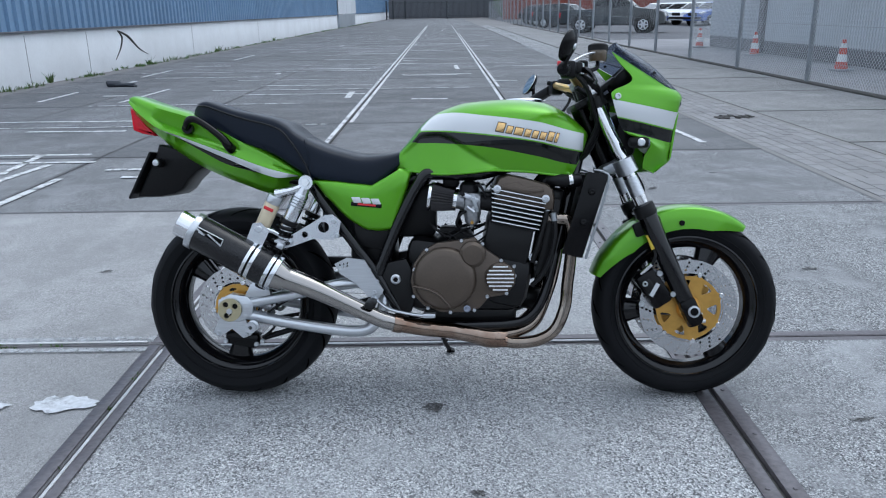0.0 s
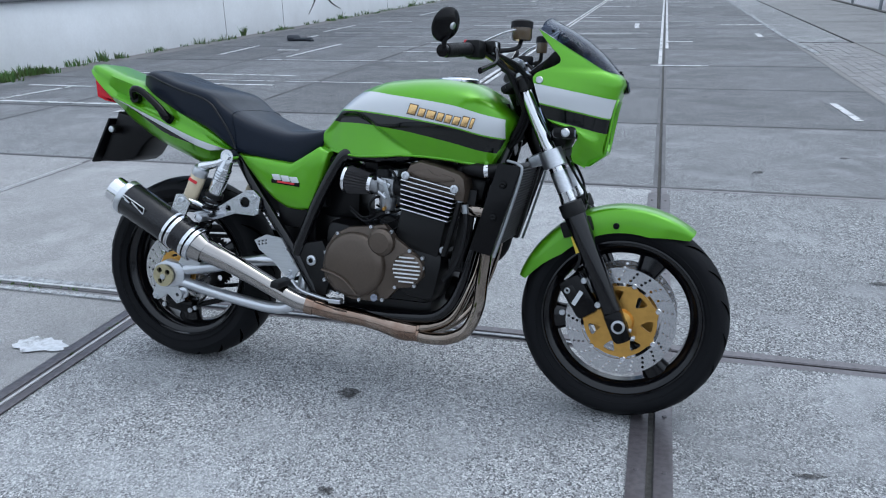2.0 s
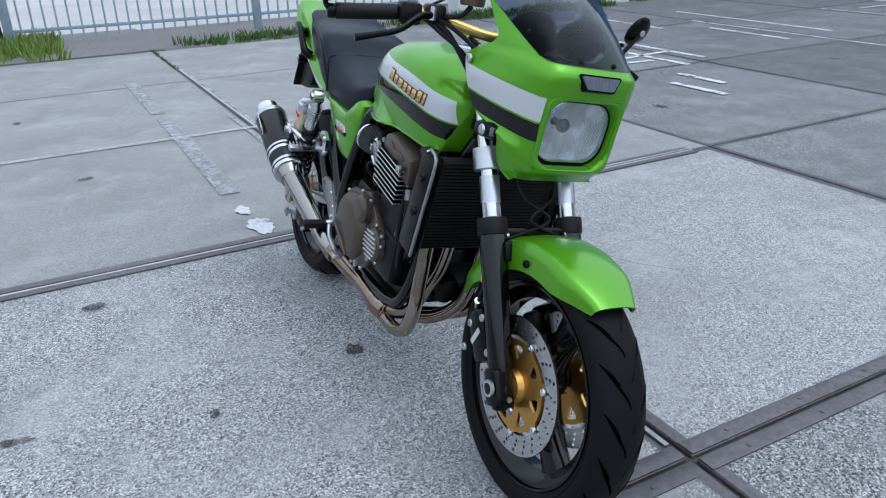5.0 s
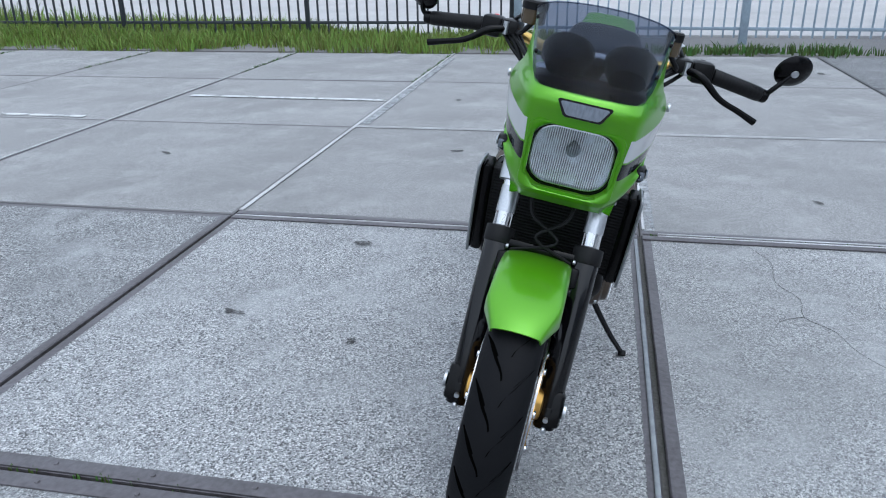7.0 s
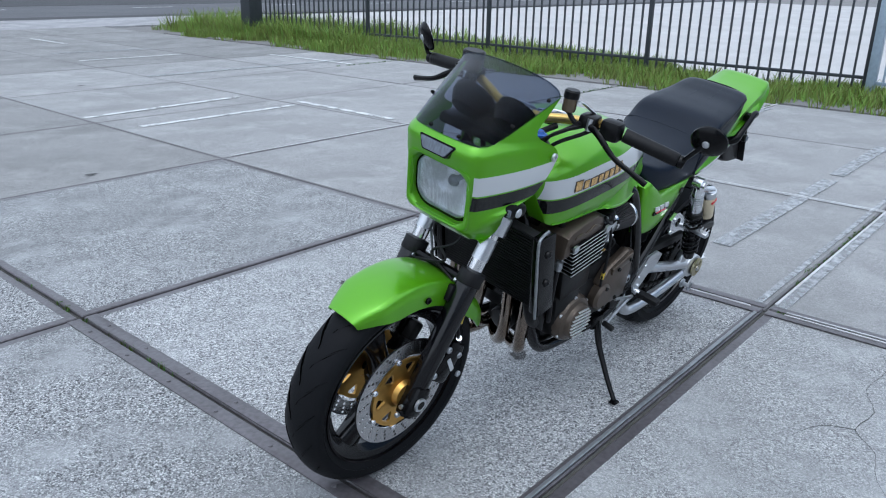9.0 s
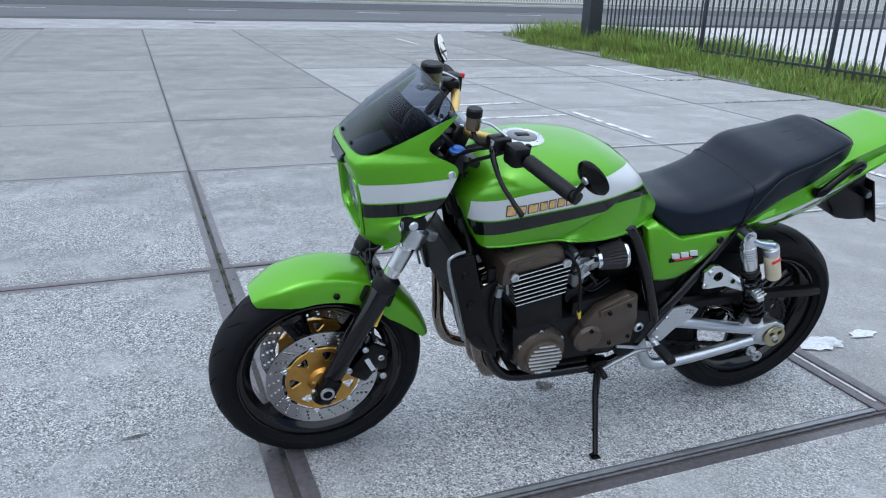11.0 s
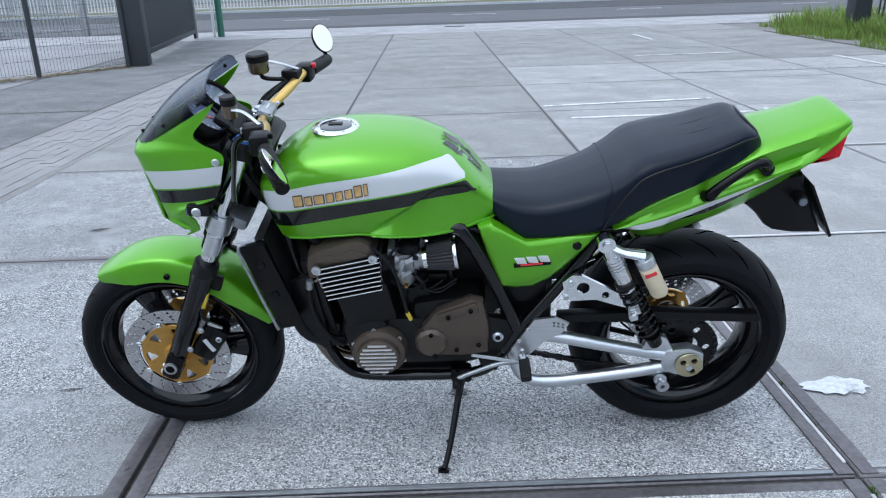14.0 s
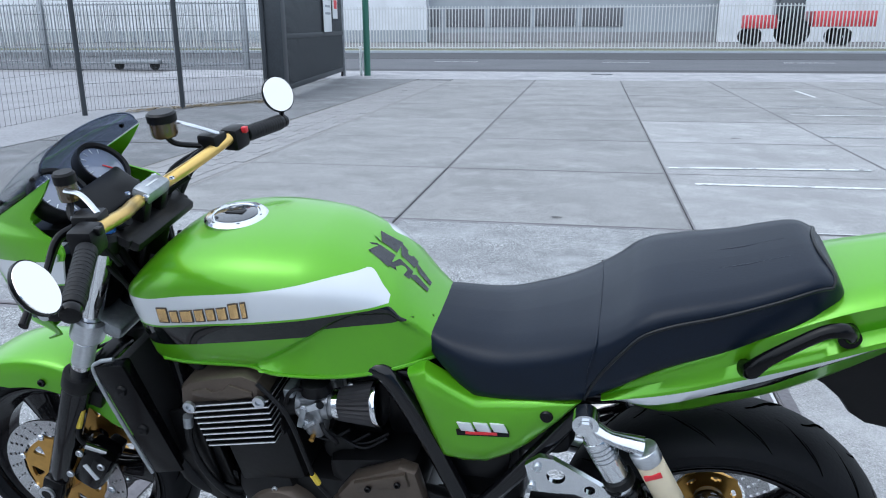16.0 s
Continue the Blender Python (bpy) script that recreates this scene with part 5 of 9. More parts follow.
def tyre(cx, cz, r, half, rim, parent, seed, label):
    """A road tyre with a round crown, side walls and curved grooves drawn as black strips."""
    crown = []
    for k in range(-9, 10):
        a = k / 9
        y = half * math.sin(a * 1.35) / math.sin(1.35)
        drop = (r - rim) * 0.47 * (1 - math.cos(a * 1.35)) / (1 - math.cos(1.35))
        crown.append((r - drop, y))
    wall = [(rim + (r - rim) * 0.25, half * 0.97), (rim + 0.004, half * 0.80), (rim - 0.006, half * 0.72)]
    profile = [(q, -y) for q, y in wall[::-1]] + crown + wall
    ob = part("tyre", lathe(profile, (cx, 0, cz), segs=132, closed=False), RUBBER, parent, label)
    for side in (-1, 1):
        w = half * 0.80 * side
        part("rim_lip", lathe([(rim + 0.001, w - side * 0.004), (rim + 0.001, w + side * 0.003), (rim - 0.004, w + side * 0.004), (rim - 0.006, w - side * 0.002)], (cx, 0, cz), segs=96), BLACK_GLOSS, parent)
        part("wall_band", lathe([(rim + 0.016, half * 0.972 * side), (rim + 0.0175, half * 0.978 * side + side * 0.001), (rim + 0.019, half * 0.975 * side), (rim + 0.0175, half * 0.94 * side)], (cx, 0, cz), segs=96), RUBBER, parent)
    rr = [q for q, _ in crown]
    ys = [y for _, y in crown]
    radius = curve_at(ys, rr)
    # strips lie on the crown; their black colour is the grooves' shade
    verts, faces = [], []
    pitch = 2 * math.pi / 19
    for n in range(19):
        for side in (-1, 1):
            for kind in range(2):
                a0 = n * pitch + (pitch / 2 if side > 0 else 0) + kind * pitch * 0.45
                line = []
                for k in range(13):
                    t = k / 12
                    if kind == 0:
                        y, a = side * half * (0.06 + 0.78 * t), a0 + 0.30 * (t ** 0.7) - 0.04 * math.sin(t * 3)
                    else:
                        y, a = side * half * (0.38 + 0.5 * t), a0 + 0.16 * t
                    line.append((y, a))
                for k, (y, a) in enumerate(line):
                    q = radius(y) + 0.0006
                    w = (0.0036 if kind == 0 else 0.0028) * (1 - 0.6 * abs(2 * k / 12 - 1)) / q
                    for da in (-w, w):
                        verts.append((cx + q * math.cos(a + da), y + (0.0015 if da > 0 else -0.0015), cz + q * math.sin(a + da)))
                    if k:
                        m = len(verts)
                        faces.append((m - 4, m - 3, m - 1, m - 2))
    tagged(soup("tread_pattern", verts, faces, GROOVE_SHADE, parent, "black strips drawn for the shade in the tread grooves"), kind="stuff")
    return ob


def cast_wheel(name, cx, cz, rim, half, spokes, start, hub_r, hub_half):
    """A cast wheel: the rim with its well, and under it a hub and hollow tapered spokes."""
    w = half * 0.78
    wheel = part(name, lathe([(rim + 0.006, -w), (rim + 0.008, -w + 0.006), (rim - 0.008, -w + 0.012), (rim - 0.028, -w * 0.35), (rim - 0.028, w * 0.35), (rim - 0.008, w - 0.012), (rim + 0.008, w - 0.006), (rim + 0.006, w),
                              (rim - 0.008, w - 0.002), (rim - 0.022, w - 0.012), (rim - 0.038, w * 0.4), (rim - 0.038, -w * 0.4), (rim - 0.022, -w + 0.012), (rim - 0.008, -w + 0.002)], (cx, 0, cz), segs=72), BLACK_GLOSS, bike, "black three-spoke cast wheel")
    part("hub", lathe([(0.012, -hub_half), (hub_r * 0.7, -hub_half), (hub_r, -hub_half * 0.6), (hub_r, hub_half * 0.6), (hub_r * 0.7, hub_half), (0.012, hub_half)], (cx, 0, cz), segs=32), BLACK_GLOSS, wheel)
    for k in range(spokes):
        a = start + 2 * math.pi * k / spokes
        out, side = Vector((math.cos(a), 0, math.sin(a))), Vector((-math.sin(a), 0, math.cos(a)))
        rings = []
        for t in np.linspace(0, 1, 7):
            q = hub_r * 0.7 + t * (rim - 0.03 - hub_r * 0.7)
            wide, thick = 0.034 - 0.012 * math.sin(t * math.pi) + 0.012 * t, 0.024 + 0.012 * (1 - t)
            mid = Vector((cx, 0, cz)) + out * q
            rings.append([mid + side * wide * math.cos(b) * (abs(math.cos(b)) ** -0.35 if abs(math.cos(b)) > 0.05 else 0) + Vector((0, 1, 0)) * thick * math.sin(b) for b in np.linspace(0, 2 * math.pi, 17)[:-1]])
        part("spoke", loft(rings), BLACK_GLOSS, wheel)
    return wheel


FX, FZ, RX, RZ = 1.465, 0.300, 0.0, 0.312
front_wheel = cast_wheel("front_wheel", FX, FZ, 0.230, 0.058, 3, 1.15, 0.042, 0.05)
tyre(FX, FZ, 0.300, 0.060, 0.230, front_wheel, 1, "black front road tyre")
rear_wheel = cast_wheel("rear_wheel", RX, RZ, 0.230, 0.085, 3, 0.4, 0.05, 0.08)
tyre(RX, RZ, 0.314, 0.090, 0.230, rear_wheel, 2, "wide black rear road tyre")


def disc(cx, cz, y, r0, r1, parent, holes=24, thick=0.005, label="drilled steel brake disc"):
    ring = []
    for k in range(holes):
        a = 2 * math.pi * k / holes
        for q, da, hr in ((r0 + (r1 - r0) * 0.78, 0, 0.0043), (r0 + (r1 - r0) * 0.50, 0.045, 0.0043), (r0 + (r1 - r0) * 0.24, 0.09, 0.0043)):
            ring.append(circle(cx + q * math.cos(a + da), cz + q * math.sin(a + da), hr, 8))
    return part("brake_disc", cutout(circle(cx, cz, r1, 72), [circle(cx, cz, r0, 56), *ring], y - thick / 2, y + thick / 2), DISC, parent, label, 20)


def carrier(cx, cz, y, r0, r1, parent, lobes=7, thick=0.007, turn=1.27):
    """The gold star that bears a disc."""
    edge = []
    for k in range(lobes * 16):
        a = 2 * math.pi * k / (lobes * 16)
        edge.append((a + turn, r1 - 0.005 + 0.009 * max(0, math.cos(a * lobes)) ** 4))
    outline = [(cx + q * math.cos(a), cz + q * math.sin(a)) for a, q in edge]
    windows = [circle(cx, cz, r0, 32)]
    for k in range(lobes):
        a = turn + 2 * math.pi * (k + 0.5) / lobes
        qo, qi, w = r1 - 0.017, r0 + 0.36 * (r1 - r0), 1.32 / lobes
        win = [(qo - 0.003, -w), (qo, -w * 0.86), (qo + 0.001, 0), (qo, w * 0.86), (qo - 0.003, w), (qo - 0.007, w), (qi + 0.003, w * 0.36), (qi, w * 0.2), (qi, -w * 0.2), (qi + 0.003, -w * 0.36), (qo - 0.007, -w)]
        windows.append([(cx + q * math.cos(a + d), cz + q * math.sin(a + d)) for q, d in win])
    ob = part("disc_carrier", cutout(outline, windows, y - thick / 2, y + thick / 2), GOLD, parent, "gold anodised disc carrier", 20)
    for k in range(lobes):
        a = turn + 2 * math.pi * k / lobes
        bolt((cx + (r1 + 0.003) * math.cos(a), y + (thick / 2 if y > 0 else -thick / 2), cz + (r1 + 0.003) * math.sin(a)), 0.0085, 1 if y > 0 else -1, parent, CHROME, 0.005, "rivet")
    return ob


def front_brake(s):
    disc(FX, FZ, s * 0.068, 0.112, 0.156, front_wheel)
    carrier(FX, FZ, s * 0.069, 0.034, 0.108, front_wheel)
    part("hub_cone", lathe([(0.018, 0), (0.04, 0), (0.034, 0.016), (0.018, 0.02)] if s > 0 else [(0.018, 0), (0.018, -0.02), (0.034, -0.016), (0.04, 0)], (FX, s * 0.07, FZ), segs=28), GOLD, front_wheel)
    # caliper behind the fork leg
    cal = part("front_caliper", box((0.072, 0.06, 0.125), (FX - 0.118, s * 0.088, FZ + 0.068), 0.016, (0, -34, 0)), BLACK, bike, "black six-piston brake caliper")
    part("caliper_bridge", box((0.04, 0.09, 0.06), (FX - 0.135, s * 0.074, FZ + 0.078), 0.01, (0, -34, 0)), BLACK_SATIN, cal)
    part("marking", box((0.046, 0.002, 0.013), (FX - 0.120, s * 0.119, FZ + 0.066), turn=(0, -62, 0)), PAINT_WHITE, cal, "white marking bar")
    for dx, dz in ((-0.105, 0.118), (-0.062, 0.052), (-0.16, 0.02), (-0.15, 0.085)):
        bolt((FX + dx, s * 0.116, FZ + dz), 0.009, s, cal)
    part("brake_hose", tube([(FX - 0.155, s * 0.1, FZ + 0.12), (FX - 0.125, s * 0.122, FZ + 0.16), (FX - 0.125, s * 0.115, FZ + 0.2), (FX - 0.165, s * 0.105, FZ + 0.29), (FX - 0.215, s * 0.09, FZ + 0.43), (FX - 0.22, s * 0.05, FZ + 0.52)], 0.005, 8), RUBBER_DULL, bike)
    part("hose_sleeve", tube([(FX - 0.127, s * 0.118, FZ + 0.195), (FX - 0.145, s * 0.112, FZ + 0.24)], 0.0062, 8), YELLOW, bike, "yellow hose end")
    part("hose_fitting", rod((FX - 0.158, s * 0.1, FZ + 0.115), (FX - 0.13, s * 0.122, FZ + 0.15), 0.008), CHROME, bike)


both(front_brake)
disc(RX, RZ, -0.098, 0.075, 0.126, rear_wheel, 22)
carrier(RX, RZ, -0.099, 0.03, 0.074, rear_wheel, 6)

# sprocket and chain on the left
teeth = [(RX + (0.098 if k % 4 < 2 else 0.090) * math.cos(2 * math.pi * k / 172), RZ + (0.098 if k % 4 < 2 else 0.090) * math.sin(2 * math.pi * k / 172)) for k in range(172)]
part("sprocket", cutout(teeth, [circle(RX, RZ, 0.045, 28), *[circle(RX + 0.068 * math.cos(a), RZ + 0.068 * math.sin(a), 0.011, 10) for a in np.linspace(0, 2 * math.pi, 7)[:-1]]], 0.092, 0.099), BLACK_SATIN, rear_wheel, "dark rear sprocket", 20)
chain = bmesh.new()
SX, SZ, SR, RR = 0.62, 0.395, 0.036, 0.094


def chain_line():
    pts = []
    for a in np.linspace(math.pi * 0.5, math.pi * 1.5, 26):
        pts.append((RX + RR * math.cos(a), RZ + RR * math.sin(a)))
    for t in np.linspace(0, 1, 34)[1:-1]:
        pts.append((RX + t * SX, RZ - RR + t * (SZ - SR - RZ + RR) - 0.014 * math.sin(math.pi * t)))
    for a in np.linspace(-math.pi * 0.5, math.pi * 0.5, 10):
        pts.append((SX + SR * math.cos(a), SZ + SR * math.sin(a)))
    for t in np.linspace(1, 0, 34)[1:-1]:
        pts.append((RX + t * SX, RZ + RR + t * (SZ + SR - RZ - RR)))
    return pts


line = chain_line()
for n, (a, b) in enumerate(zip(line, line[1:] + line[:1])):
    ang = -math.degrees(math.atan2(b[1] - a[1], b[0] - a[0]))
    long = math.hypot(b[0] - a[0], b[1] - a[1])
    box((long * 1.15, 0.018 if n % 2 else 0.011, 0.013), ((a[0] + b[0]) / 2, 0.0955, (a[1] + b[1]) / 2), 0.002, (0, ang, 0), bm=chain, segs=1)
part("chain", chain, BLACK_SATIN, bike, "dark oily drive chain")
part("chain_guard", plate([(0.36, 0.445), (0.1, 0.452), (-0.19, 0.435), (-0.2, 0.415), (-0.17, 0.41), (0.1, 0.425), (0.36, 0.42)], 0.085, 0.118, 0.003), BLACK_PLASTIC, bike, "black plastic chain guard")

# ---------------------------------------------------------------- fork, clamps, fender
RAKE = Vector((1.465 - 1.155, 0, 0.288 - 0.955)).normalized()


def fork_at(z, y, off=0.0):
    t = (z - 0.955) / RAKE.z
    return Vector((1.155 + RAKE.x * t + off, y, z))


def fork_leg(s):
    y = s * 0.103
    leg = part("fork_leg", rod(fork_at(0.962, y), fork_at(0.60, y), 0.0215, segs=28, bevel=0.002), CHROME, bike, "chrome fork tube")
    part("fork_lower", rod(fork_at(0.615, y), fork_at(0.285, y), 0.031, 0.027, 28, bevel=0.003), BLACK_GLOSS, leg, "black fork slider")
    part("fork_seal", rod(fork_at(0.635, y), fork_at(0.600, y), 0.034, segs=28, bevel=0.003), RUBBER_DULL, leg)
    part("axle_clamp", box((0.052, 0.046, 0.085), (FX - 0.004, s * 0.112, FZ - 0.002), 0.01, (0, -24.9, 0)), BLACK, leg)
    part("fork_foot", rod(fork_at(0.30, y), fork_at(0.252, y), 0.029, 0.024, 24, bevel=0.004), BLACK, leg)
    for z in (0.262, 0.285):
        part("pinch_bolt", rod(fork_at(z, s * 0.103, 0.022), fork_at(z, s * 0.103, 0.034), 0.006, segs=10), ALLOY, leg)
    part("axle_end", lathe([(0, 0), (0.013, 0), (0.013, -s * 0), (0.019, 0), (0.019, s * 0.006), (0.013, s * 0.007), (0.012, s * 0.002), (0, s * 0.002)], (FX, s * 0.136, FZ), segs=24, closed=False), ALLOY, leg, "bright axle end")
    # black plug stands for the shade inside the axle's bore
    part("axle_bore", lathe([(0, 0), (0.0125, 0), (0.0125, s * 0.0066), (0, s * 0.0066)], (FX, s * 0.136, FZ), segs=20, closed=False), BLACK, leg)
    part("fender_mount", box((0.09, 0.022, 0.045), fork_at(0.565, s * 0.082, -0.01), 0.006, (0, -20, 0)), BLACK_PLASTIC, leg)
    for dz in (0.0, -0.02):
        bolt((FX + 0.03 + 0.012 * (dz < 0), s * 0.1, FZ - 0.035 + dz * 0), 0.006, s, leg)
    part("lower_clamp", lathe([(0.023, -0.026), (0.034, -0.024), (0.034, 0.024), (0.023, 0.026)], (0, 0, 0), "z", 24), ALLOY, bike, "polished fork clamp").matrix_local = Matrix.Translation(fork_at(0.755, y)) @ pose(0, 0, 0, 0, -24.9, 0)
    part("upper_clamp", lathe([(0.0, -0.02), (0.03, -0.02), (0.03, 0.012), (0.022, 0.022), (0, 0.022)], (0, 0, 0), "z", 24, closed=False), BLACK_SATIN, bike).matrix_local = Matrix.Translation(fork_at(0.958, y)) @ pose(0, 0, 0, 0, -24.9, 0)
    part("fork_collar", rod(fork_at(0.72, y), fork_at(0.665, y), 0.0225, segs=24), ALLOY, leg)


both(fork_leg)
for z, mat, h in ((0.755, ALLOY_DULL, 0.034), (0.955, BLACK_SATIN, 0.026)):
    mid = fork_at(z, 0, -0.03)
    part("triple_clamp", box((0.085, 0.21, h), mid, 0.012, (0, -24.9, 0)), mat, bike, "cast triple clamp")
part("steering_head", rod(fork_at(0.95, 0, -0.04), fork_at(0.745, 0, -0.04), 0.034, segs=24), BLACK, bike)
part("fork_brace", box((0.04, 0.2, 0.020), fork_at(0.606, 0, 0.0), 0.008, (0, -24.9, 0)), BLACK, bike, "black fork brace")
for k in (-1, 1):
    bolt(tuple(fork_at(0.606, 0.075 * k, 0.022)), 0.006, k, bike)


def fender():
    """Front mudguard: a crowned shell round the tyre with deep skirts and a pointed nose."""
    rings = []
    for n in range(37):
        t = n / 36
        a = radians(55 + t * 106)
        taper = min(1, 0.66 + 2.6 * t, 0.80 + 1.7 * (1 - t))
        drop = 0.006 + 0.044 * min(1, 5.0 * t) ** 0.8 * min(1, 4.0 * (1 - t)) ** 0.9
        lift = 0.006 * math.sin(math.pi * min(1, t * 1.3))
        ring = []
        for y, q in ((-0.079, 0.3045 - drop), (-0.0785, 0.308 - drop * 0.45), (-0.076, 0.312), (-0.070, 0.3175), (-0.060, 0.3205), (-0.042, 0.3235), (-0.02, 0.3252), (0, 0.3257)):
            ring.append((q + (lift if q > 0.31 else lift * 0.3), y * taper))
        ring = ring + [(q, -y) for q, y in ring[-2::-1]]
        rings.append([(FX + q * math.cos(a), y, FZ + q * math.sin(a)) for q, y in ring])
    bm = loft(rings, closed=False, ends=False)
    bmesh.ops.solidify(bm, geom=bm.faces[:], thickness=0.004)
    return bm


front_fender = part("front_fender", fender(), GREEN, bike, "lime green front mudguard", 50)
for s in (-1, 1):
    bolt((FX - 0.135, s * 0.079, FZ + 0.255), 0.008, s, front_fender, BLACK)
    bolt((FX - 0.03, s * 0.0795, FZ + 0.275), 0.009, s, front_fender, BLACK)

# ---------------------------------------------------------------- tank

tank_top = curve_at((0.52, 0.56, 0.61, 0.67, 0.76, 0.88, 0.99, 1.055, 1.098, 1.13, 1.138), (0.792, 0.836, 0.895, 0.936, 0.962, 0.970, 0.960, 0.932, 0.899, 0.866, 0.856))
tank_low = curve_at((0.52, 0.56, 0.61, 0.675, 0.76, 0.83, 0.935, 1.03, 1.072, 1.10, 1.13, 1.138), (0.752, 0.746, 0.738, 0.733, 0.738, 0.744, 0.740, 0.729, 0.726, 0.772, 0.838, 0.852))
tank_wide = curve_at((0.52, 0.56, 0.61, 0.67, 0.76, 0.86, 0.96, 1.03, 1.085, 1.12, 1.138), (0.098, 0.112, 0.134, 0.154, 0.178, 0.187, 0.183, 0.171, 0.150, 0.122, 0.060))
tank_mid = curve_at((0.52, 0.61, 0.76, 0.9, 1.0, 1.06, 1.138), (0.772, 0.80, 0.835, 0.842, 0.838, 0.836, 0.854))
stripe_wt = curve_at((0.52, 0.600, 0.612, 0.655, 0.70, 0.795, 0.966, 1.06, 1.138), (0.82, 0.870, 0.884, 0.921, 0.924, 0.914, 0.892, 0.868, 0.852))
stripe_wb = curve_at((0.52, 0.586, 0.610, 0.66, 0.795, 0.967, 1.06, 1.138), (0.80, 0.846, 0.870, 0.869, 0.858, 0.834, 0.812, 0.80))
stripe_bl = curve_at((0.52, 0.570, 0.588, 0.600, 0.64, 0.795, 0.967, 1.06, 1.138), (0.790, 0.834, 0.834, 0.831, 0.831, 0.819, 0.788, 0.766, 0.756))
knee_top = curve_at((0.52, 0.586, 0.610, 0.66, 0.69, 0.745, 0.80, 0.838, 0.87), (0.79, 0.838, 0.860, 0.864, 0.856, 0.824, 0.788, 0.764, 0.735))


def tank_y(x, z):
    """Half width of the tank; a knee hollow is cut into each flank at the rear."""
    y = tank_flank(x, z)
    if x >= 0.868 or z >= knee_top(x):
        return y
    zb, zc = tank_low(x), knee_top(x)
    w = min((zc - z) / 0.014, 1) * min(max((x - 0.522) / 0.05, 0), 1) * min(max((0.868 - x) / 0.03, 0), 1)
    w = w * w * (3 - 2 * w)
    hollow = tank_wide(x) * (0.985 - 0.12 * (z - zb) / max(zc - zb, 0.01))
    return y + (hollow - y) * w


def tank_flank(x, z):
    W, zt, zb, zm = tank_wide(x), tank_top(x), tank_low(x), tank_mid(x)
    if z >= zm:
        u = min((z - zm) / max(zt - zm, 1e-4), 1)
        return W * max(1 - u ** 3.7, 0) ** (1 / 2.7)
    u = (zm - z) / max(zm - zb, 1e-4)
    return W * (1 - 0.11 * u ** 1.6)


BELOW = (0, 0.05, 0.12, 0.2, 0.28, 0.36, 0.44, 0.52, 0.6, 0.68, 0.76, 0.84, 0.91, 0.96)


def tank_levels(x):
    zt, zb = tank_top(x), tank_low(x)
    clamp = lambda z: min(max(z, zb + 0.001), zt - 0.001)  # noqa: E731
    bl, wb, wt = clamp(stripe_bl(x)), clamp(stripe_wb(x)), clamp(stripe_wt(x))
    bt = max(bl, wb - 0.004)
    lv = [zb + (bl - zb) * f for f in BELOW] + [bl + (bt - bl) * k / 8 for k in range(9)] + [wb, wb + (wt - wb) * 0.2, wb + (wt - wb) * 0.4, wb + (wt - wb) * 0.6, wb + (wt - wb) * 0.8, wt]
    return lv + [wt + (zt - wt) * f for f in (0.22, 0.42, 0.6, 0.75, 0.87, 0.95, 0.99, 1)]


rings = []
xs = list(np.linspace(0.52, 0.68, 34)) + list(np.linspace(0.684, 0.88, 46)) + list(np.linspace(0.89, 1.05, 13)) + [1.066, 1.08, 1.092, 1.103, 1.113, 1.122, 1.130, 1.138]
for x in xs:
    lv = tank_levels(x)
    right = [(x, -tank_y(x, z), z) for z in lv]
    left = [(x, tank_y(x, z), z) for z in lv[::-1]]
    rings.append(right + left)
LV = len(tank_levels(0.8))


def tank_paint(i, k):
    x = xs[i]
    k = k if k < LV else 2 * LV - 2 - k
    n = len(BELOW)
    if x > 1.108 or x < 0.574:
        return 0
    return 2 if n <= k < n + 8 else 1 if n + 9 <= k < n + 14 and 0.604 < x < 1.112 else 0


tank = part("fuel_tank", loft(rings, mats=tank_paint), [GREEN, PAINT_WHITE, PAINT_BLACK], bike, "lime green tank with white and black stripes", 60)
part("tank_seam", tube([(x, -tank_y(x, tank_low(x)) * 1.0, tank_low(x) + 0.001) for x in np.linspace(0.53, 1.06, 12)], 0.004, 8, 3), GREEN, tank)
part("tank_seam", tube([(x, tank_y(x, tank_low(x)) * 1.0, tank_low(x) + 0.001) for x in np.linspace(0.53, 1.06, 12)], 0.004, 8, 3), GREEN, tank)


def emblem(s):
    """Raised gold blocks along the white stripe, of the size of its lettering."""
    x0, x1 = 0.842, 1.032
    widths, heights = (1.1, 0.85, 1.15, 0.85, 0.8, 0.85, 0.85, 0.45), (1.06, 0.85, 0.85, 0.85, 0.85, 0.85, 1.06, 1.06)
    unit, x = (x1 - x0) / (sum(widths) + 7 * 0.12), x0
    order = list(zip(widths, heights))
    for w, h in order if s < 0 else order[::-1]:
        xc = x + w * unit / 2
        zc = 0.888 - 0.19 * (xc - 0.842) - 0.012 + (h - 0.85) * 0.012
        y = tank_y(xc, zc)
        slope = math.degrees(math.atan2(tank_y(xc, zc - 0.012) - tank_y(xc, zc + 0.012), 0.024))
        yaw = math.degrees(math.atan2(tank_y(xc + 0.02, zc) - tank_y(xc - 0.02, zc), 0.04))
        lean = Matrix(((1, 0, s * -0.14, 0), (0, 1, 0, 0), (0, 0, 1, 0), (0, 0, 0, 1)))
        at = pose(xc, s * (y + 0.0005), zc, s * slope, 10.5, s * yaw)
        block = part("emblem_block", moved(moved(box((w * unit * 0.86, 0.0052, 0.026 * h), bevel=0.0022), lean), at), EMBLEM, tank, "gold raised emblem block")
        part("block_edge", moved(moved(box((w * unit * 1.0, 0.0028, 0.030 * h), bevel=0.001), lean), at), BRONZE, block, "dark edge of the block")
        x += (w + 0.12) * unit


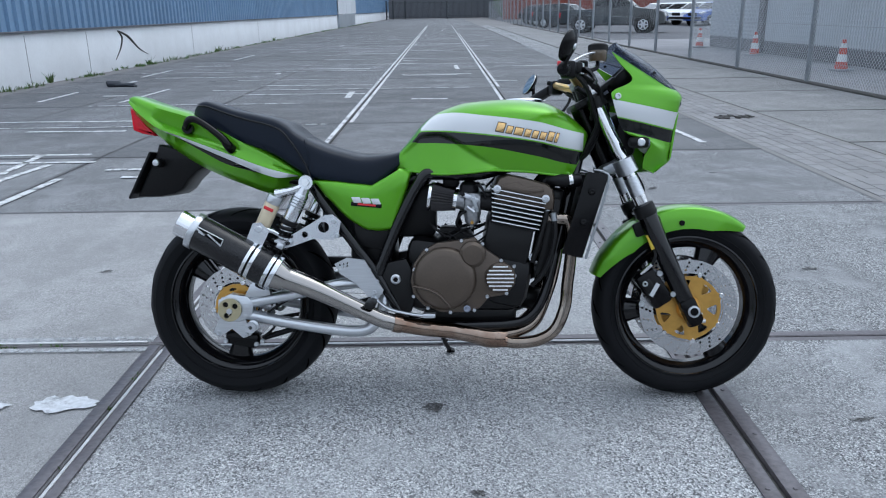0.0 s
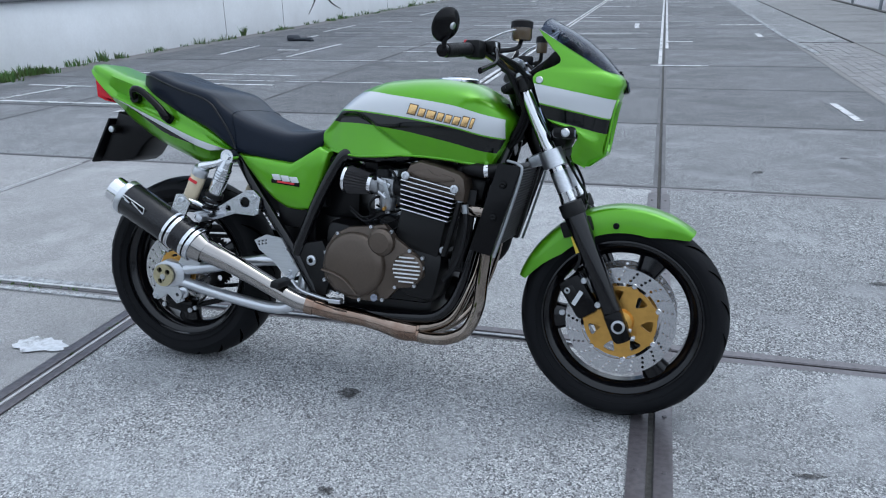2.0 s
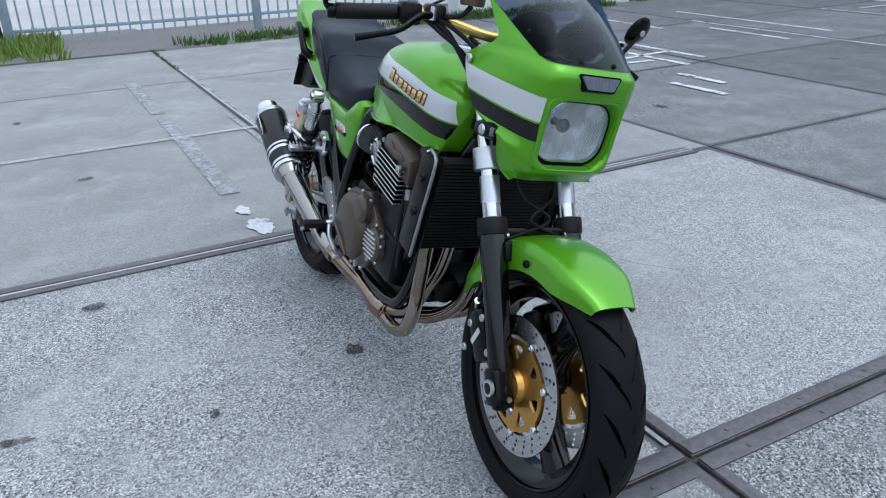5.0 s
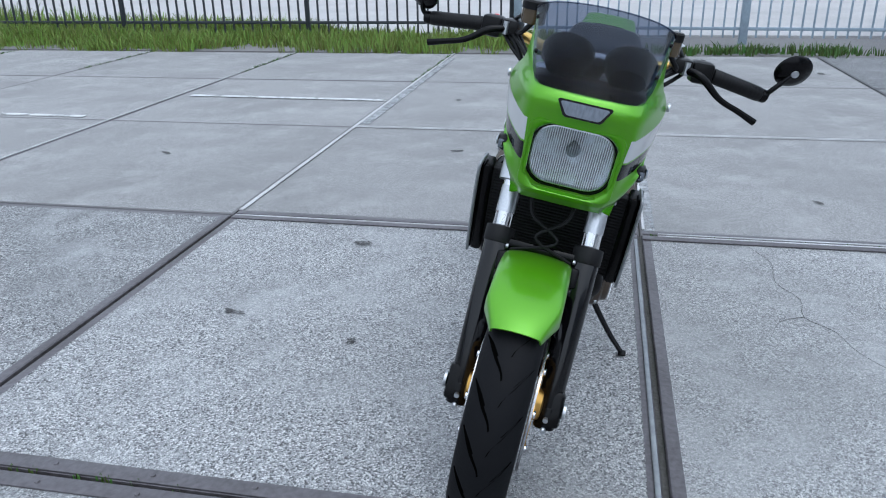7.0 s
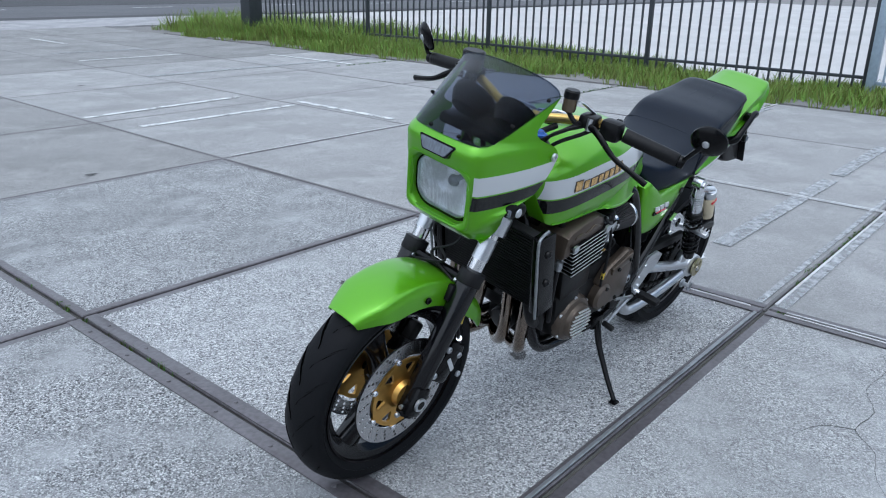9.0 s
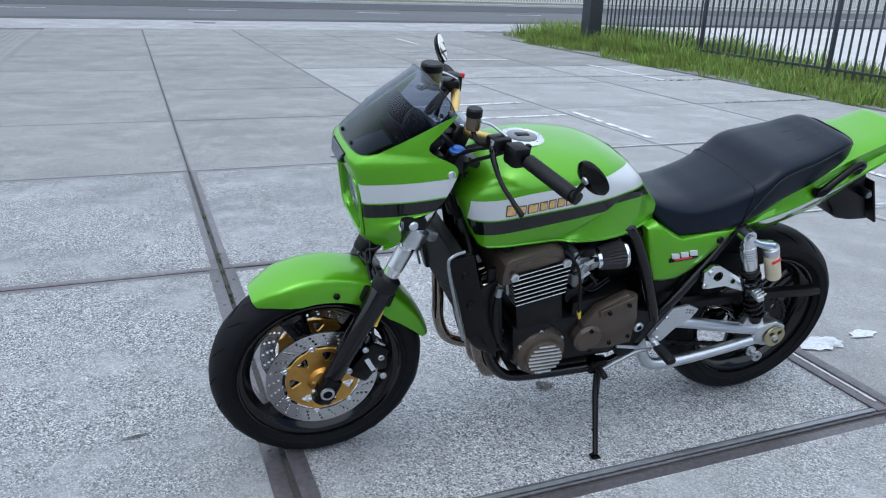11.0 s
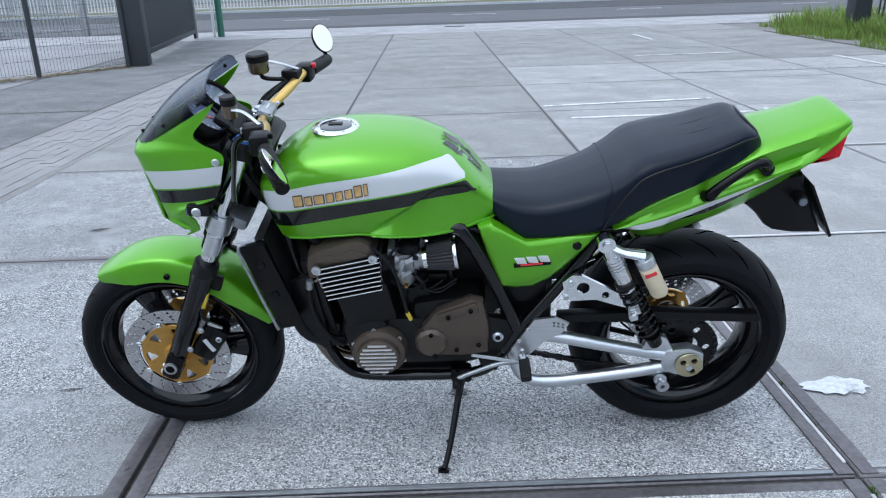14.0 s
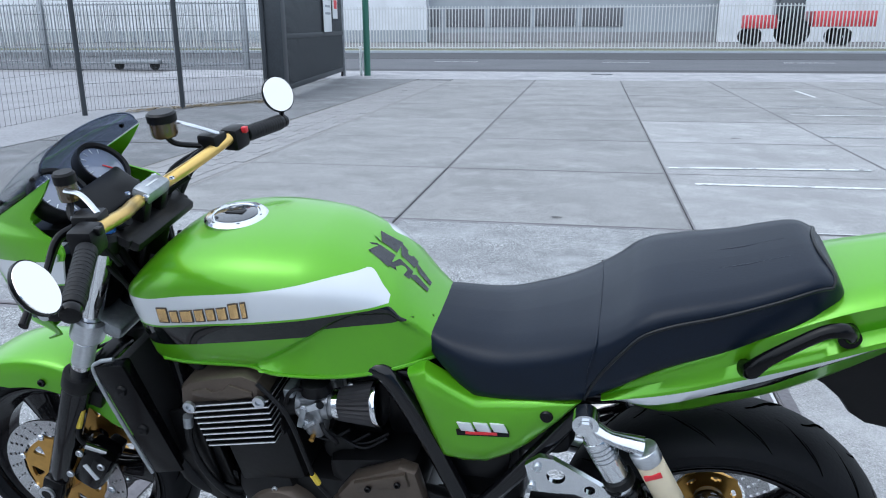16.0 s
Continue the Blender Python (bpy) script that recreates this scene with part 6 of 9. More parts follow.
both(emblem)
cap_z = tank_top(0.935) + 0.001
cap = part("filler_cap", lathe([(0, 0.004), (0.044, 0.004), (0.046, 0.0065), (0.057, 0.005), (0.061, 0.001), (0.061, -0.012), (0, -0.012)], (0.935, 0, cap_z), "z", 48, closed=False), POLISHED, tank, "flush alloy filler cap with a dark blue-grey lid")
part("cap_lid", lathe([(0, 0.0095), (0.034, 0.0085), (0.041, 0.0065), (0.042, 0.003), (0, 0.003)], (0.935, 0, cap_z), "z", 40, closed=False), PAD, cap)
part("cap_flap", box((0.036, 0.020, 0.003), (0.935, 0, cap_z + 0.0098), 0.0012), BLACK, cap)
for k in range(6):
    a = k * math.pi / 3
    part("cap_bolt", rod((0.935 + 0.049 * math.cos(a), 0.049 * math.sin(a), cap_z + 0.002), (0.935 + 0.049 * math.cos(a), 0.049 * math.sin(a), cap_z + 0.006), 0.004, segs=8), BLACK, cap)


def tank_z(x, a):
    """Height of the tank's skin at a half width a."""
    lo, hi = tank_mid(x), tank_top(x)
    for _ in range(30):
        mid = (lo + hi) / 2
        lo, hi = (mid, hi) if tank_y(x, mid) > a else (lo, mid)
    return lo


for x0, x1, w0, w1 in ((0.562, 0.584, 0.018, 0.028), (0.590, 0.614, 0.034, 0.046), (0.622, 0.650, 0.050, 0.040), (0.574, 0.655, 0.012, 0.016)):
    for s in (-1, 1):
        pad = bmesh.new()
        q = [pad.verts.new((x, s * a, tank_z(x, a) + 0.002)) for x, a in ((x0, 0.006), (x0, w0), (x1 + 0.012, w1), (x1, 0.006))]
        pad.faces.new(q if s > 0 else q[::-1])
        bmesh.ops.solidify(pad, geom=pad.faces[:], thickness=0.0015)
        part("tank_pad", pad, PAD, tank, "dark glossy tank pad piece")

# ---------------------------------------------------------------- seat
seat_top = curve_at((-0.135, -0.122, -0.105, -0.08, -0.037, 0.02, 0.10, 0.155, 0.187, 0.212, 0.24, 0.28, 0.345, 0.43, 0.50, 0.545), (0.905, 0.940, 0.964, 0.973, 0.962, 0.944, 0.927, 0.914, 0.898, 0.876, 0.858, 0.839, 0.817, 0.799, 0.803, 0.810))
seat_low = curve_at((-0.135, -0.07, 0.045, 0.15, 0.22, 0.265, 0.36, 0.456, 0.50, 0.545), (0.892, 0.885, 0.838, 0.798, 0.754, 0.727, 0.709, 0.697, 0.728, 0.768))
seat_wide = curve_at((-0.135, -0.115, -0.07, 0.0, 0.11, 0.2, 0.28, 0.38, 0.46, 0.52, 0.545), (0.06, 0.095, 0.120, 0.134, 0.150, 0.158, 0.152, 0.144, 0.132, 0.112, 0.096))


def seat_y(x, f):
    """Half width at a share f of the height: steep sides, a broad crowned top."""
    pill = 1 / (1 + math.exp((x - 0.26) * 40))
    W = seat_wide(x)
    if f < 0.55:
        return W * (0.985 + 0.015 * math.sin(f / 0.55 * math.pi / 2)) * (1.0 if x < 0.26 else 1.02 - 0.02 * f)
    u = (f - 0.55) / 0.45
    n = 8.0 * pill + 3.4 * (1 - pill)
    return W * max(1 - u ** n, 0) ** (1 / 3.2)


rings, fs = [], (0, 0.06, 0.2, 0.4, 0.55, 0.66, 0.76, 0.84, 0.9, 0.95, 0.985, 1)
for x in np.linspace(-0.135, 0.545, 70):
    lo, hi = seat_low(x), seat_top(x)
    rings.append([(x, -seat_y(x, f) * (0.96 if f == 0 else 1), lo + (hi - lo) * f) for f in fs] + [(x, seat_y(x, f) * (0.96 if f == 0 else 1), lo + (hi - lo) * f) for f in fs[::-1]])
seat = part("seat", loft(rings), VINYL, bike, "stepped black vinyl dual seat with piping", 60)


def seat_point(x, f, s):
    lo, hi = seat_low(x), seat_top(x)
    return Vector((x, s * (seat_y(x, f) + 0.001), lo + (hi - lo) * f))


for s in (-1, 1):
    part("seat_piping", tube([seat_point(x, f, s) for x, f in ((-0.098, 0.80), (-0.07, 0.76), (-0.02, 0.74), (0.06, 0.74), (0.13, 0.74), (0.175, 0.72), (0.205, 0.62), (0.23, 0.46), (0.25, 0.26), (0.262, 0.05))], 0.0030, 8, 5), PIPING, seat, "black piping along the seat edge")
    for y in (0.032, 0.058):
        part("seat_pleat", tube([(x, s * y, seat_top(x) - 0.0036 - 0.05 * y) for x in (-0.085, -0.05, 0.0, 0.05, 0.09, 0.115)], [0.003, 0.0046, 0.005, 0.0048, 0.004, 0.002], 8, 4), VINYL, seat, "soft pleat pressed into the seat")
part("seat_piping", tube([seat_point(-0.098, 0.80, -1), seat_point(-0.104, 0.9, -1) + Vector((0, 0.012, 0.004)), Vector((-0.094, -0.045, seat_top(-0.094) + 0.001)), Vector((-0.090, 0, seat_top(-0.090) + 0.001)), Vector((-0.094, 0.045, seat_top(-0.094) + 0.001)), seat_point(-0.104, 0.9, 1) + Vector((0, -0.012, 0.004)), seat_point(-0.098, 0.80, 1)], 0.0030, 8, 5), PIPING, seat)
part("seat_seam", tube([seat_point(0.262, 0.1, -1), seat_point(0.258, 0.5, -1), seat_point(0.25, 0.8, -1), seat_point(0.246, 0.95, -1), Vector((0.244, 0, seat_top(0.244) - 0.0006)), seat_point(0.246, 0.95, 1), seat_point(0.25, 0.8, 1), seat_point(0.258, 0.5, 1), seat_point(0.262, 0.1, 1)], 0.0014, 6, 5), VINYL, seat, "fine seam across the seat")


# ---------------------------------------------------------------- tail
tail_top = curve_at((-0.330, -0.318, -0.29, -0.24, -0.12, 0.0, 0.1, 0.18, 0.235), (0.984, 0.988, 0.979, 0.962, 0.927, 0.872, 0.824, 0.777, 0.735))
tail_low = curve_at((-0.330, -0.316, -0.287, -0.245, -0.19, -0.073, 0.026, 0.134, 0.18, 0.235), (0.950, 0.925, 0.892, 0.857, 0.813, 0.744, 0.704, 0.672, 0.688, 0.722))
tail_ridge = curve_at((-0.330, -0.285, -0.229, -0.158, 0.002, 0.143, 0.235), (0.968, 0.925, 0.885, 0.860, 0.802, 0.752, 0.731))
tail_wide = curve_at((-0.330, -0.315, -0.28, -0.2, -0.1, 0.0, 0.1, 0.235), (0.096, 0.106, 0.114, 0.126, 0.138, 0.146, 0.150, 0.150))
rings, txs = [], [-0.330, -0.326, -0.320] + list(np.linspace(-0.31, 0.235, 44))
for x in txs:
    zt, zb, zr, W = tail_top(x), tail_low(x), tail_ridge(x), tail_wide(x)
    zr = min(max(zr, zb + 0.004), zt - 0.004)
    tw = max(0.0, min(1, (x + 0.215) / 0.32)) ** 0.8 * max(0.0, min(1, (0.225 - x) / 0.07))
    tk = max(0.0, min(1, (x + 0.17) / 0.14)) * max(0.0, min(1, (0.105 - x) / 0.10))
    wl = max(zr - 0.003 - 0.021 * tw, zb + 0.002)
    kl = max(wl - 0.001 - 0.017 * tk, zb + 0.001)
    rec = max(0.0, min(1, (x + 0.27) / 0.05)) * max(0.0, min(1, (0.06 - x) / 0.16))
    side = [(0.45, zb), (0.62, zb + 0.004 * (kl - zb > 0.01)), (0.80, zb + (kl - zb) * 0.5), (0.90, kl), (0.955, wl), (1.0, zr - 0.001), (0.985, zr + (zt - zr) * 0.10), (0.91 - 0.09 * rec, zr + (zt - zr) * (0.35 - 0.10 * rec)), (0.92 - 0.05 * rec, zr + (zt - zr) * (0.6 + 0.02 * rec)), (0.89, zr + (zt - zr) * 0.85), (0.80, zr + (zt - zr) * 0.97), (0.5, zt + 0.003), (0.0, zt + 0.004)]
    rings.append([(x, -W * f, z) for f, z in side] + [(x, W * f, z) for f, z in side[::-1]])


def tail_paint(i, k):
    k = k if k < 13 else 24 - k
    if k == 4 and -0.215 < txs[i] < 0.222:
        return 1
    if k == 2 + 1 and -0.165 < txs[i] < 0.10:
        return 2
    return 0


tail = part("tail_cowl", loft(rings, mats=tail_paint), [GREEN, PAINT_WHITE, PAINT_BLACK], bike, "lime green tail cowl with white and black flashes", 50)
light = plate([(-0.338, 0.952), (-0.315, 0.940), (-0.285, 0.896), (-0.255, 0.868), (-0.262, 0.862), (-0.30, 0.868), (-0.330, 0.880)], -0.076, 0.076, 0.010)
part("tail_light", light, TAIL_RED, tail, "red ribbed tail light")


def grab(s):
    rail = part("grab_rail", tube([(-0.128, s * 0.120, 0.880), (-0.127, s * 0.142, 0.892), (-0.112, s * 0.157, 0.908), (-0.085, s * 0.160, 0.905), (-0.045, s * 0.164, 0.880), (-0.008, s * 0.165, 0.850), (0.008, s * 0.160, 0.828), (0.014, s * 0.140, 0.815)], [0.013, 0.013, 0.012, 0.011, 0.011, 0.012, 0.015, 0.016], 14, flat=0.85), BLACK, bike, "black grab rail")
    part("grab_foot", lathe([(0.0, -0.01), (0.017, -0.01), (0.017, 0.012), (0, 0.012)], (-0.128, s * 0.126, 0.882), segs=16, closed=False), BLACK, rail)


both(grab)
# rear mudguard with plate
mud = part("rear_mudguard", plate([(-0.25, 0.835), (-0.06, 0.79), (-0.095, 0.762), (-0.125, 0.745), (-0.155, 0.718), (-0.175, 0.69), (-0.20, 0.673), (-0.25, 0.664), (-0.33, 0.662), (-0.262, 0.80)], -0.072, 0.072, 0.012), BLACK_PLASTIC, bike, "black plastic rear mudguard")
part("number_plate", box((0.008, 0.178, 0.168), (-0.308, 0, 0.735), 0.002, (0, 27, 0)), BLACK_PLASTIC, mud, "number plate seen from its dark back")
part("plate_lamp", rod((-0.255, -0.03, 0.785), (-0.255, 0.03, 0.785), 0.018, segs=16, bevel=0.004), BLACK_PLASTIC, mud)
for s in (-1, 1):
    blinker = part("rear_indicator", rod((-0.245, s * 0.066, 0.775), (-0.245, s * 0.108, 0.775), 0.015, segs=18, bevel=0.005), BLACK_PLASTIC, mud, "small black rear indicator")
    part("indicator_lens", rod((-0.245, s * 0.1065, 0.775), (-0.245, s * 0.112, 0.775), 0.0105, segs=18, bevel=0.002), ALLOY if s < 0 else POS_GLASS, blinker)

# ---------------------------------------------------------------- side covers


def side_cover(s):
    outline = [(0.262, 0.722), (0.33, 0.717), (0.455, 0.702), (0.50, 0.728), (0.545, 0.755), (0.578, 0.742), (0.567, 0.70), (0.545, 0.63), (0.525, 0.562), (0.48, 0.556), (0.435, 0.56), (0.39, 0.585), (0.355, 0.615), (0.30, 0.675)]
    rings = []
    for grow, y in ((1.0, 0.112), (1.0, 0.128), (0.985, 0.139), (0.95, 0.147), (0.85, 0.153), (0.55, 0.157), (0.15, 0.158)):
        cx, cz = 0.43, 0.655
        rings.append([(cx + (x - cx) * grow, s * (y - 0.014 * max(0, (z - 0.70)) / 0.05 * 0), cz + (z - cz) * grow) for x, z in outline])
    cover = part("side_cover", loft(rings), GREEN, bike, "lime green side cover", 50)
    for k in range(3):
        bm = box((0.026, 0.004, 0.018), (0, 0, 0), 0.001)
        bmesh.ops.transform(bm, matrix=Matrix.Translation((0.408 + 0.030 * k, s * 0.1597, 0.656 - 0.0026 * k)) @ Matrix(((1, 0, -s * -0.45, 0), (0, 1, 0, 0), (0, 0, 1, 0), (0, 0, 0, 1))), verts=bm.verts[:])
        part("badge_block", bm, PAINT_WHITE, cover, "silver slanted badge block")
    part("badge_bar", box((0.096, 0.004, 0.013), (0.438, s * 0.1593, 0.6405), 0.001, (0, 5, 0)), BLACK, cover)
    part("badge_block", box((0.058, 0.0035, 0.006), (0.440, s * 0.1607, 0.6405), 0.001, (0, 5, 0)), RED, cover)
    if s > 0:
        part("cover_lock", lathe([(0, 0.004), (0.010, 0.004), (0.012, 0.0), (0, 0.0)], (0.325, 0.157, 0.690), segs=18, closed=False), BLACK, cover)
    part("cover_under", plate([(0.39, 0.585), (0.435, 0.56), (0.525, 0.562), (0.505, 0.50), (0.40, 0.50)], s * 0.10, s * 0.125, 0.004), BLACK_PLASTIC, bike)


both(side_cover)

# ---------------------------------------------------------------- frame and swingarm


def frame_side(s):
    part("frame_tube", tube([(1.10, s * 0.03, 0.885), (1.0, s * 0.08, 0.80), (0.80, s * 0.11, 0.735), (0.66, s * 0.125, 0.735), (0.612, s * 0.132, 0.722), (0.545, s * 0.140, 0.60), (0.49, s * 0.143, 0.47), (0.47, s * 0.142, 0.42)], 0.0185, 16, flat=1.0), BLACK_GLOSS, bike, "black steel frame tube")
    part("frame_tube", tube([(0.262, s * 0.122, 0.70), (0.31, s * 0.132, 0.63), (0.40, s * 0.142, 0.51), (0.46, s * 0.143, 0.43), (0.51, s * 0.14, 0.345), (0.545, s * 0.135, 0.29), (0.60, s * 0.132, 0.262), (0.70, s * 0.13, 0.255), (0.88, s * 0.13, 0.258), (0.955, s * 0.13, 0.285), (1.0, s * 0.125, 0.36), (1.035, s * 0.115, 0.50), (1.08, s * 0.085, 0.68), (1.115, s * 0.045, 0.80)], 0.016, 16), BLACK_GLOSS, bike)
    part("seat_rail", tube([(0.62, s * 0.11, 0.725), (0.45, s * 0.11, 0.70), (0.26, s * 0.115, 0.71), (0.05, s * 0.10, 0.745), (-0.1, s * 0.085, 0.79)], 0.014, 12), BLACK, bike)
    part("pivot_plate", plate([(0.47, 0.45), (0.56, 0.47), (0.60, 0.39), (0.575, 0.30), (0.53, 0.28), (0.49, 0.35)], s * 0.12, s * 0.15, 0.006), BLACK_SATIN, bike)
    part("pivot_cap", lathe([(0, 0), (0.016, 0), (0.016, s * 0.006), (0.012, s * 0.009), (0.008, s * 0.009), (0.007, s * 0.003), (0, s * 0.003)], (0.527, s * 0.152, 0.405), segs=24, closed=False), ALLOY, bike, "bright swingarm pivot nut")
    # black plug stands for the shade inside the pivot nut
    part("pivot_bore", lathe([(0, 0), (0.0075, 0), (0.0075, s * 0.0095), (0, s * 0.0095)], (0.527, s * 0.152, 0.405), segs=6, closed=False), BLACK, bike)
    # swingarm: upper and lower tubes meeting at the axle block
    arm = part("swingarm_tube", tube([(0.51, s * 0.105, 0.405), (0.42, s * 0.125, 0.393), (0.33, s * 0.138, 0.383), (0.18, s * 0.146, 0.352), (0.04, s * 0.150, 0.325)], 0.0185, 18), ALLOY, bike, "brushed alloy swingarm tube")
    part("swingarm_brace", tube([(0.495, s * 0.115, 0.375), (0.478, s * 0.130, 0.30), (0.445, s * 0.138, 0.248), (0.39, s * 0.142, 0.236), (0.30, s * 0.145, 0.245), (0.16, s * 0.148, 0.268), (0.04, s * 0.150, 0.293)], 0.0185, 18), ALLOY, arm, "brushed alloy lower brace")
    part("axle_block", plate([(-0.045, 0.285), (-0.04, 0.34), (0.0, 0.36), (0.055, 0.352), (0.075, 0.332), (0.07, 0.285), (0.03, 0.27), (-0.02, 0.268)], s * 0.130, s * 0.168, 0.006), ALLOY, arm, "machined axle block")
    adj = part("axle_adjuster", cutout(circle(0.0, 0.31, 0.037, 32), [circle(0.021 * math.cos(a), 0.31 + 0.021 * math.sin(a), 0.009, 10) for a in (0.6, 2.2, 4.2)] + [circle(0.0, 0.296, 0.006, 10)], s * 0.172, s * 0.180), BRASS, arm, "pale gold eccentric adjuster", 20)
    # black disc behind the cutouts draws the dark of their depth
    part("adjuster_back", lathe([(0, s * 0.1685), (0.034, s * 0.1685), (0.034, s * 0.1705), (0, s * 0.1705)], (0.0, 0.0, 0.31), segs=28, closed=False), BLACK, adj)
    part("axle_nut", rod((0.0, s * 0.165, 0.306), (0.0, s * 0.184, 0.306), 0.010, segs=6), ALLOY, adj)
    part("shock_lug", plate([(0.04, 0.345), (0.13, 0.350), (0.12, 0.385), (0.095, 0.402), (0.065, 0.392)], s * 0.135, s * 0.160, 0.004), ALLOY, arm)
    part("bobbin", lathe([(0.006, 0), (0.018, 0), (0.018, s * 0.006), (0.009, s * 0.010), (0.009, s * 0.024), (0.018, s * 0.028), (0.018, s * 0.036), (0.006, s * 0.036)], (0.072, s * 0.168, 0.258), segs=18), ALLOY, arm, "bright paddock stand bobbin")
    # shock absorber with piggyback reservoir
    a, b = Vector((0.257, s * 0.182, 0.712)), Vector((0.092, s * 0.168, 0.372))
    d = (b - a).normalized()
    at = lambda t: a + (b - a) * t  # noqa: E731
    shock = part("shock_body", rod(at(0.10), at(0.44), 0.0235, segs=24, bevel=0.004), POLISHED, bike, "polished shock absorber body")
    for f in (0.135, 0.16, 0.185, 0.21):
        part("shock_groove", rod(at(f), at(f + 0.008), 0.0238, segs=24), ALLOY_DULL, shock)
    part("shock_eye", lathe([(0.007, -0.016), (0.022, -0.016), (0.022, 0.016), (0.007, 0.016)], tuple(a), segs=24), POLISHED, shock)
    part("shock_bolt", lathe([(0, 0), (0.012, 0), (0.012, s * 0.007), (0, s * 0.007)], (a.x, a.y + s * 0.017, a.z), segs=6, closed=False), CHROME, shock)
    part("shock_neck", rod(at(0.03), at(0.12), 0.017, 0.022, 20), POLISHED, shock)
    part("shock_rod", rod(at(0.40), at(0.93), 0.012, segs=14), BLACK_SATIN, shock)
    part("shock_foot", rod(at(0.88), at(0.97), 0.022, 0.018, 20), BLACK_SATIN, shock)
    part("preload_ring", rod(at(0.34), at(0.385), 0.0285, segs=24, bevel=0.003), BLACK_SATIN, shock)
    side, other = Vector((0, 1, 0)), d.cross(Vector((0, 1, 0)))
    coil = []
    for n in range(8 * 14 + 1):
        t = n / (8 * 14)
        ang = 2 * math.pi * 8 * t
        coil.append(at(0.385 + 0.50 * t) + (side * math.cos(ang) + other * math.sin(ang)) * 0.0265)
    part("spring", tube(coil, 0.0048, 8, 1), BLACK, shock, "black coil spring")
    ra, rb = Vector((0.163, s * 0.190, 0.672)), Vector((0.108, s * 0.186, 0.560))
    res = part("shock_reservoir", rod(ra, ra + (rb - ra) * 0.22, 0.0245, segs=24, bevel=0.003), ALLOY, bike, "cream shock reservoir with alloy cap")
    part("reservoir_sleeve", rod(ra + (rb - ra) * 0.2, rb, 0.0235, segs=24, bevel=0.004), CREAM, res)
    part("reservoir_mark", box((0.03, 0.004, 0.010), tuple(ra + (rb - ra) * 0.36 + Vector((0, s * 0.0225, 0))), 0.001, (0, 26, 0)), RED, res, "small red marking bar")
    part("reservoir_bridge", tube([a + Vector((-0.012, 0, -0.012)), (0.215, s * 0.19, 0.688), ra + Vector((0.0, 0, 0.004))], [0.016, 0.014, 0.02], 12, flat=0.8), POLISHED, res)
    # pillion peg plate
    plate_out = [(0.352, 0.552), (0.36, 0.59), (0.335, 0.612), (0.31, 0.610), (0.25, 0.575), (0.19, 0.540), (0.165, 0.520), (0.175, 0.505), (0.205, 0.512), (0.27, 0.535), (0.335, 0.532)]
    part("pillion_bracket", cutout(plate_out, [circle(0.305, 0.572, 0.017, 16), circle(0.245, 0.549, 0.010, 14)], s * 0.163, s * 0.174), POLISHED, bike, "polished pillion peg bracket", 20)
    for x, z in ((0.338, 0.590), (0.348, 0.545)):
        bolt((x, s * 0.174, z), 0.008, s, bike)
    peg = part("pillion_peg", box((0.022, 0.075, 0.018), (0.178, s * 0.205, 0.520), 0.004, (0, 25, s * -8)), ALLOY, bike, "ribbed alloy pillion peg")
    for k in range(6):
        part("peg_tooth", box((0.024, 0.004, 0.007), (0.176, s * (0.176 + k * 0.012), 0.531), 0.001, (0, 25, 0)), ALLOY, peg)
    # rider peg plate
    part("rider_bracket", cutout([(0.335, 0.455), (0.375, 0.475), (0.43, 0.468), (0.462, 0.415), (0.49, 0.372), (0.475, 0.348), (0.44, 0.352), (0.40, 0.395), (0.352, 0.425)], [circle(0.352 + 0.012 * (k % 3), 0.442 + 0.010 * (k // 3) + 0.003 * (k % 3), 0.0035, 7) for k in range(6)], s * 0.160, s * 0.168), ALLOY, bike, "drilled alloy heel plate", 20)
    for x, z in ((0.445, 0.438), (0.46, 0.365), (0.47, 0.40)):
        bolt((x, s * 0.168, z), 0.007, s, bike)
    peg = part("rider_peg", box((0.03, 0.085, 0.022), (0.455, s * 0.215, 0.338), 0.006, (0, 10, 0)), RUBBER_DULL, bike, "black rubber rider peg")
    part("peg_joint", rod((0.46, s * 0.160, 0.345), (0.458, s * 0.182, 0.340), 0.012, segs=14), ALLOY, peg)


both(frame_side)
part("swingarm_cross", tube([(0.42, -0.12, 0.395), (0.40, 0.0, 0.40), (0.42, 0.12, 0.395)], 0.03, 14), ALLOY, bike, "alloy swingarm cross tube")
# rear caliper under the axle
rc = part("rear_caliper", box((0.11, 0.055, 0.05), (0.02, -0.105, 0.205), 0.014, (0, 10, 0)), BLACK, bike, "black rear brake caliper")
part("caliper_hanger", cutout([(-0.035, 0.29), (0.04, 0.29), (0.06, 0.225), (0.035, 0.215), (0.0, 0.245), (-0.04, 0.22), (-0.06, 0.235)], [circle(-0.015 + 0.014 * k, 0.272, 0.004, 8) for k in range(3)], -0.158, -0.148), ALLOY, rc, "drilled alloy caliper hanger", 20)
for x, z in ((-0.045, 0.232), (0.045, 0.226), (0.07, 0.19), (-0.03, 0.20), (0.09, 0.20)):
    bolt((x, -0.158 if z > 0.22 else -0.133, z), 0.008, -1, rc)
part("torque_arm", rod((0.085, -0.11, 0.205), (0.22, -0.11, 0.245), 0.009, segs=12), BLACK, bike, "black torque arm")
part("brake_line", tube([(0.09, -0.12, 0.21), (0.13, -0.13, 0.25), (0.10, -0.14, 0.285), (0.25, -0.13, 0.37), (0.40, -0.12, 0.40)], 0.004, 8), RUBBER_DULL, bike)

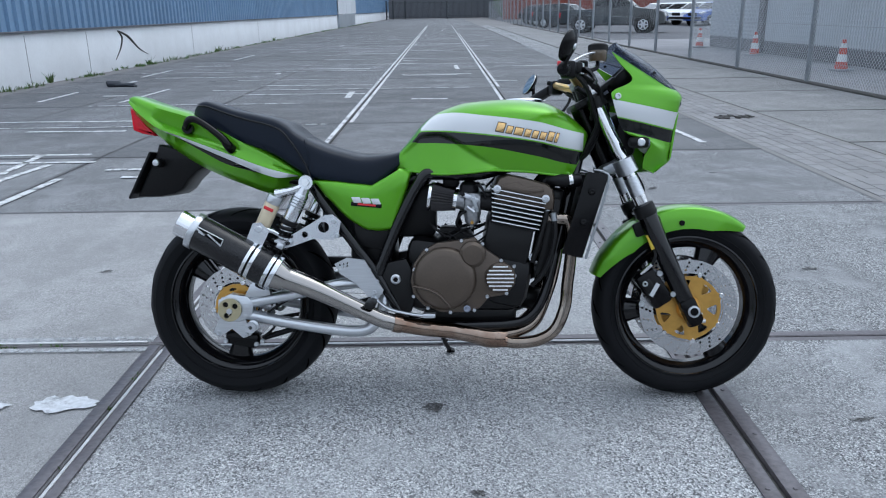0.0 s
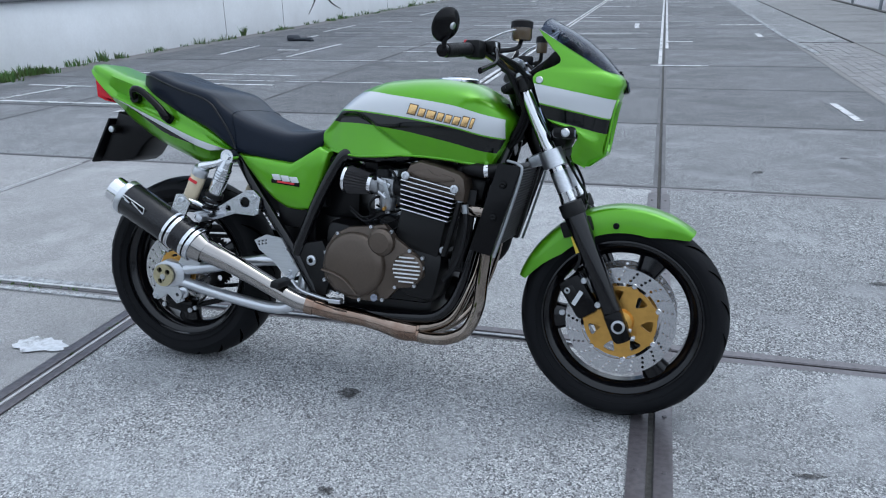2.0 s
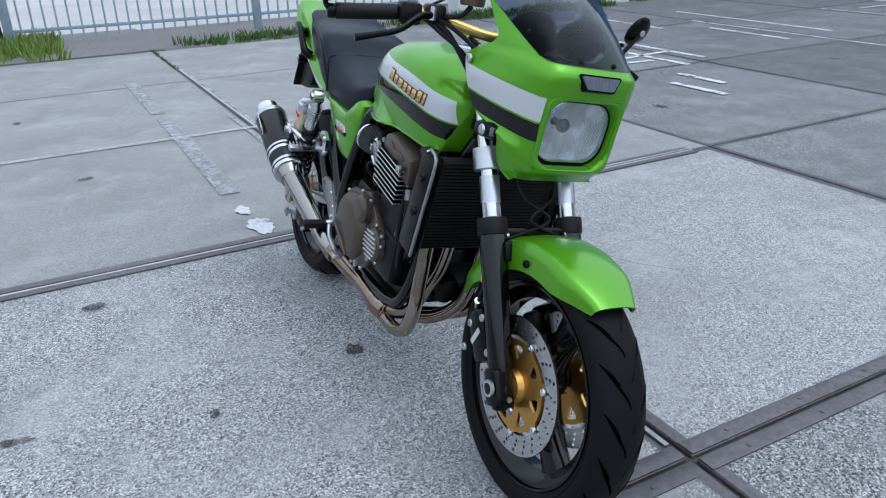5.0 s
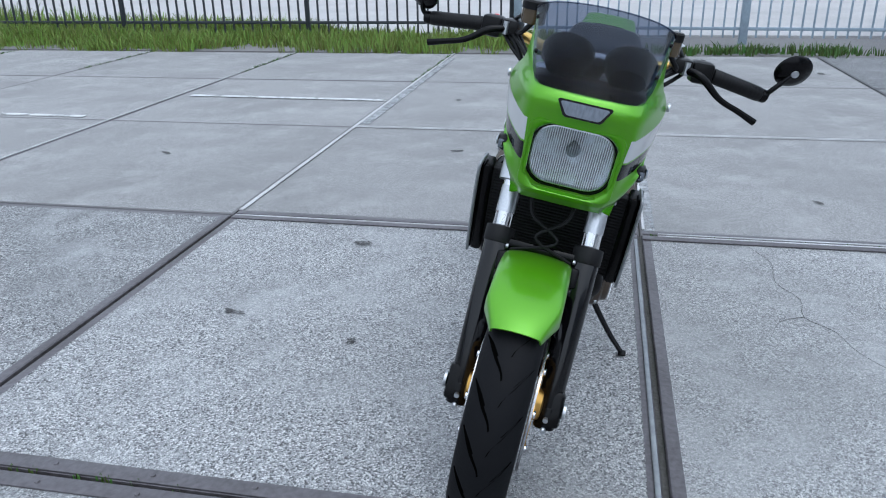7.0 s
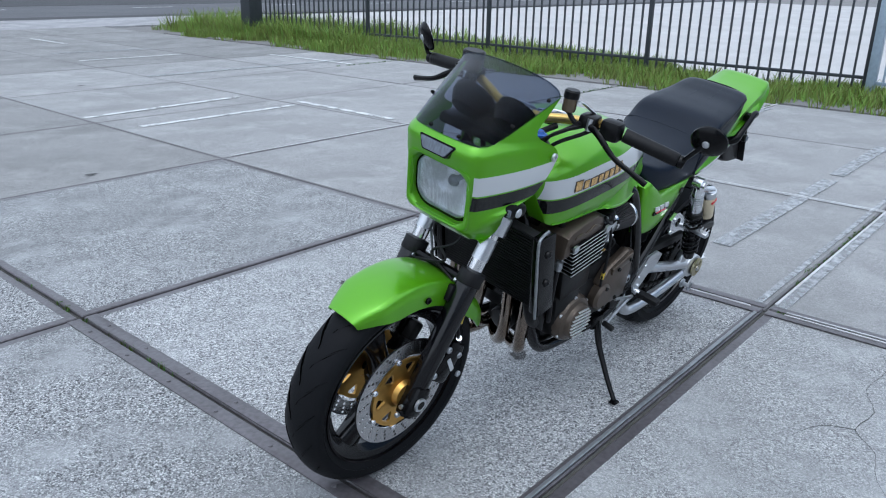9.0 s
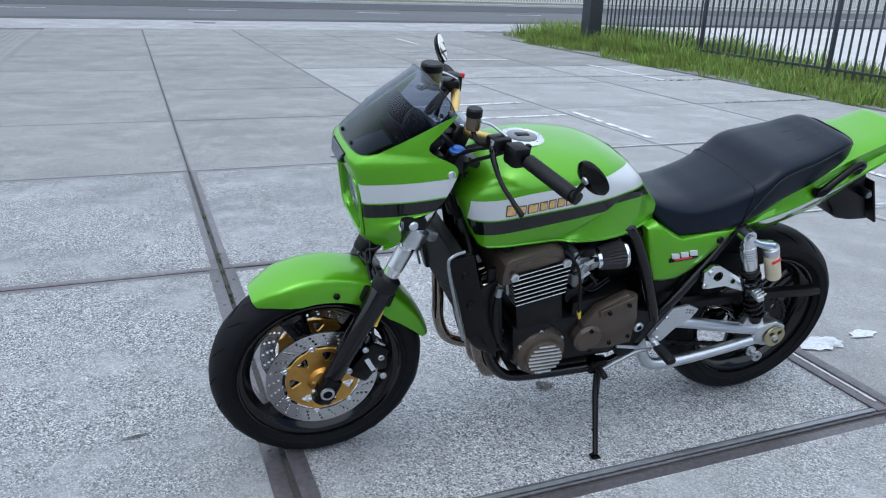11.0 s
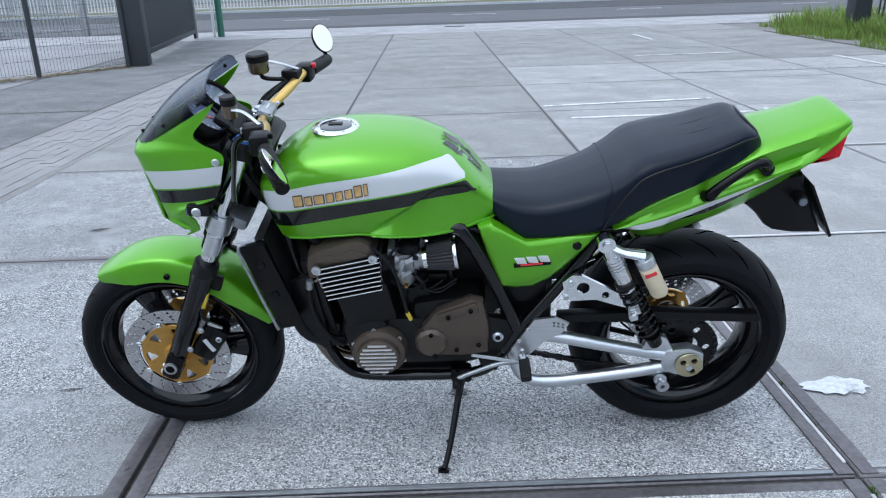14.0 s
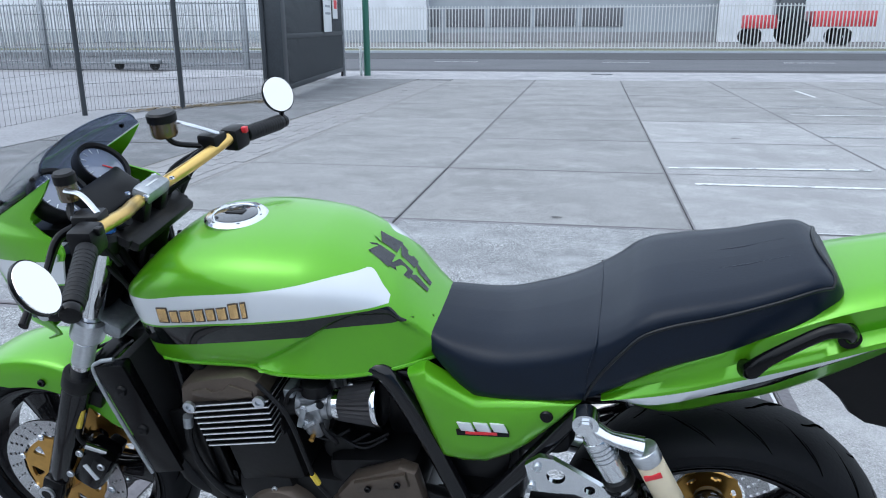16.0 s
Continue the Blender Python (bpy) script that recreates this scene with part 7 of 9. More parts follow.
# side stand and pedals
stand = part("side_stand", tube([(0.63, 0.145, 0.265), (0.642, 0.18, 0.20), (0.664, 0.255, 0.112), (0.682, 0.308, 0.064)], [0.0105, 0.010, 0.0085, 0.008], 14), BLACK, bike, "black steel side stand, folded out")
part("stand_foot", plate([(0.670, 0.0), (0.676, 0.008), (0.688, 0.010), (0.700, 0.004), (0.699, -0.001), (0.671, -0.003)], 0.300, 0.324, 0.002), BLACK, stand).matrix_local = Matrix.Translation((0, 0, 0.060)) @ Matrix.Translation((0, 0.31, 0)) @ Matrix.Rotation(radians(11), 4, "X") @ Matrix.Translation((0, -0.31, 0))
part("stand_bracket", box((0.06, 0.035, 0.05), (0.63, 0.135, 0.265), 0.008), BLACK, stand)
part("stand_spring", tube([(0.622, 0.15, 0.262), (0.640, 0.19, 0.192), (0.650, 0.215, 0.160)], 0.005, 8), BLACK_SATIN, stand)
part("stand_tang", rod((0.664, 0.250, 0.116), (0.676, 0.256, 0.114), 0.0042, segs=8), BLACK, stand)
lever = part("gear_lever", tube([(0.47, 0.165, 0.325), (0.53, 0.175, 0.325), (0.60, 0.18, 0.30), (0.64, 0.185, 0.285)], 0.0065, 10), ALLOY_DULL, bike, "alloy gear lever with rubber tip")
part("gear_tip", rod((0.645, 0.175, 0.283), (0.645, 0.215, 0.278), 0.010, segs=14, bevel=0.002), RUBBER_DULL, lever)
part("gear_rod", rod((0.48, 0.17, 0.33), (0.60, 0.17, 0.355), 0.005, segs=8), ALLOY, lever)
pedal = part("brake_pedal", tube([(0.47, -0.175, 0.34), (0.51, -0.185, 0.315), (0.58, -0.19, 0.30), (0.625, -0.20, 0.297)], 0.0075, 10, flat=0.7), ALLOY, bike, "alloy brake pedal")
part("pedal_pad", box((0.04, 0.03, 0.014), (0.635, -0.205, 0.300), 0.003), ALLOY, pedal)

# ---------------------------------------------------------------- engine
part("crankcase", box((0.36, 0.30, 0.17), (0.745, 0, 0.385), 0.035), BLACK_SATIN, bike, "satin black crankcase")
part("gearbox_hump", box((0.20, 0.28, 0.10), (0.66, 0, 0.475), 0.03, (0, 8, 0)), BLACK_SATIN, bike)
part("crank_front", box((0.14, 0.34, 0.17), (0.88, 0, 0.40), 0.04, (0, 11.5, 0)), BLACK_SATIN, bike)
part("sump", box((0.30, 0.22, 0.08), (0.76, 0, 0.285), 0.02), BLACK_SATIN, bike)
part("oil_filter", rod((0.93, 0, 0.33), (0.985, 0, 0.315), 0.04, segs=24, bevel=0.006), BLACK_SATIN, bike)
TILT = 11.5
UP, ALONG = Vector((math.sin(radians(TILT)), 0, math.cos(radians(TILT)))), Vector((math.cos(radians(TILT)), 0, -math.sin(radians(TILT))))
C0 = Vector((0.905, 0, 0.624))


def eng(u, v, y=0.0):
    """A point of the cylinder block: u along it, v up its lean."""
    p = C0 + ALONG * u + UP * v
    return (p.x, y, p.z)


part("cylinder_block", box((0.145, 0.325, 0.13), eng(-0.005, -0.105), 0.012, (0, TILT, 0)), BLACK_SATIN, bike, "satin black cylinder block")
head = part("cylinder_head", box((0.150, 0.335, 0.115), eng(0, 0.0), 0.01, (0, TILT, 0)), BLACK_SATIN, bike, "black finned cylinder head")
for n in range(8):
    w = 0.172 - 0.0035 * n
    bm = box((w, 0.392, 0.0055), (0, 0, 0), 0.0012, segs=1)
    bm.normal_update()
    for f in bm.faces:
        if abs(f.normal.z) < 0.3:
            f.material_index = 1
    part("cooling_fin", moved(bm, pose(*eng(-0.002 + 0.001 * n, 0.050 - 0.0135 * n), 0, TILT, 0)), [BLACK_SATIN, FIN_EDGE], head, "black fin with machined bright edge")
cov_line = [(0.836, 0.640), (0.838, 0.700), (0.850, 0.722), (0.880, 0.733), (0.935, 0.722), (0.998, 0.704), (1.016, 0.688), (1.022, 0.655), (1.018, 0.620), (0.93, 0.628)]
cov = part("cam_cover", plate(cov_line, -0.186, 0.186, 0.016), BRONZE, bike, "bronze brown cam cover")
for s in (-1, 1):
    part("cover_pad", plate([(0.862, 0.690), (0.862, 0.700), (0.905, 0.712), (0.925, 0.697), (0.945, 0.692), (0.955, 0.698), (0.985, 0.690), (0.988, 0.680), (0.93, 0.672)], s * 0.184, s * 0.190, 0.002), BRONZE, cov, "raised pad on the cover")
    for u, v in ((-0.072, 0.052), (0.078, 0.052)):
        part("head_bolt", lathe([(0, 0), (0.012, 0), (0.012, s * 0.007), (0.006, s * 0.008), (0.005, s * 0.003), (0, s * 0.003)], eng(u, v, s * 0.196), segs=18, closed=False), ALLOY, head)
    part("intake_stub", box((0.05, 0.30, 0.05), eng(-0.10, 0.01), 0.01, (0, TILT, 0)), BLACK_SATIN, bike) if s > 0 else None

# right-hand covers
clutch = part("clutch_cover", lathe([(0, 0.046), (0.07, 0.045), (0.088, 0.040), (0.098, 0.028), (0.101, 0.0), (0, 0.0)], (0, 0, 0), "y", 48, closed=False), BRONZE, bike, "bronze brown round clutch cover")
clutch.matrix_local = Matrix.Translation((0.683, -0.160, 0.412)) @ Matrix.Rotation(math.pi, 4, "X")
flange = [(0.575, 0.40), (0.585, 0.455), (0.615, 0.50), (0.66, 0.523), (0.72, 0.53), (0.775, 0.54), (0.815, 0.50), (0.86, 0.47), (0.90, 0.44), (0.903, 0.395), (0.875, 0.36), (0.82, 0.35), (0.79, 0.315), (0.74, 0.303), (0.67, 0.303), (0.615, 0.325), (0.583, 0.36)]
part("cover_flange", plate(flange, -0.150, -0.178, 0.006), BRONZE, bike, "bronze cover flange")
for x, z in ((0.588, 0.44), (0.627, 0.502), (0.585, 0.355), (0.63, 0.318), (0.70, 0.305), (0.775, 0.312), (0.815, 0.355), (0.875, 0.365), (0.90, 0.42), (0.858, 0.468), (0.80, 0.52), (0.735, 0.53), (0.898, 0.45)):
    bolt((x, -0.178, z), 0.006, -1, bike, ALLOY, 0.007, "cover_bolt")
bump = part("starter_bump", lathe([(0, 0.040), (0.030, 0.038), (0.040, 0.028), (0.043, 0.0), (0, 0.0)], (0, 0, 0), "y", 32, closed=False), BRONZE, bike)
bump.matrix_local = Matrix.Translation((0.770, -0.168, 0.488)) @ Matrix.Rotation(math.pi, 4, "X")
rib_back = part("pickup_cover", lathe([(0, 0.022), (0.040, 0.021), (0.047, 0.014), (0.049, 0.0), (0, 0.0)], (0, 0, 0), "y", 36, closed=False), BRONZE, bike, "round pickup cover with bright ribs")
rib_back.matrix_local = Matrix.Translation((0.855, -0.172, 0.414)) @ Matrix.Rotation(math.pi, 4, "X")
for n in range(7):
    dz = -0.036 + 0.012 * n
    half = math.sqrt(max(0.043 ** 2 - dz ** 2, 0.0001))
    part("cover_rib", box((2 * half, 0.006, 0.0045), (0.855, -0.196, 0.414 + dz), 0.001), FIN_EDGE, rib_back).matrix_local = (Matrix.Translation((0.855, -0.172, 0.414)) @ Matrix.Rotation(math.pi, 4, "X")).inverted()
part("clutch_crease", tube([(0.585, -0.198, 0.39), (0.63, -0.2065, 0.382), (0.668, -0.207, 0.362), (0.70, -0.200, 0.325)], 0.007, 10, flat=0.6), BRONZE, clutch).matrix_local = (Matrix.Translation((0.683, -0.160, 0.412)) @ Matrix.Rotation(math.pi, 4, "X")).inverted()
part("oil_window", lathe([(0, 0.0), (0.011, 0.0), (0.011, -0.006), (0.008, -0.007), (0, -0.004)], (0.752, -0.186, 0.318), segs=20, closed=False), FACE, bike, "round oil sight glass")
# left-hand covers
gen = part("generator_cover", lathe([(0, 0.052), (0.050, 0.051), (0.056, 0.047), (0.060, 0.034), (0.072, 0.028), (0.078, 0.016), (0.080, 0.0), (0, 0.0)], (0.855, 0.150, 0.372), segs=44, closed=False), BRONZE, bike, "round bronze generator cover with bright ribs")
for n in range(8):
    dz = -0.044 + 0.0126 * n
    half = math.sqrt(max(0.051 ** 2 - dz ** 2, 0.0001))
    part("cover_rib", box((2 * half, 0.006, 0.0042), (0.855, 0.203, 0.372 + dz), 0.001), FIN_EDGE, gen)
for k in range(6):
    a = 0.4 + k * math.pi / 3
    bolt((0.855 + 0.074 * math.cos(a), 0.168, 0.372 + 0.074 * math.sin(a)), 0.0065, 1, gen)
part("sprocket_cover", plate([(0.552, 0.362), (0.550, 0.455), (0.566, 0.532), (0.60, 0.542), (0.695, 0.500), (0.733, 0.45), (0.708, 0.355), (0.62, 0.352)], 0.135, 0.172, 0.012), BRONZE, bike, "bronze sprocket cover")
part("sprocket_cap", lathe([(0, 0.034), (0.036, 0.033), (0.045, 0.024), (0.047, 0.0), (0, 0.0)], (0.708, 0.150, 0.402), segs=32, closed=False), BRONZE, bike)
part("cover_strip", plate([(0.585, 0.535), (0.69, 0.497), (0.685, 0.475), (0.578, 0.505)], 0.165, 0.180, 0.004), BRONZE, bike)
for x, z in ((0.60, 0.512), (0.66, 0.492), (0.58, 0.40), (0.64, 0.385), (0.708, 0.435), (0.70, 0.365)):
    bolt((x, 0.182, z), 0.0065, 1, bike, BLACK)
part("starter_motor", rod((0.74, -0.05, 0.515), (0.74, 0.11, 0.515), 0.034, segs=24, bevel=0.005), BLACK_SATIN, bike)
part("breather", box((0.06, 0.10, 0.03), (0.69, 0.02, 0.545), 0.008), BLACK_SATIN, bike)

# carburettors and pod filters
for n, y in enumerate((-0.135, -0.045, 0.045, 0.135)):
    o = -1 if y < 0 else 1
    carb = part("carburettor", lathe([(0.020, -0.036), (0.030, -0.034), (0.030, -0.022), (0.025, -0.018), (0.026, 0.012), (0.031, 0.018), (0.031, 0.028), (0.020, 0.030)], (0.765, y, 0.650), "x", 24), CARB, bike, "grey cast carburettor")
    part("carb_body", box((0.040, 0.052, 0.064), (0.766, y, 0.645), 0.007, (0, 8, 0)), CARB, carb)
    part("carb_bowl", lathe([(0, -0.024), (0.016, -0.024), (0.022, -0.016), (0.025, 0.0), (0.028, 0.012), (0.028, 0.018), (0, 0.018)], (0.768, y, 0.600), "z", 20, closed=False), CARB, carb)
    part("drain_screw", rod((0.768, y + o * 0.020, 0.586), (0.768, y + o * 0.034, 0.584), 0.005, segs=8), GOLD, carb)
    part("bowl_nut", rod((0.768, y, 0.577), (0.768, y, 0.568), 0.008, segs=6), CARB, carb)
    part("link_plate", box((0.050, 0.004, 0.014), (0.764, y + o * 0.036, 0.662), 0.002, (0, 24, 0)), ALLOY, carb)
    part("link_lever", box((0.012, 0.004, 0.046), (0.778, y + o * 0.039, 0.640), 0.002, (0, -18, 0)), ALLOY_DULL, carb)
    part("choke_knob", rod((0.748, y + o * 0.026, 0.668), (0.736, y + o * 0.040, 0.676), 0.007, segs=10), BLACK_PLASTIC, carb)
    part("fuel_hose", tube([(0.75, y + o * 0.02, 0.62), (0.735, y + o * 0.038, 0.612), (0.72, y + o * 0.03, 0.585), (0.73, y + o * 0.01, 0.56)], 0.0045, 8), RUBBER_DULL, carb)
    part("vent_hose", tube([(0.775, y + o * 0.012, 0.682), (0.785, y + o * 0.03, 0.70), (0.80, y + o * 0.034, 0.688), (0.812, y + o * 0.028, 0.66)], 0.0042, 8), RUBBER_DULL, carb)
    part("return_spring", rod((0.752, y + o * 0.038, 0.635), (0.775, y + o * 0.038, 0.618), 0.0045, segs=8), ALLOY, carb)
    part("carb_top", lathe([(0, 0.032), (0.018, 0.030), (0.028, 0.022), (0.030, 0.0), (0, 0)], (0.758, y, 0.678), "z", 22, closed=False), BLACK_PLASTIC, carb)
    part("carb_rubber", rod((0.79, y, 0.650), (0.845, y, 0.640), 0.026, segs=20), RUBBER_DULL, carb)
    for dz in (0.02, -0.015):
        bolt((0.772, y - 0.034 if y < 0 else y + 0.034, 0.645 + dz), 0.006, -1 if y < 0 else 1, carb)
    part("carb_neck", rod((0.735, y, 0.650), (0.712, y, 0.653), 0.026, segs=20), CARB, carb)
    fil = loft([[(x, y + (r + (0.0035 if k % 2 else -0.0015)) * math.cos(math.pi * k / 26), zc + (r + (0.0035 if k % 2 else -0.0015)) * math.sin(math.pi * k / 26)) for k in range(52)] for x, r, zc in ((0.713, 0.028, 0.652), (0.676, 0.034, 0.657), (0.640, 0.040, 0.662))])
    pod = part("pod_filter", fil, FILTER, bike, "black pleated pod air filter")
    part("filter_cap", rod((0.641, y, 0.662), (0.630, y, 0.6635), 0.044, segs=28, bevel=0.003), CHROME, pod, "chrome filter cap")
    part("filter_band", rod((0.720, y, 0.651), (0.709, y, 0.6525), 0.031, segs=24), CHROME, pod)
part("carb_rail", box((0.02, 0.34, 0.02), (0.80, 0, 0.69), 0.004), ALLOY_DULL, bike)
part("coil", box((0.05, 0.22, 0.05), (0.70, 0, 0.715), 0.01), BLACK_PLASTIC, bike)

# radiator
RAD = pose(1.112, 0, 0.608, 0, 14.5, 0)
rad = part("radiator", moved(box((0.030, 0.335, 0.245), bevel=0.004), RAD), CORE, bike, "black radiator with side cheeks")
for k in range(26):
    part("radiator_slat", moved(box((0.003, 0.325, 0.0022), (0.0165, 0, -0.115 + k * 0.0092)), RAD), BLACK_SATIN, rad)
for s in (-1, 1):
    part("radiator_tank", moved(box((0.055, 0.028, 0.262), (0.0, s * 0.180, 0), 0.008), RAD), BLACK, rad)
    part("radiator_cheek", moved(plate([(-0.038, -0.13), (-0.03, 0.128), (0.032, 0.136), (0.036, 0.12), (0.026, -0.128)], s * 0.193, s * 0.200, 0.002), RAD), BLACK, rad)
    part("cheek_trim", moved(tube([(0.036, s * 0.198, -0.128), (0.040, s * 0.199, 0.0), (0.040, s * 0.198, 0.12), (0.022, s * 0.194, 0.140), (-0.01, s * 0.19, 0.14)], 0.0042, 10), RAD), ALLOY_DULL, rad, "bright cheek edge")
    for z in (0.075, -0.02):
        bm = lathe([(0, 0), (0.012, 0), (0.010, s * 0.006), (0.005, s * 0.007), (0, s * 0.003)], (0.0, s * 0.200, z), segs=16, closed=False)
        part("cheek_bolt", moved(bm, RAD), BLACK, rad)
part("radiator_hose", tube([(1.10, -0.14, 0.715), (1.07, -0.15, 0.712), (1.02, -0.14, 0.715), (0.99, -0.11, 0.72)], 0.020, 14), RUBBER_DULL, bike)
part("hose_clip", rod((1.065, -0.15, 0.712), (1.077, -0.149, 0.713), 0.0225, segs=18), CHROME, bike)
part("radiator_hose", tube([(1.08, 0.14, 0.50), (1.06, 0.15, 0.44), (1.02, 0.14, 0.40), (0.96, 0.12, 0.38)], 0.018, 14), RUBBER_DULL, bike)
part("horn", lathe([(0, 0.02), (0.03, 0.02), (0.038, 0.01), (0.038, -0.01), (0, -0.02)], (1.10, 0.0, 0.785), "x", 24, closed=False), BLACK, bike)

# ---------------------------------------------------------------- exhaust
runs = (((1.070, -0.135, 0.585), (1.079, -0.135, 0.505), (1.068, -0.135, 0.387), (1.060, -0.135, 0.310), (1.030, -0.135, 0.240), (0.978, -0.135, 0.207), (0.912, -0.131, 0.197), (0.855, -0.130, 0.204)),
        ((1.035, -0.050, 0.585), (1.045, -0.052, 0.505), (1.030, -0.062, 0.410), (1.010, -0.080, 0.350), (0.972, -0.100, 0.265), (0.921, -0.108, 0.232), (0.855, -0.122, 0.219)),
        ((1.035, 0.050, 0.585), (1.045, 0.050, 0.505), (1.030, 0.048, 0.390), (1.000, 0.030, 0.285), (0.950, -0.020, 0.226), (0.890, -0.080, 0.214), (0.845, -0.108, 0.215)),
        ((1.050, 0.130, 0.585), (1.055, 0.125, 0.505), (1.035, 0.115, 0.400), (1.008, 0.100, 0.320), (0.975, 0.082, 0.258), (0.930, 0.040, 0.226), (0.880, -0.050, 0.211), (0.845, -0.102, 0.210)))
for y, run in zip((-0.135, -0.05, 0.05, 0.135), runs):
    port = Vector(eng(0.085, 0.0, y))
    part("header_pipe", tube([port, port + Vector((0.040, 0, -0.012)), *run], 0.0190, 18, 7), HEADER, bike, "heat-stained steel exhaust header pipe")
    part("port_flange", box((0.012, 0.07, 0.05), tuple(port + Vector((0.003, 0, 0))), 0.006, (0, TILT, 0)), ALLOY_DULL, bike)
part("collector", tube([(0.872, -0.122, 0.211), (0.845, -0.124, 0.212), (0.815, -0.128, 0.215), (0.76, -0.134, 0.227), (0.72, -0.137, 0.234)], [0.030, 0.034, 0.034, 0.028, 0.0268], 24), PIPE, bike, "heat-browned forked exhaust collector")
for y, z in ((-0.130, 0.203), (-0.122, 0.220)):
    part("collector_cuff", rod((0.880, y, z - 0.001), (0.850, y, z + 0.001), 0.0212, segs=22, bevel=0.001), PIPE, bike)
part("collector_weld", tube([(0.851, -0.152, 0.196), (0.838, -0.158, 0.212), (0.852, -0.148, 0.232)], 0.003, 8), PIPE, bike)
part("link_pipe", tube([(0.735, -0.136, 0.232), (0.693, -0.140, 0.239), (0.62, -0.152, 0.249), (0.558, -0.164, 0.261), (0.53, -0.172, 0.268)], 0.0265, 22), PIPE, bike, "heat-browned exhaust pipe")
part("pipe_clamp", rod((0.545, -0.169, 0.265), (0.520, -0.175, 0.270), 0.030, segs=24), PIPE, bike)
part("tail_pipe", tube([(0.535, -0.171, 0.267), (0.48, -0.185, 0.285), (0.38, -0.200, 0.335), (0.28, -0.216, 0.385), (0.185, -0.226, 0.424)], [0.0265, 0.0265, 0.028, 0.032, 0.037], 24), STAINLESS, bike, "polished stainless tail pipe")
MA, MB = Vector((0.172, -0.226, 0.428)), Vector((-0.084, -0.242, 0.572))


def muf(t):
    return MA + (MB - MA) * t


muffler = part("muffler", rod(muf(0.05), muf(0.97), 0.0555, segs=40, bevel=0.003), CARBON, bike, "carbon fibre muffler with polished straps")
part("muffler_cone", rod(muf(0.10), muf(-0.10), 0.055, 0.040, 36), STAINLESS, muffler)
part("muffler_ring", rod(muf(0.02), muf(0.13), 0.0575, segs=40, bevel=0.002), POLISHED, muffler, "polished end ring")
part("ring_slot", rod(muf(0.068), muf(0.088), 0.0580, segs=40), BLACK, muffler)
part("muffler_ring", rod(muf(0.93), muf(1.0), 0.0575, segs=40, bevel=0.002), ALLOY, muffler)
part("muffler_strap", rod(muf(0.27), muf(0.37), 0.0585, segs=40, bevel=0.002), CHROME, muffler, "chrome hanger strap")
part("strap_slot", rod(muf(0.31), muf(0.335), 0.0590, segs=40), BLACK, muffler)
part("muffler_tip", lathe([(0.036, 0.0), (0.040, 0.0), (0.041, 0.05), (0.036, 0.052), (0.034, 0.045), (0.034, 0.0)], (0, 0, 0), "z", 32), CHROME, muffler, "polished exhaust tip").matrix_local = Matrix.Translation(muf(0.98)) @ (MB - MA).to_track_quat("Z", "Y").to_matrix().to_4x4()
part("tip_bore", rod(muf(0.985), muf(1.03), 0.034, segs=28), BLACK, muffler)
tag_m = Matrix.Translation(muf(0.74) + Vector((0.0, -0.054, 0.018))) @ pose(0, 0, 0, 18, 28.1, 0)
part("muffler_badge", moved(box((0.088, 0.003, 0.032), bevel=0.001), tag_m), PAINT_WHITE, muffler, "badge with pale bars on black")
part("badge_panel", moved(box((0.083, 0.0036, 0.027), (0, -0.0003, 0), 0.001), tag_m), BLACK, muffler)
for k, (x, z, w) in enumerate(((-0.028, 0.004, 0.03), (0.008, 0.004, 0.03), (0.034, -0.004, 0.02), (-0.012, -0.008, 0.05))):
    part("badge_bar", moved(box((w, 0.0042, 0.006), (x, -0.0006, z), 0.0005, (0, 18, 0)), tag_m), PAINT_WHITE, muffler)
part("muffler_hanger", cutout([(0.075, 0.53), (0.10, 0.59), (0.125, 0.592), (0.15, 0.565), (0.125, 0.515), (0.10, 0.50)], [circle(0.118, 0.572, 0.007, 12)], -0.236, -0.228), POLISHED, bike, "alloy muffler hanger", 20)
part("hanger_arm", tube([(0.118, -0.225, 0.572), (0.15, -0.205, 0.562), (0.19, -0.18, 0.535)], 0.010, 12), POLISHED, bike)
bolt((0.118, -0.236, 0.572), 0.010, -1, bike)

# ---------------------------------------------------------------- headlamp fairing


curve_cf = curve_at((0.735, 0.752, 0.765, 0.80, 0.86, 0.92, 0.95, 0.966, 0.978, 0.99), (1.346, 1.366, 1.384, 1.389, 1.396, 1.410, 1.422, 1.428, 1.424, 1.412))
curve_cr = curve_at((0.735, 0.742, 0.755, 0.79, 0.806, 0.820, 0.836, 0.850, 0.862, 0.90, 0.955, 0.968, 0.980, 0.990, 1.004, 1.018, 1.030, 1.05, 1.08, 1.10),
                    (1.336, 1.320, 1.296, 1.298, 1.310, 1.313, 1.298, 1.252, 1.226, 1.206, 1.188, 1.184, 1.189, 1.206, 1.240, 1.254, 1.250, 1.230, 1.204, 1.190))
curve_wf = curve_at((0.735, 0.78, 0.86, 0.94, 0.97, 0.99), (0.094, 0.104, 0.113, 0.118, 0.119, 0.116))
curve_wr = curve_at((0.735, 0.78, 0.86, 0.955, 0.985, 1.01, 1.03, 1.06, 1.10), (0.112, 0.132, 0.162, 0.179, 0.168, 0.153, 0.148, 0.148, 0.150))
curve_xb = curve_at((0.99, 1.035, 1.065, 1.10), (1.380, 1.302, 1.250, 1.191))
curve_yb = curve_at((0.99, 1.035, 1.065, 1.10), (0.113, 0.130, 0.139, 0.150))
curve_fall = curve_at((0.735, 0.78, 0.955, 0.972, 0.982, 0.99), (0.0, 0.034, 0.035, 0.026, 0.012, 0.0))


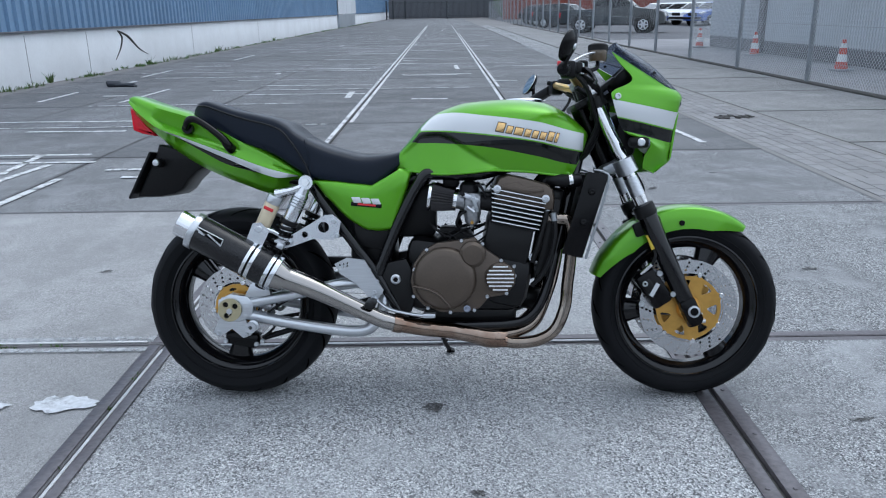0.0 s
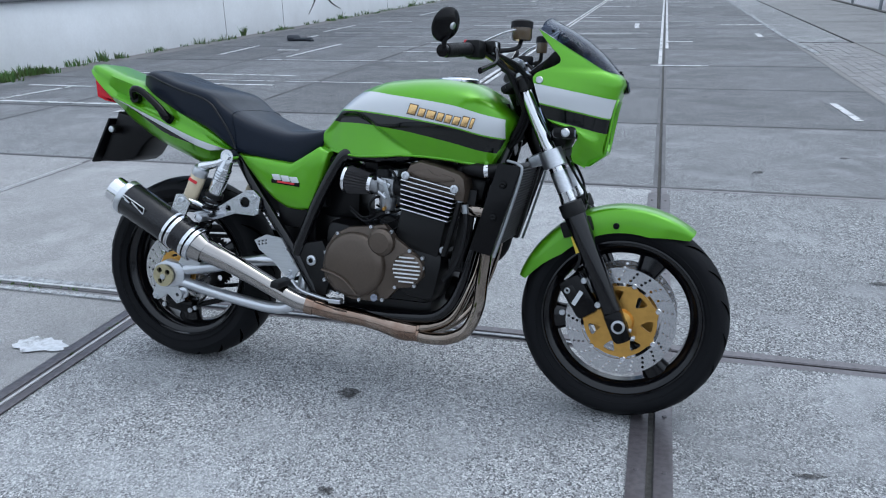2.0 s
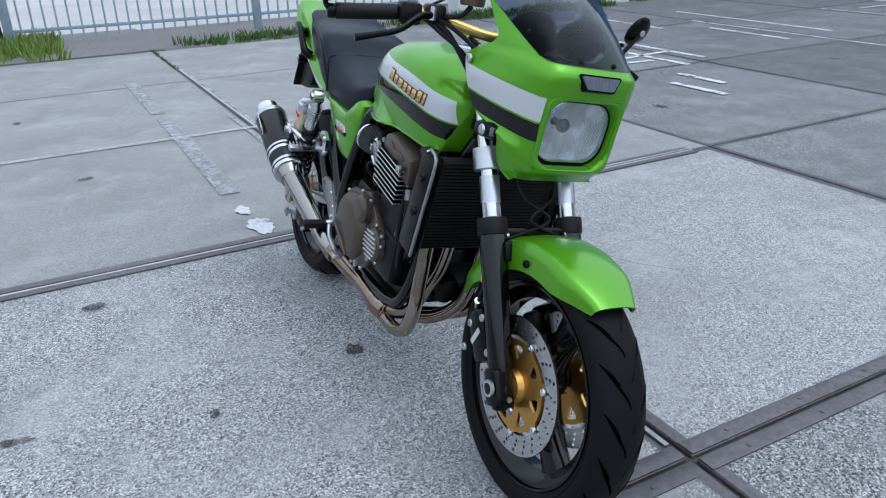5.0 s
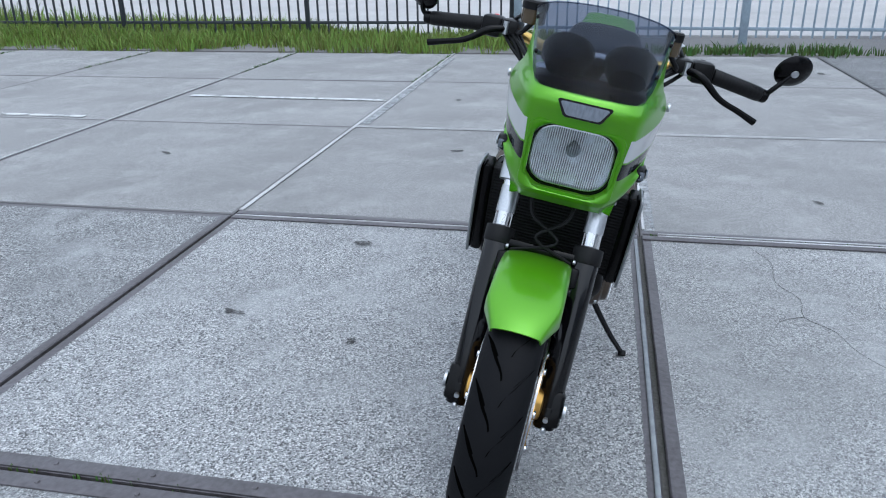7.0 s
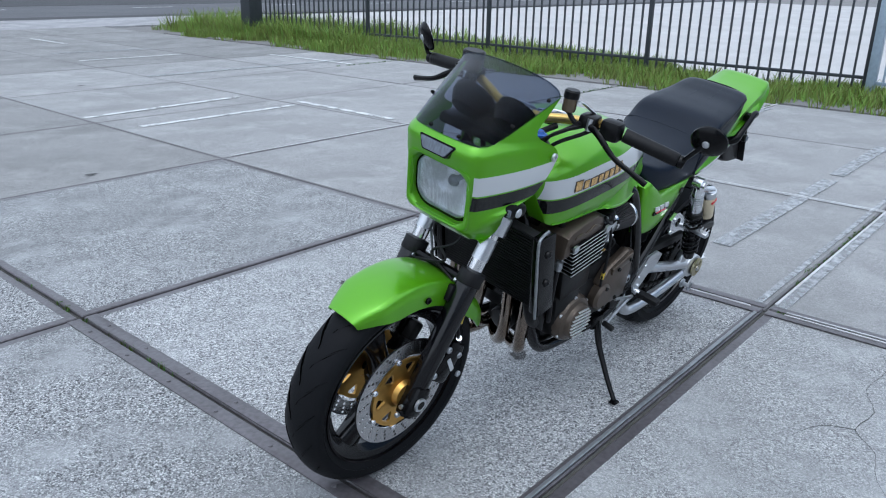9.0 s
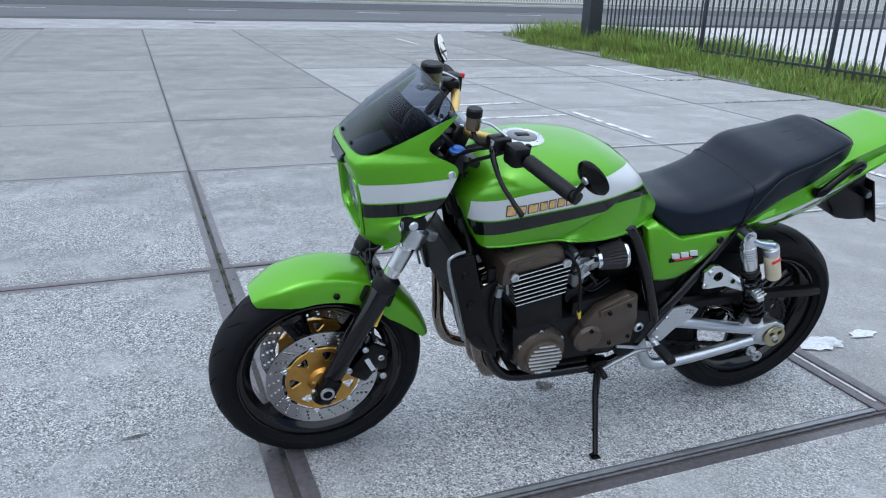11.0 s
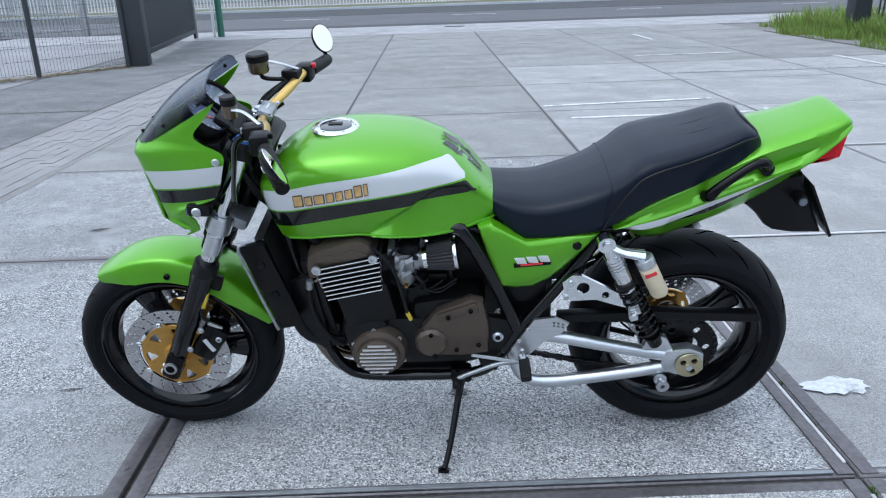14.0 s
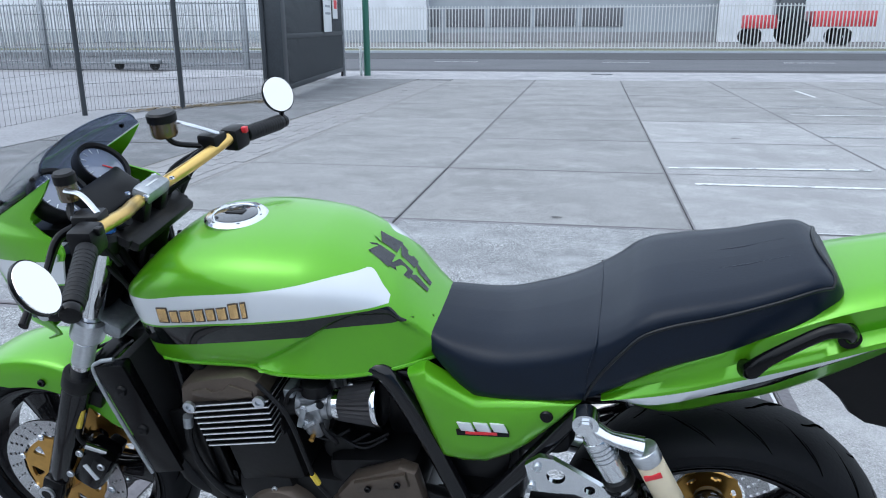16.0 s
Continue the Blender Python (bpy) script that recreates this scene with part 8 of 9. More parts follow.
def cowl_row(z0):
    """One row of the shell; z0 is its height at the rear edge, rows fall towards the nose."""
    xr, wr = curve_cr(z0), curve_wr(z0)
    pts = []
    if z0 > 0.9901:
        xb, yb = curve_xb(z0), curve_yb(z0)
        for t in (0, 0.2, 0.4, 0.6, 0.8, 0.93, 0.98, 1.0):
            pts.append((xr + (xb - xr) * t, wr + (yb - wr) * t + 0.004 * math.sin(math.pi * t) * (xb - xr) / 0.15, z0))
        pts.append((xb, yb - 0.002, z0))
        return [(x, -y, z) for x, y, z in pts] + [(xb, 0, z0)] * 3 + pts[::-1]
    fall = curve_fall(z0)
    zf = z0 - fall
    xf, wf = curve_cf(zf), curve_wf(zf)
    round_off = max(0.0, (z0 - 0.958) / 0.032)
    for t in (0, 0.2, 0.4, 0.6, 0.8, 0.93):
        x = xr + (xf - 0.016 - 0.014 * round_off - xr) * t
        y = wr + (wf - wr) * (0.35 * t + 0.65 * t * t)
        pts.append((x, y, z0 - fall * t))
    pts += [(xf - 0.011 - 0.014 * round_off, wf - 0.002 - 0.003 * round_off, zf), (xf - 0.003 - 0.008 * round_off, wf - 0.010 - 0.008 * round_off, zf), (xf - 0.003 * round_off, 0.088 - 0.008 * round_off, zf)]
    return [(x, -y, z) for x, y, z in pts] + [(xf + 0.002, -0.045, zf), (xf + 0.003, 0, zf), (xf + 0.002, 0.045, zf)] + pts[::-1]


row_z = [0.735, 0.742, 0.75, 0.76, 0.785, 0.80, 0.812, 0.822, 0.833, 0.843, 0.853, 0.862, 0.866, 0.888, 0.900, 0.904, 0.93, 0.955, 0.962, 0.968, 0.974, 0.980, 0.985, 0.99, 0.998, 1.006, 1.014, 1.022, 1.03, 1.04, 1.052, 1.066, 1.082, 1.10]
rows = [cowl_row(z) for z in row_z]
cowl = bmesh.new()
grid = [[cowl.verts.new(p) for p in r] for r in rows]
NC = len(rows[0])
for i in range(len(rows) - 1):
    for k in range(NC - 1):
        zmid = (rows[i][k][2] + rows[i + 1][k][2]) / 2
        if 8 <= k <= NC - 10 and 0.779 < zmid < 0.918:
            continue
        if row_z[i] >= 0.9899 and 7 <= k <= NC - 9:
            continue
        f = cowl.faces.new((grid[i][k], grid[i][k + 1], grid[i + 1][k + 1], grid[i + 1][k]))
        side = k <= 6 or k >= NC - 8
        f.material_index = (2 if 0.8615 < row_z[i] and row_z[i + 1] < 0.9005 else 1 if 0.9035 < row_z[i] and row_z[i + 1] < 0.9555 else 0) if side else 0
bmesh.ops.delete(cowl, geom=[v for v in cowl.verts if not v.link_faces], context="VERTS")
bmesh.ops.recalc_face_normals(cowl, faces=cowl.faces[:])
bmesh.ops.solidify(cowl, geom=cowl.faces[:], thickness=0.004)
cowling = part("headlamp_cowl", cowl, [GREEN, PAINT_WHITE, PAINT_BLACK], bike, "lime green bikini fairing with white and black stripes", 45)
for s in (-1, 1):
    bolt((1.203, s * 0.178, 0.964), 0.010, s, cowling, ALLOY)

# screen: its foot follows the cowl from one wing round the brow to the other, its top edge arches between the wings
foot = []
for z in (1.10, 1.085, 1.07, 1.055, 1.04, 1.025, 1.01):
    foot.append((curve_xb(z), curve_yb(z), z))
foot += [(1.384, 0.108, 0.991), (1.396, 0.099, 0.989), (1.406, 0.082, 0.988), (1.411, 0.06, 0.988), (1.414, 0.03, 0.988), (1.415, 0.0, 0.988)]
foot = [(x + 0.003, y + 0.003, z + 0.001) for x, y, z in foot]
foot = [Vector((x, -y, z)) for x, y, z in foot] + [Vector(p) for p in foot[-2::-1]]
crest = []
for n in range(len(foot)):
    u = -1 + 2 * n / (len(foot) - 1)
    a = u * 1.5
    crest.append(Vector((1.200 + 0.016 * math.cos(a), 0.152 * math.sin(a) / math.sin(1.5), 1.104 + 0.038 * max(math.cos(a), 0.0) ** 0.75)))
rings = []
for t in np.linspace(0, 1, 13):
    ring = []
    for a, b in zip(foot, crest):
        p = a + (b - a) * t
        bulge = math.sin(math.pi * t) * (b - a).length / 0.26
        ring.append(p + Vector((0.012, 0, 0.012)) * bulge * (1 - (p.y / 0.17) ** 2) + Vector((0, 0.006 * bulge * (1 if p.y > 0 else -1) * min(abs(p.y) / 0.06, 1), 0)))
    rings.append(ring)
scr = loft(rings, closed=False, ends=False)
bmesh.ops.solidify(scr, geom=scr.faces[:], thickness=0.003)
screen = part("windscreen", scr, SMOKE, cowling, "smoked clear windscreen", 60)
screen.visible_shadow = False
part("screen_edge", tube([Vector(p) for p in rings[-1]], 0.0018, 8, 2), SMOKE, cowling)
for x, y, z, axis in ((1.411, 0.043, 0.998, "x"), (1.326, 0.1265, 1.040, "y"), (1.228, 0.1445, 1.096, "y")):
    for s in (-1, 1):
        part("screen_bolt", lathe([(0, 0.003), (0.0035, 0.0025), (0.0048, 0), (0.0048, -0.004), (0, -0.004)] if s > 0 or axis == "x" else [(0, -0.003), (0.0035, -0.0025), (0.0048, 0), (0.0048, 0.004), (0, 0.004)], (x, s * y, z), axis, 12, closed=False), BLACK, cowling)

# headlamp: bezel, reflector bowl and fluted glass


def rounded(w, h, r, n=6):
    pts = []
    for cx, cz, a0 in ((w - r, h - r, 0), (-w + r, h - r, 90), (-w + r, -h + r, 180), (w - r, -h + r, 270)):
        for k in range(n + 1):
            a = radians(a0 + 90 * k / n)
            pts.append((cx + r * math.cos(a), cz + r * math.sin(a)))
    return pts


LAMP = pose(1.376, 0, 0.849, 0, 9, 0)


def lamp_ring(w, h, r, x):
    return [LAMP @ Vector((x, a, b)) for a, b in rounded(w, h, r)]


def rim_ring(w, h, r, x, n=10):
    """A rounded outline on the cowl's front, x metres off its face."""
    return [(curve_cf(0.846 + b) + x, a, 0.846 + b) for a, b in rounded(w, h, r, n)]


part("headlamp_shroud", loft([rim_ring(0.101, 0.0795, 0.020, -0.003), rim_ring(0.100, 0.0785, 0.022, 0.0032), rim_ring(0.0985, 0.077, 0.034, 0.0042), rim_ring(0.0955, 0.0745, 0.048, 0.001), rim_ring(0.0925, 0.072, 0.049, -0.008), rim_ring(0.0905, 0.070, 0.049, -0.034)], ends=False), GREEN, cowling, "lime green rim round the recessed headlamp", 60)
lamp = part("headlamp_bezel", loft([lamp_ring(0.095, 0.075, 0.052, -0.02), lamp_ring(0.095, 0.075, 0.052, 0.001), lamp_ring(0.0865, 0.0665, 0.046, 0.001), lamp_ring(0.0855, 0.0655, 0.046, -0.008)], ends=False), BLACK, cowling, "black headlamp surround")
part("headlamp_rim", loft([lamp_ring(0.0862, 0.0662, 0.046, -0.006), lamp_ring(0.0862, 0.0662, 0.046, 0.0025), lamp_ring(0.0838, 0.0638, 0.044, 0.0035), lamp_ring(0.083, 0.063, 0.043, -0.006)], ends=False), ALLOY, cowling, "bright rim of the headlamp glass")
part("headlamp_reflector", loft([lamp_ring(0.0835, 0.0635, 0.043, -0.004), lamp_ring(0.080, 0.061, 0.044, -0.014), lamp_ring(0.073, 0.058, 0.046, -0.028), lamp_ring(0.062, 0.053, 0.047, -0.044), lamp_ring(0.048, 0.044, 0.043, -0.058), lamp_ring(0.032, 0.031, 0.0305, -0.068), lamp_ring(0.008, 0.008, 0.0079, -0.074)], ends=False), REFLECTOR, cowling, "bright headlamp reflector")
part("headlamp_bulb", moved(lathe([(0, 0.0), (0.006, -0.001), (0.008, -0.004), (0.011, -0.005), (0.0145, -0.009), (0.016, -0.016), (0.015, -0.018), (0.008, -0.020), (0.007, -0.06), (0.0, -0.06)], (-0.024, 0, 0.002), "x", 28, closed=False), LAMP), ALLOY_DULL, cowling, "grey bulb shield")
gl = bmesh.new()
N = 88
cols = []
for k in range(N + 1):
    y = -0.084 + 0.168 * k / N
    col = []
    for m in range(9):
        over = max(0.0, abs(y) - 0.041)
        top = 0.064 - 0.043 + math.sqrt(max(0.043 ** 2 - over ** 2, 0))
        z = top * (m / 4 - 1)
        flute = 0.00006 * math.cos(k * math.pi) * (0 if (y * y + z * z) ** 0.5 < 0.024 else 1)
        col.append(gl.verts.new(LAMP @ Vector((0.004 + 0.007 * (1 - (y / 0.084) ** 2) * (1 - (z / 0.064) ** 2) + flute, y, z))))
    cols.append(col)
for a, b in zip(cols, cols[1:]):
    for m in range(8):
        gl.faces.new((a[m], b[m], b[m + 1], a[m + 1]))
bmesh.ops.recalc_face_normals(gl, faces=gl.faces[:])
bmesh.ops.solidify(gl, geom=gl.faces[:], thickness=0.003)
lens = part("headlamp_glass", gl, FLUTED, cowling, "fluted clear headlamp glass", 80)
lens.visible_shadow = False
# position lamp over the headlamp
POS = pose(1.4265, 0, 0.960, 0, -12, 0)
pos_out = [(-0.048, 0.014), (-0.051, 0.011), (-0.049, 0.008), (-0.037, -0.011), (-0.032, -0.014), (0.032, -0.014), (0.037, -0.011), (0.049, 0.008), (0.051, 0.011), (0.048, 0.014)]
part("position_lamp_frame", loft([[POS @ Vector((x, a * 1.09, b * 1.22)) for a, b in pos_out] for x in (-0.012, 0.005)]), BLACK, cowling, "black frame of the position lamp")
part("position_lamp", loft([[POS @ Vector((x, a * 0.96, b * 0.95)) for a, b in pos_out] for x in (0.0, 0.009)]), POS_GLASS, cowling, "clear position lamp")


def front_indicator(s):
    body = part("front_indicator", box((0.068, 0.034, 0.036), (1.276, s * 0.150, 0.826), 0.015, (0, 0, -s * 6)), BLACK_PLASTIC, bike, "small flat black indicator with clear lens")
    part("indicator_stem", rod((1.270, s * 0.08, 0.826), (1.271, s * 0.140, 0.826), 0.007, segs=10), BLACK_PLASTIC, body)
    lens_in = part("indicator_lens", box((0.006, 0.028, 0.020), (1.3045, s * 0.1485, 0.826), 0.0028, (0, 0, -s * 6)), POS_GLASS, body, "clear lens")
    part("side_bolt", lathe([(0, s * 0.004), (0.009, s * 0.0035), (0.0125, 0.0), (0, 0.0)], (1.280, s * 0.1665, 0.826), segs=20, closed=False), ALLOY, body, "bright side lens")
    for k in range(3):
        part("lens_dot", box((0.003, 0.0045, 0.006), (1.3068, s * (0.1405 + 0.0078 * k), 0.826), 0.001), ALLOY, lens_in)


both(front_indicator)
part("lamp_shell", box((0.08, 0.19, 0.15), (1.252, 0, 0.85), 0.03, (0, 11, 0)), BLACK_PLASTIC, bike, "black lamp bracket behind the cowl")
part("cowl_bracket", box((0.09, 0.25, 0.03), (1.245, 0, 0.975), 0.01), BLACK_PLASTIC, bike)

# ---------------------------------------------------------------- instruments and bar


def gauge(s, r):
    face_turn = pose(1.240, 0.006 + s * 0.068, 1.037, 0, -44, 0)
    pod = part("gauge_housing", moved(lathe([(0, -0.045), (r * 0.7, -0.04), (r * 0.98, -0.012), (r, 0.008), (r * 0.95, 0.013), (r * 0.84, 0.010), (r * 0.82, 0.002), (0, 0.002)], (0, 0, 0), "z", 36, closed=False), face_turn), BLACK_PLASTIC, bike, "round black instrument")
    part("gauge_face", moved(lathe([(0, 0.004), (r * 0.81, 0.004), (r * 0.81, 0.0), (0, 0.0)], (0, 0, 0), "z", 32, closed=False), face_turn), FACE, pod)
    for k in range(11):
        a = radians(220 - k * 26)
        part("gauge_tick", moved(box((0.010, 0.002, 0.001), (r * 0.66 * math.cos(a), r * 0.66 * math.sin(a), 0.0048), turn=(0, 0, math.degrees(a))), face_turn), PAINT_WHITE, pod)
    part("gauge_needle", moved(box((r * 0.6, 0.003, 0.001), (-r * 0.22, -r * 0.18, 0.0056), turn=(0, 0, 40)), face_turn), RED, pod)


both(lambda s: gauge(s, 0.057))
part("instrument_panel", box((0.075, 0.15, 0.022), (1.192, 0, 1.008), 0.008, (0, -38, 0)), BLACK_PLASTIC, bike, "black warning lamp panel")
part("ignition_lock", lathe([(0, 0.014), (0.014, 0.014), (0.018, 0.01), (0.018, -0.02), (0, -0.02)], (1.145, 0, 0.985), "z", 22, closed=False), BLACK_SATIN, bike)
tag = part("lock_label", box((0.040, 0.030, 0.014), (1.195, 0.046, 0.990), 0.003, (0, -35, 12)), SIGN_WHITE, bike, "white block with blue bars beside the lock")
for dx in (-0.009, 0.009):
    part("label_bar", box((0.010, 0.020, 0.0145), (1.195 + dx, 0.046, 0.9905 + dx * 0.7), 0.001, (0, -35, 12)), BLUE_TAG, tag)
part("top_yoke", box((0.075, 0.22, 0.022), (1.135, 0, 0.962), 0.008, (0, -24.9, 0)), BLACK_SATIN, bike)
for s in (-1, 1):
    part("fork_cap", lathe([(0, 0.018), (0.012, 0.018), (0.016, 0.012), (0.022, 0.01), (0.022, -0.005), (0, -0.005)], (1.152, s * 0.103, 0.975), "z", 20, closed=False), BLUE_TAG if s > 0 else ALLOY, bike)
    part("bar_riser", box((0.036, 0.026, 0.055), (1.118, s * 0.030, 0.990), 0.006, (0, -20, 0)), BLACK_SATIN, bike, "black handlebar riser")
clamp = part("bar_clamp", box((0.040, 0.082, 0.030), (1.107, 0, 1.016), 0.010, (0, -20, 0)), ALLOY_DULL, bike, "broad grey handlebar clamp")
part("clamp_marking", box((0.004, 0.040, 0.0305), (1.107, 0, 1.0166), 0.0005, (0, -20, 0)), PAINT_WHITE, clamp, "pale marking bar")
bar_line = [(1.040, -0.262, 1.041), (1.046, -0.24, 1.044), (1.082, -0.13, 1.022), (1.106, -0.065, 1.010), (1.108, 0.0, 1.010), (1.106, 0.065, 1.010), (1.082, 0.13, 1.022), (1.062, 0.24, 1.040), (1.056, 0.262, 1.034)]
bar = part("handlebar", tube(bar_line, 0.0125, 18, 6, up=(0, 0, 1)), GOLD_BAR, bike, "gold anodised handlebar")


def controls(s):
    if s < 0:
        e, m, i = Vector((1.016, -0.412, 1.020)), Vector((1.036, -0.285, 1.034)), Vector((1.045, -0.250, 1.043))
    else:
        e, m, i = Vector((0.994, 0.402, 1.000)), Vector((1.046, 0.285, 1.026)), Vector((1.062, 0.250, 1.038))
    ahead = (e - m).normalized()
    part("grip", rod(m + ahead * -0.01, e, 0.0175, segs=24, bevel=0.003), RUBBER_DULL, bar, "black rubber grip")
    for k in range(12):
        p = m + (e - m) * (0.06 + 0.075 * k)
        part("grip_ring", rod(p, p + ahead * 0.003, 0.0179, segs=24), RUBBER_DULL, bar)
    part("bar_end", rod(e, e + ahead * 0.018, 0.016, segs=20, bevel=0.003), BLACK, bar)
    part("switch_box", box((0.046, 0.052, 0.050), tuple(i + Vector((0.004, -s * 0.0, -0.006))), 0.010, (0, 0, s * 8)), BLACK_PLASTIC, bar)
    part("switch_button", box((0.012, 0.014, 0.014), tuple(i + Vector((-0.022, 0, 0.012))), 0.003), RED if s < 0 else BLACK_SATIN, bar)
    clampp = i + Vector((0.012, -s * 0.05, 0.004))
    master = part("lever_clamp", box((0.05, 0.045, 0.034), tuple(clampp + Vector((0.018, 0, 0))), 0.008, (0, 0, s * 12)), BLACK_SATIN, bike, "black master cylinder")
    part("lever", tube([clampp + Vector((0.035, s * 0.01, -0.006)), clampp + Vector((0.05, s * 0.05, -0.014)), (1.120, s * 0.30, 1.002 if s < 0 else 0.990), (1.112, s * 0.35, 0.986 if s < 0 else 0.970), (1.102, s * 0.392, 0.974 if s < 0 else 0.952)], [0.009, 0.009, 0.007, 0.007, 0.0085], 12, flat=0.75, up=(0, 0, 1)), BLACK, master, "black lever")
    part("lever_pivot", rod(clampp + Vector((0.035, s * 0.012, -0.018)), clampp + Vector((0.035, s * 0.012, 0.012)), 0.009, segs=12), ALLOY, master)
    if s < 0:
        base = Vector((1.150, -0.148, 1.098))
    else:
        base = Vector((1.148, 0.168, 1.090))
    rr = 0.028 if s < 0 else 0.0175
    pot = part("fluid_reservoir", lathe([(0, -0.026), (rr * 0.9, -0.026), (rr, -0.020), (rr, 0.010), (0, 0.010)], tuple(base), "z", 24, closed=False), AMBER, bike, "amber fluid reservoir with black cap")
    part("reservoir_cap", lathe([(0, 0.026), (rr * 0.9, 0.026), (rr * 1.08, 0.022), (rr * 1.08, 0.006), (0, 0.006)], tuple(base), "z", 24, closed=False), BLACK_PLASTIC, pot)
    part("reservoir_stay", tube([base + Vector((-0.01, s * 0.02, 0.0)), (base + clampp) / 2 + Vector((0, 0, 0.015)), clampp + Vector((0, 0, 0.015))], 0.006, 8, flat=0.5), ALLOY, pot, "bright reservoir stay")
    part("fluid_hose", tube([base + Vector((0, 0, -0.026)), base + Vector((-0.01, s * 0.02, -0.05)), clampp + Vector((0.02, -s * 0.01, -0.01))], 0.006, 8), RUBBER_DULL, pot)
    # bar-end mirror
    mc = Vector((1.026, -0.440, 1.078)) if s < 0 else Vector((0.990, 0.460, 1.066))
    stem = part("mirror_stem", tube([e + Vector((0, s * 0.012, 0)), e + Vector((0.006, s * 0.026, 0.02)), mc + Vector((0.012, s * -0.004, -0.008))], 0.0062, 10), BLACK, bike, "black bar-end mirror stem")
    face = Matrix.Translation(mc) @ (Vector((-0.84, -0.265, 0.46)) if s > 0 else Vector((-0.82, 0.42, 0.38))).to_track_quat("Z", "Y").to_matrix().to_4x4()
    part("mirror_shell", moved(lathe([(0, -0.016), (0.018, -0.015), (0.036, -0.008), (0.043, 0.0), (0.043, 0.005), (0, 0.004)], (0, 0, 0), "z", 32, closed=False), face), BLACK, stem, "round black mirror housing")
    part("mirror_glass", moved(lathe([(0, 0.0062), (0.0405, 0.0062), (0.0415, 0.004), (0, 0.004)], (0, 0, 0), "z", 32, closed=False), face), MIRROR, stem, "round mirror glass")
    part("mirror_knuckle", rod(tuple(mc + Vector((0.008, 0, 0))), tuple(mc + Vector((0.020, s * 0.002, -0.004))), 0.009, segs=14, bevel=0.002), ALLOY, stem)
    # cables from the bar down to the head
    for k in range(3):
        part("control_cable", tube([clampp + Vector((0.03, -s * 0.01 * k, -0.01)), (1.16 + 0.015 * k, s * (0.14 - 0.02 * k), 0.99 - 0.02 * k), (1.16 + 0.01 * k, s * (0.11 - 0.015 * k), 0.90), (1.12 + 0.01 * k, s * 0.07, 0.80), (1.06, s * 0.06, 0.74)], 0.0042, 8), RUBBER_DULL, bike)


both(controls)
part("throttle_cable", tube([(1.075, -0.205, 1.030), (1.112, -0.170, 1.000), (1.150, -0.115, 0.910), (1.155, -0.092, 0.872), (1.120, -0.080, 0.80)], 0.0065, 10), RUBBER_DULL, bike, "black throttle cable sheath")
for s in (-1, 1):
    part("wire_bundle", tube([(1.09, s * 0.11, 1.00), (1.13, s * 0.085, 0.975), (1.165, s * 0.06, 0.93), (1.16, s * 0.04, 0.86), (1.12, s * 0.035, 0.80)], 0.008, 10), RUBBER_DULL, bike, "taped black wiring loom")
    part("cable_elbow", tube([(1.065, s * 0.225, 1.035), (1.10, s * 0.19, 1.005), (1.135, s * 0.14, 0.965), (1.14, s * 0.10, 0.90)], 0.005, 8), RUBBER_DULL, bike)
    part("clamp_screw", lathe([(0, 0.004), (0.005, 0.0035), (0.006, 0.0), (0, 0.0)], (1.088, s * 0.046, 1.020), "z", 12, closed=False), CHROME, bike)
    part("clamp_screw", lathe([(0, 0.004), (0.005, 0.0035), (0.006, 0.0), (0, 0.0)], (1.126, s * 0.046, 1.024), "z", 12, closed=False), CHROME, bike)
for k, (y0, y1) in enumerate(((-0.05, 0.03), (0.05, -0.02))):
    part("brake_line", tube([fork_at(0.76, y0, 0.03), fork_at(0.69, y0 * 0.8, 0.04), fork_at(0.64, y1, 0.035), fork_at(0.60, y0 * 1.4, 0.02)], 0.004, 8), RUBBER_DULL, bike)
# wiring under the tank and by the engine
wrng = random.Random(4)
for n in range(9):
    y = wrng.choice((-1, 1)) * wrng.uniform(0.10, 0.15)
    x, z = wrng.uniform(0.60, 0.72), wrng.uniform(0.52, 0.58)
    part("wiring", tube([(x, y, z), (x + 0.05, y * 1.02, z - 0.03), (x + 0.1, y, z - 0.02 + wrng.uniform(-0.02, 0.02)), (x + 0.16, y * 0.9, z + 0.01)], 0.0035, 6), RUBBER_DULL, bike)
for s in (-1, 1):
    part("head_cable", tube([(1.10, s * 0.05, 0.90), (1.11, s * 0.075, 0.84), (1.09, s * 0.08, 0.78), (1.05, s * 0.09, 0.745)], 0.006, 8), RUBBER_DULL, bike)
    part("plug_lead", tube([(0.72, s * 0.12, 0.72), (0.80, s * 0.14, 0.745), (0.86, s * 0.13, 0.74), (0.90, s * 0.11, 0.745)], 0.005, 8), RUBBER_DULL, bike)
part("clutch_cable", tube([(0.85, 0.185, 0.72), (0.80, 0.19, 0.66), (0.775, 0.19, 0.56), (0.765, 0.185, 0.50), (0.745, 0.178, 0.455)], 0.0045, 8), RUBBER_DULL, bike)
part("cable_sleeve", tube([(0.768, 0.187, 0.515), (0.76, 0.183, 0.49)], 0.006, 8), YELLOW, bike)
part("coolant_pipe", tube([(1.0, -0.165, 0.63), (0.99, -0.17, 0.58), (0.975, -0.168, 0.52), (0.955, -0.16, 0.46)], 0.009, 10), BLACK_SATIN, bike)
part("pipe_joint", rod((1.0, -0.165, 0.65), (1.0, -0.165, 0.62), 0.012, segs=14), ALLOY_DULL, bike)
part("thermostat_housing", box((0.055, 0.10, 0.07), (1.03, -0.06, 0.655), 0.014, (0, 12, 0)), BLACK_SATIN, bike)
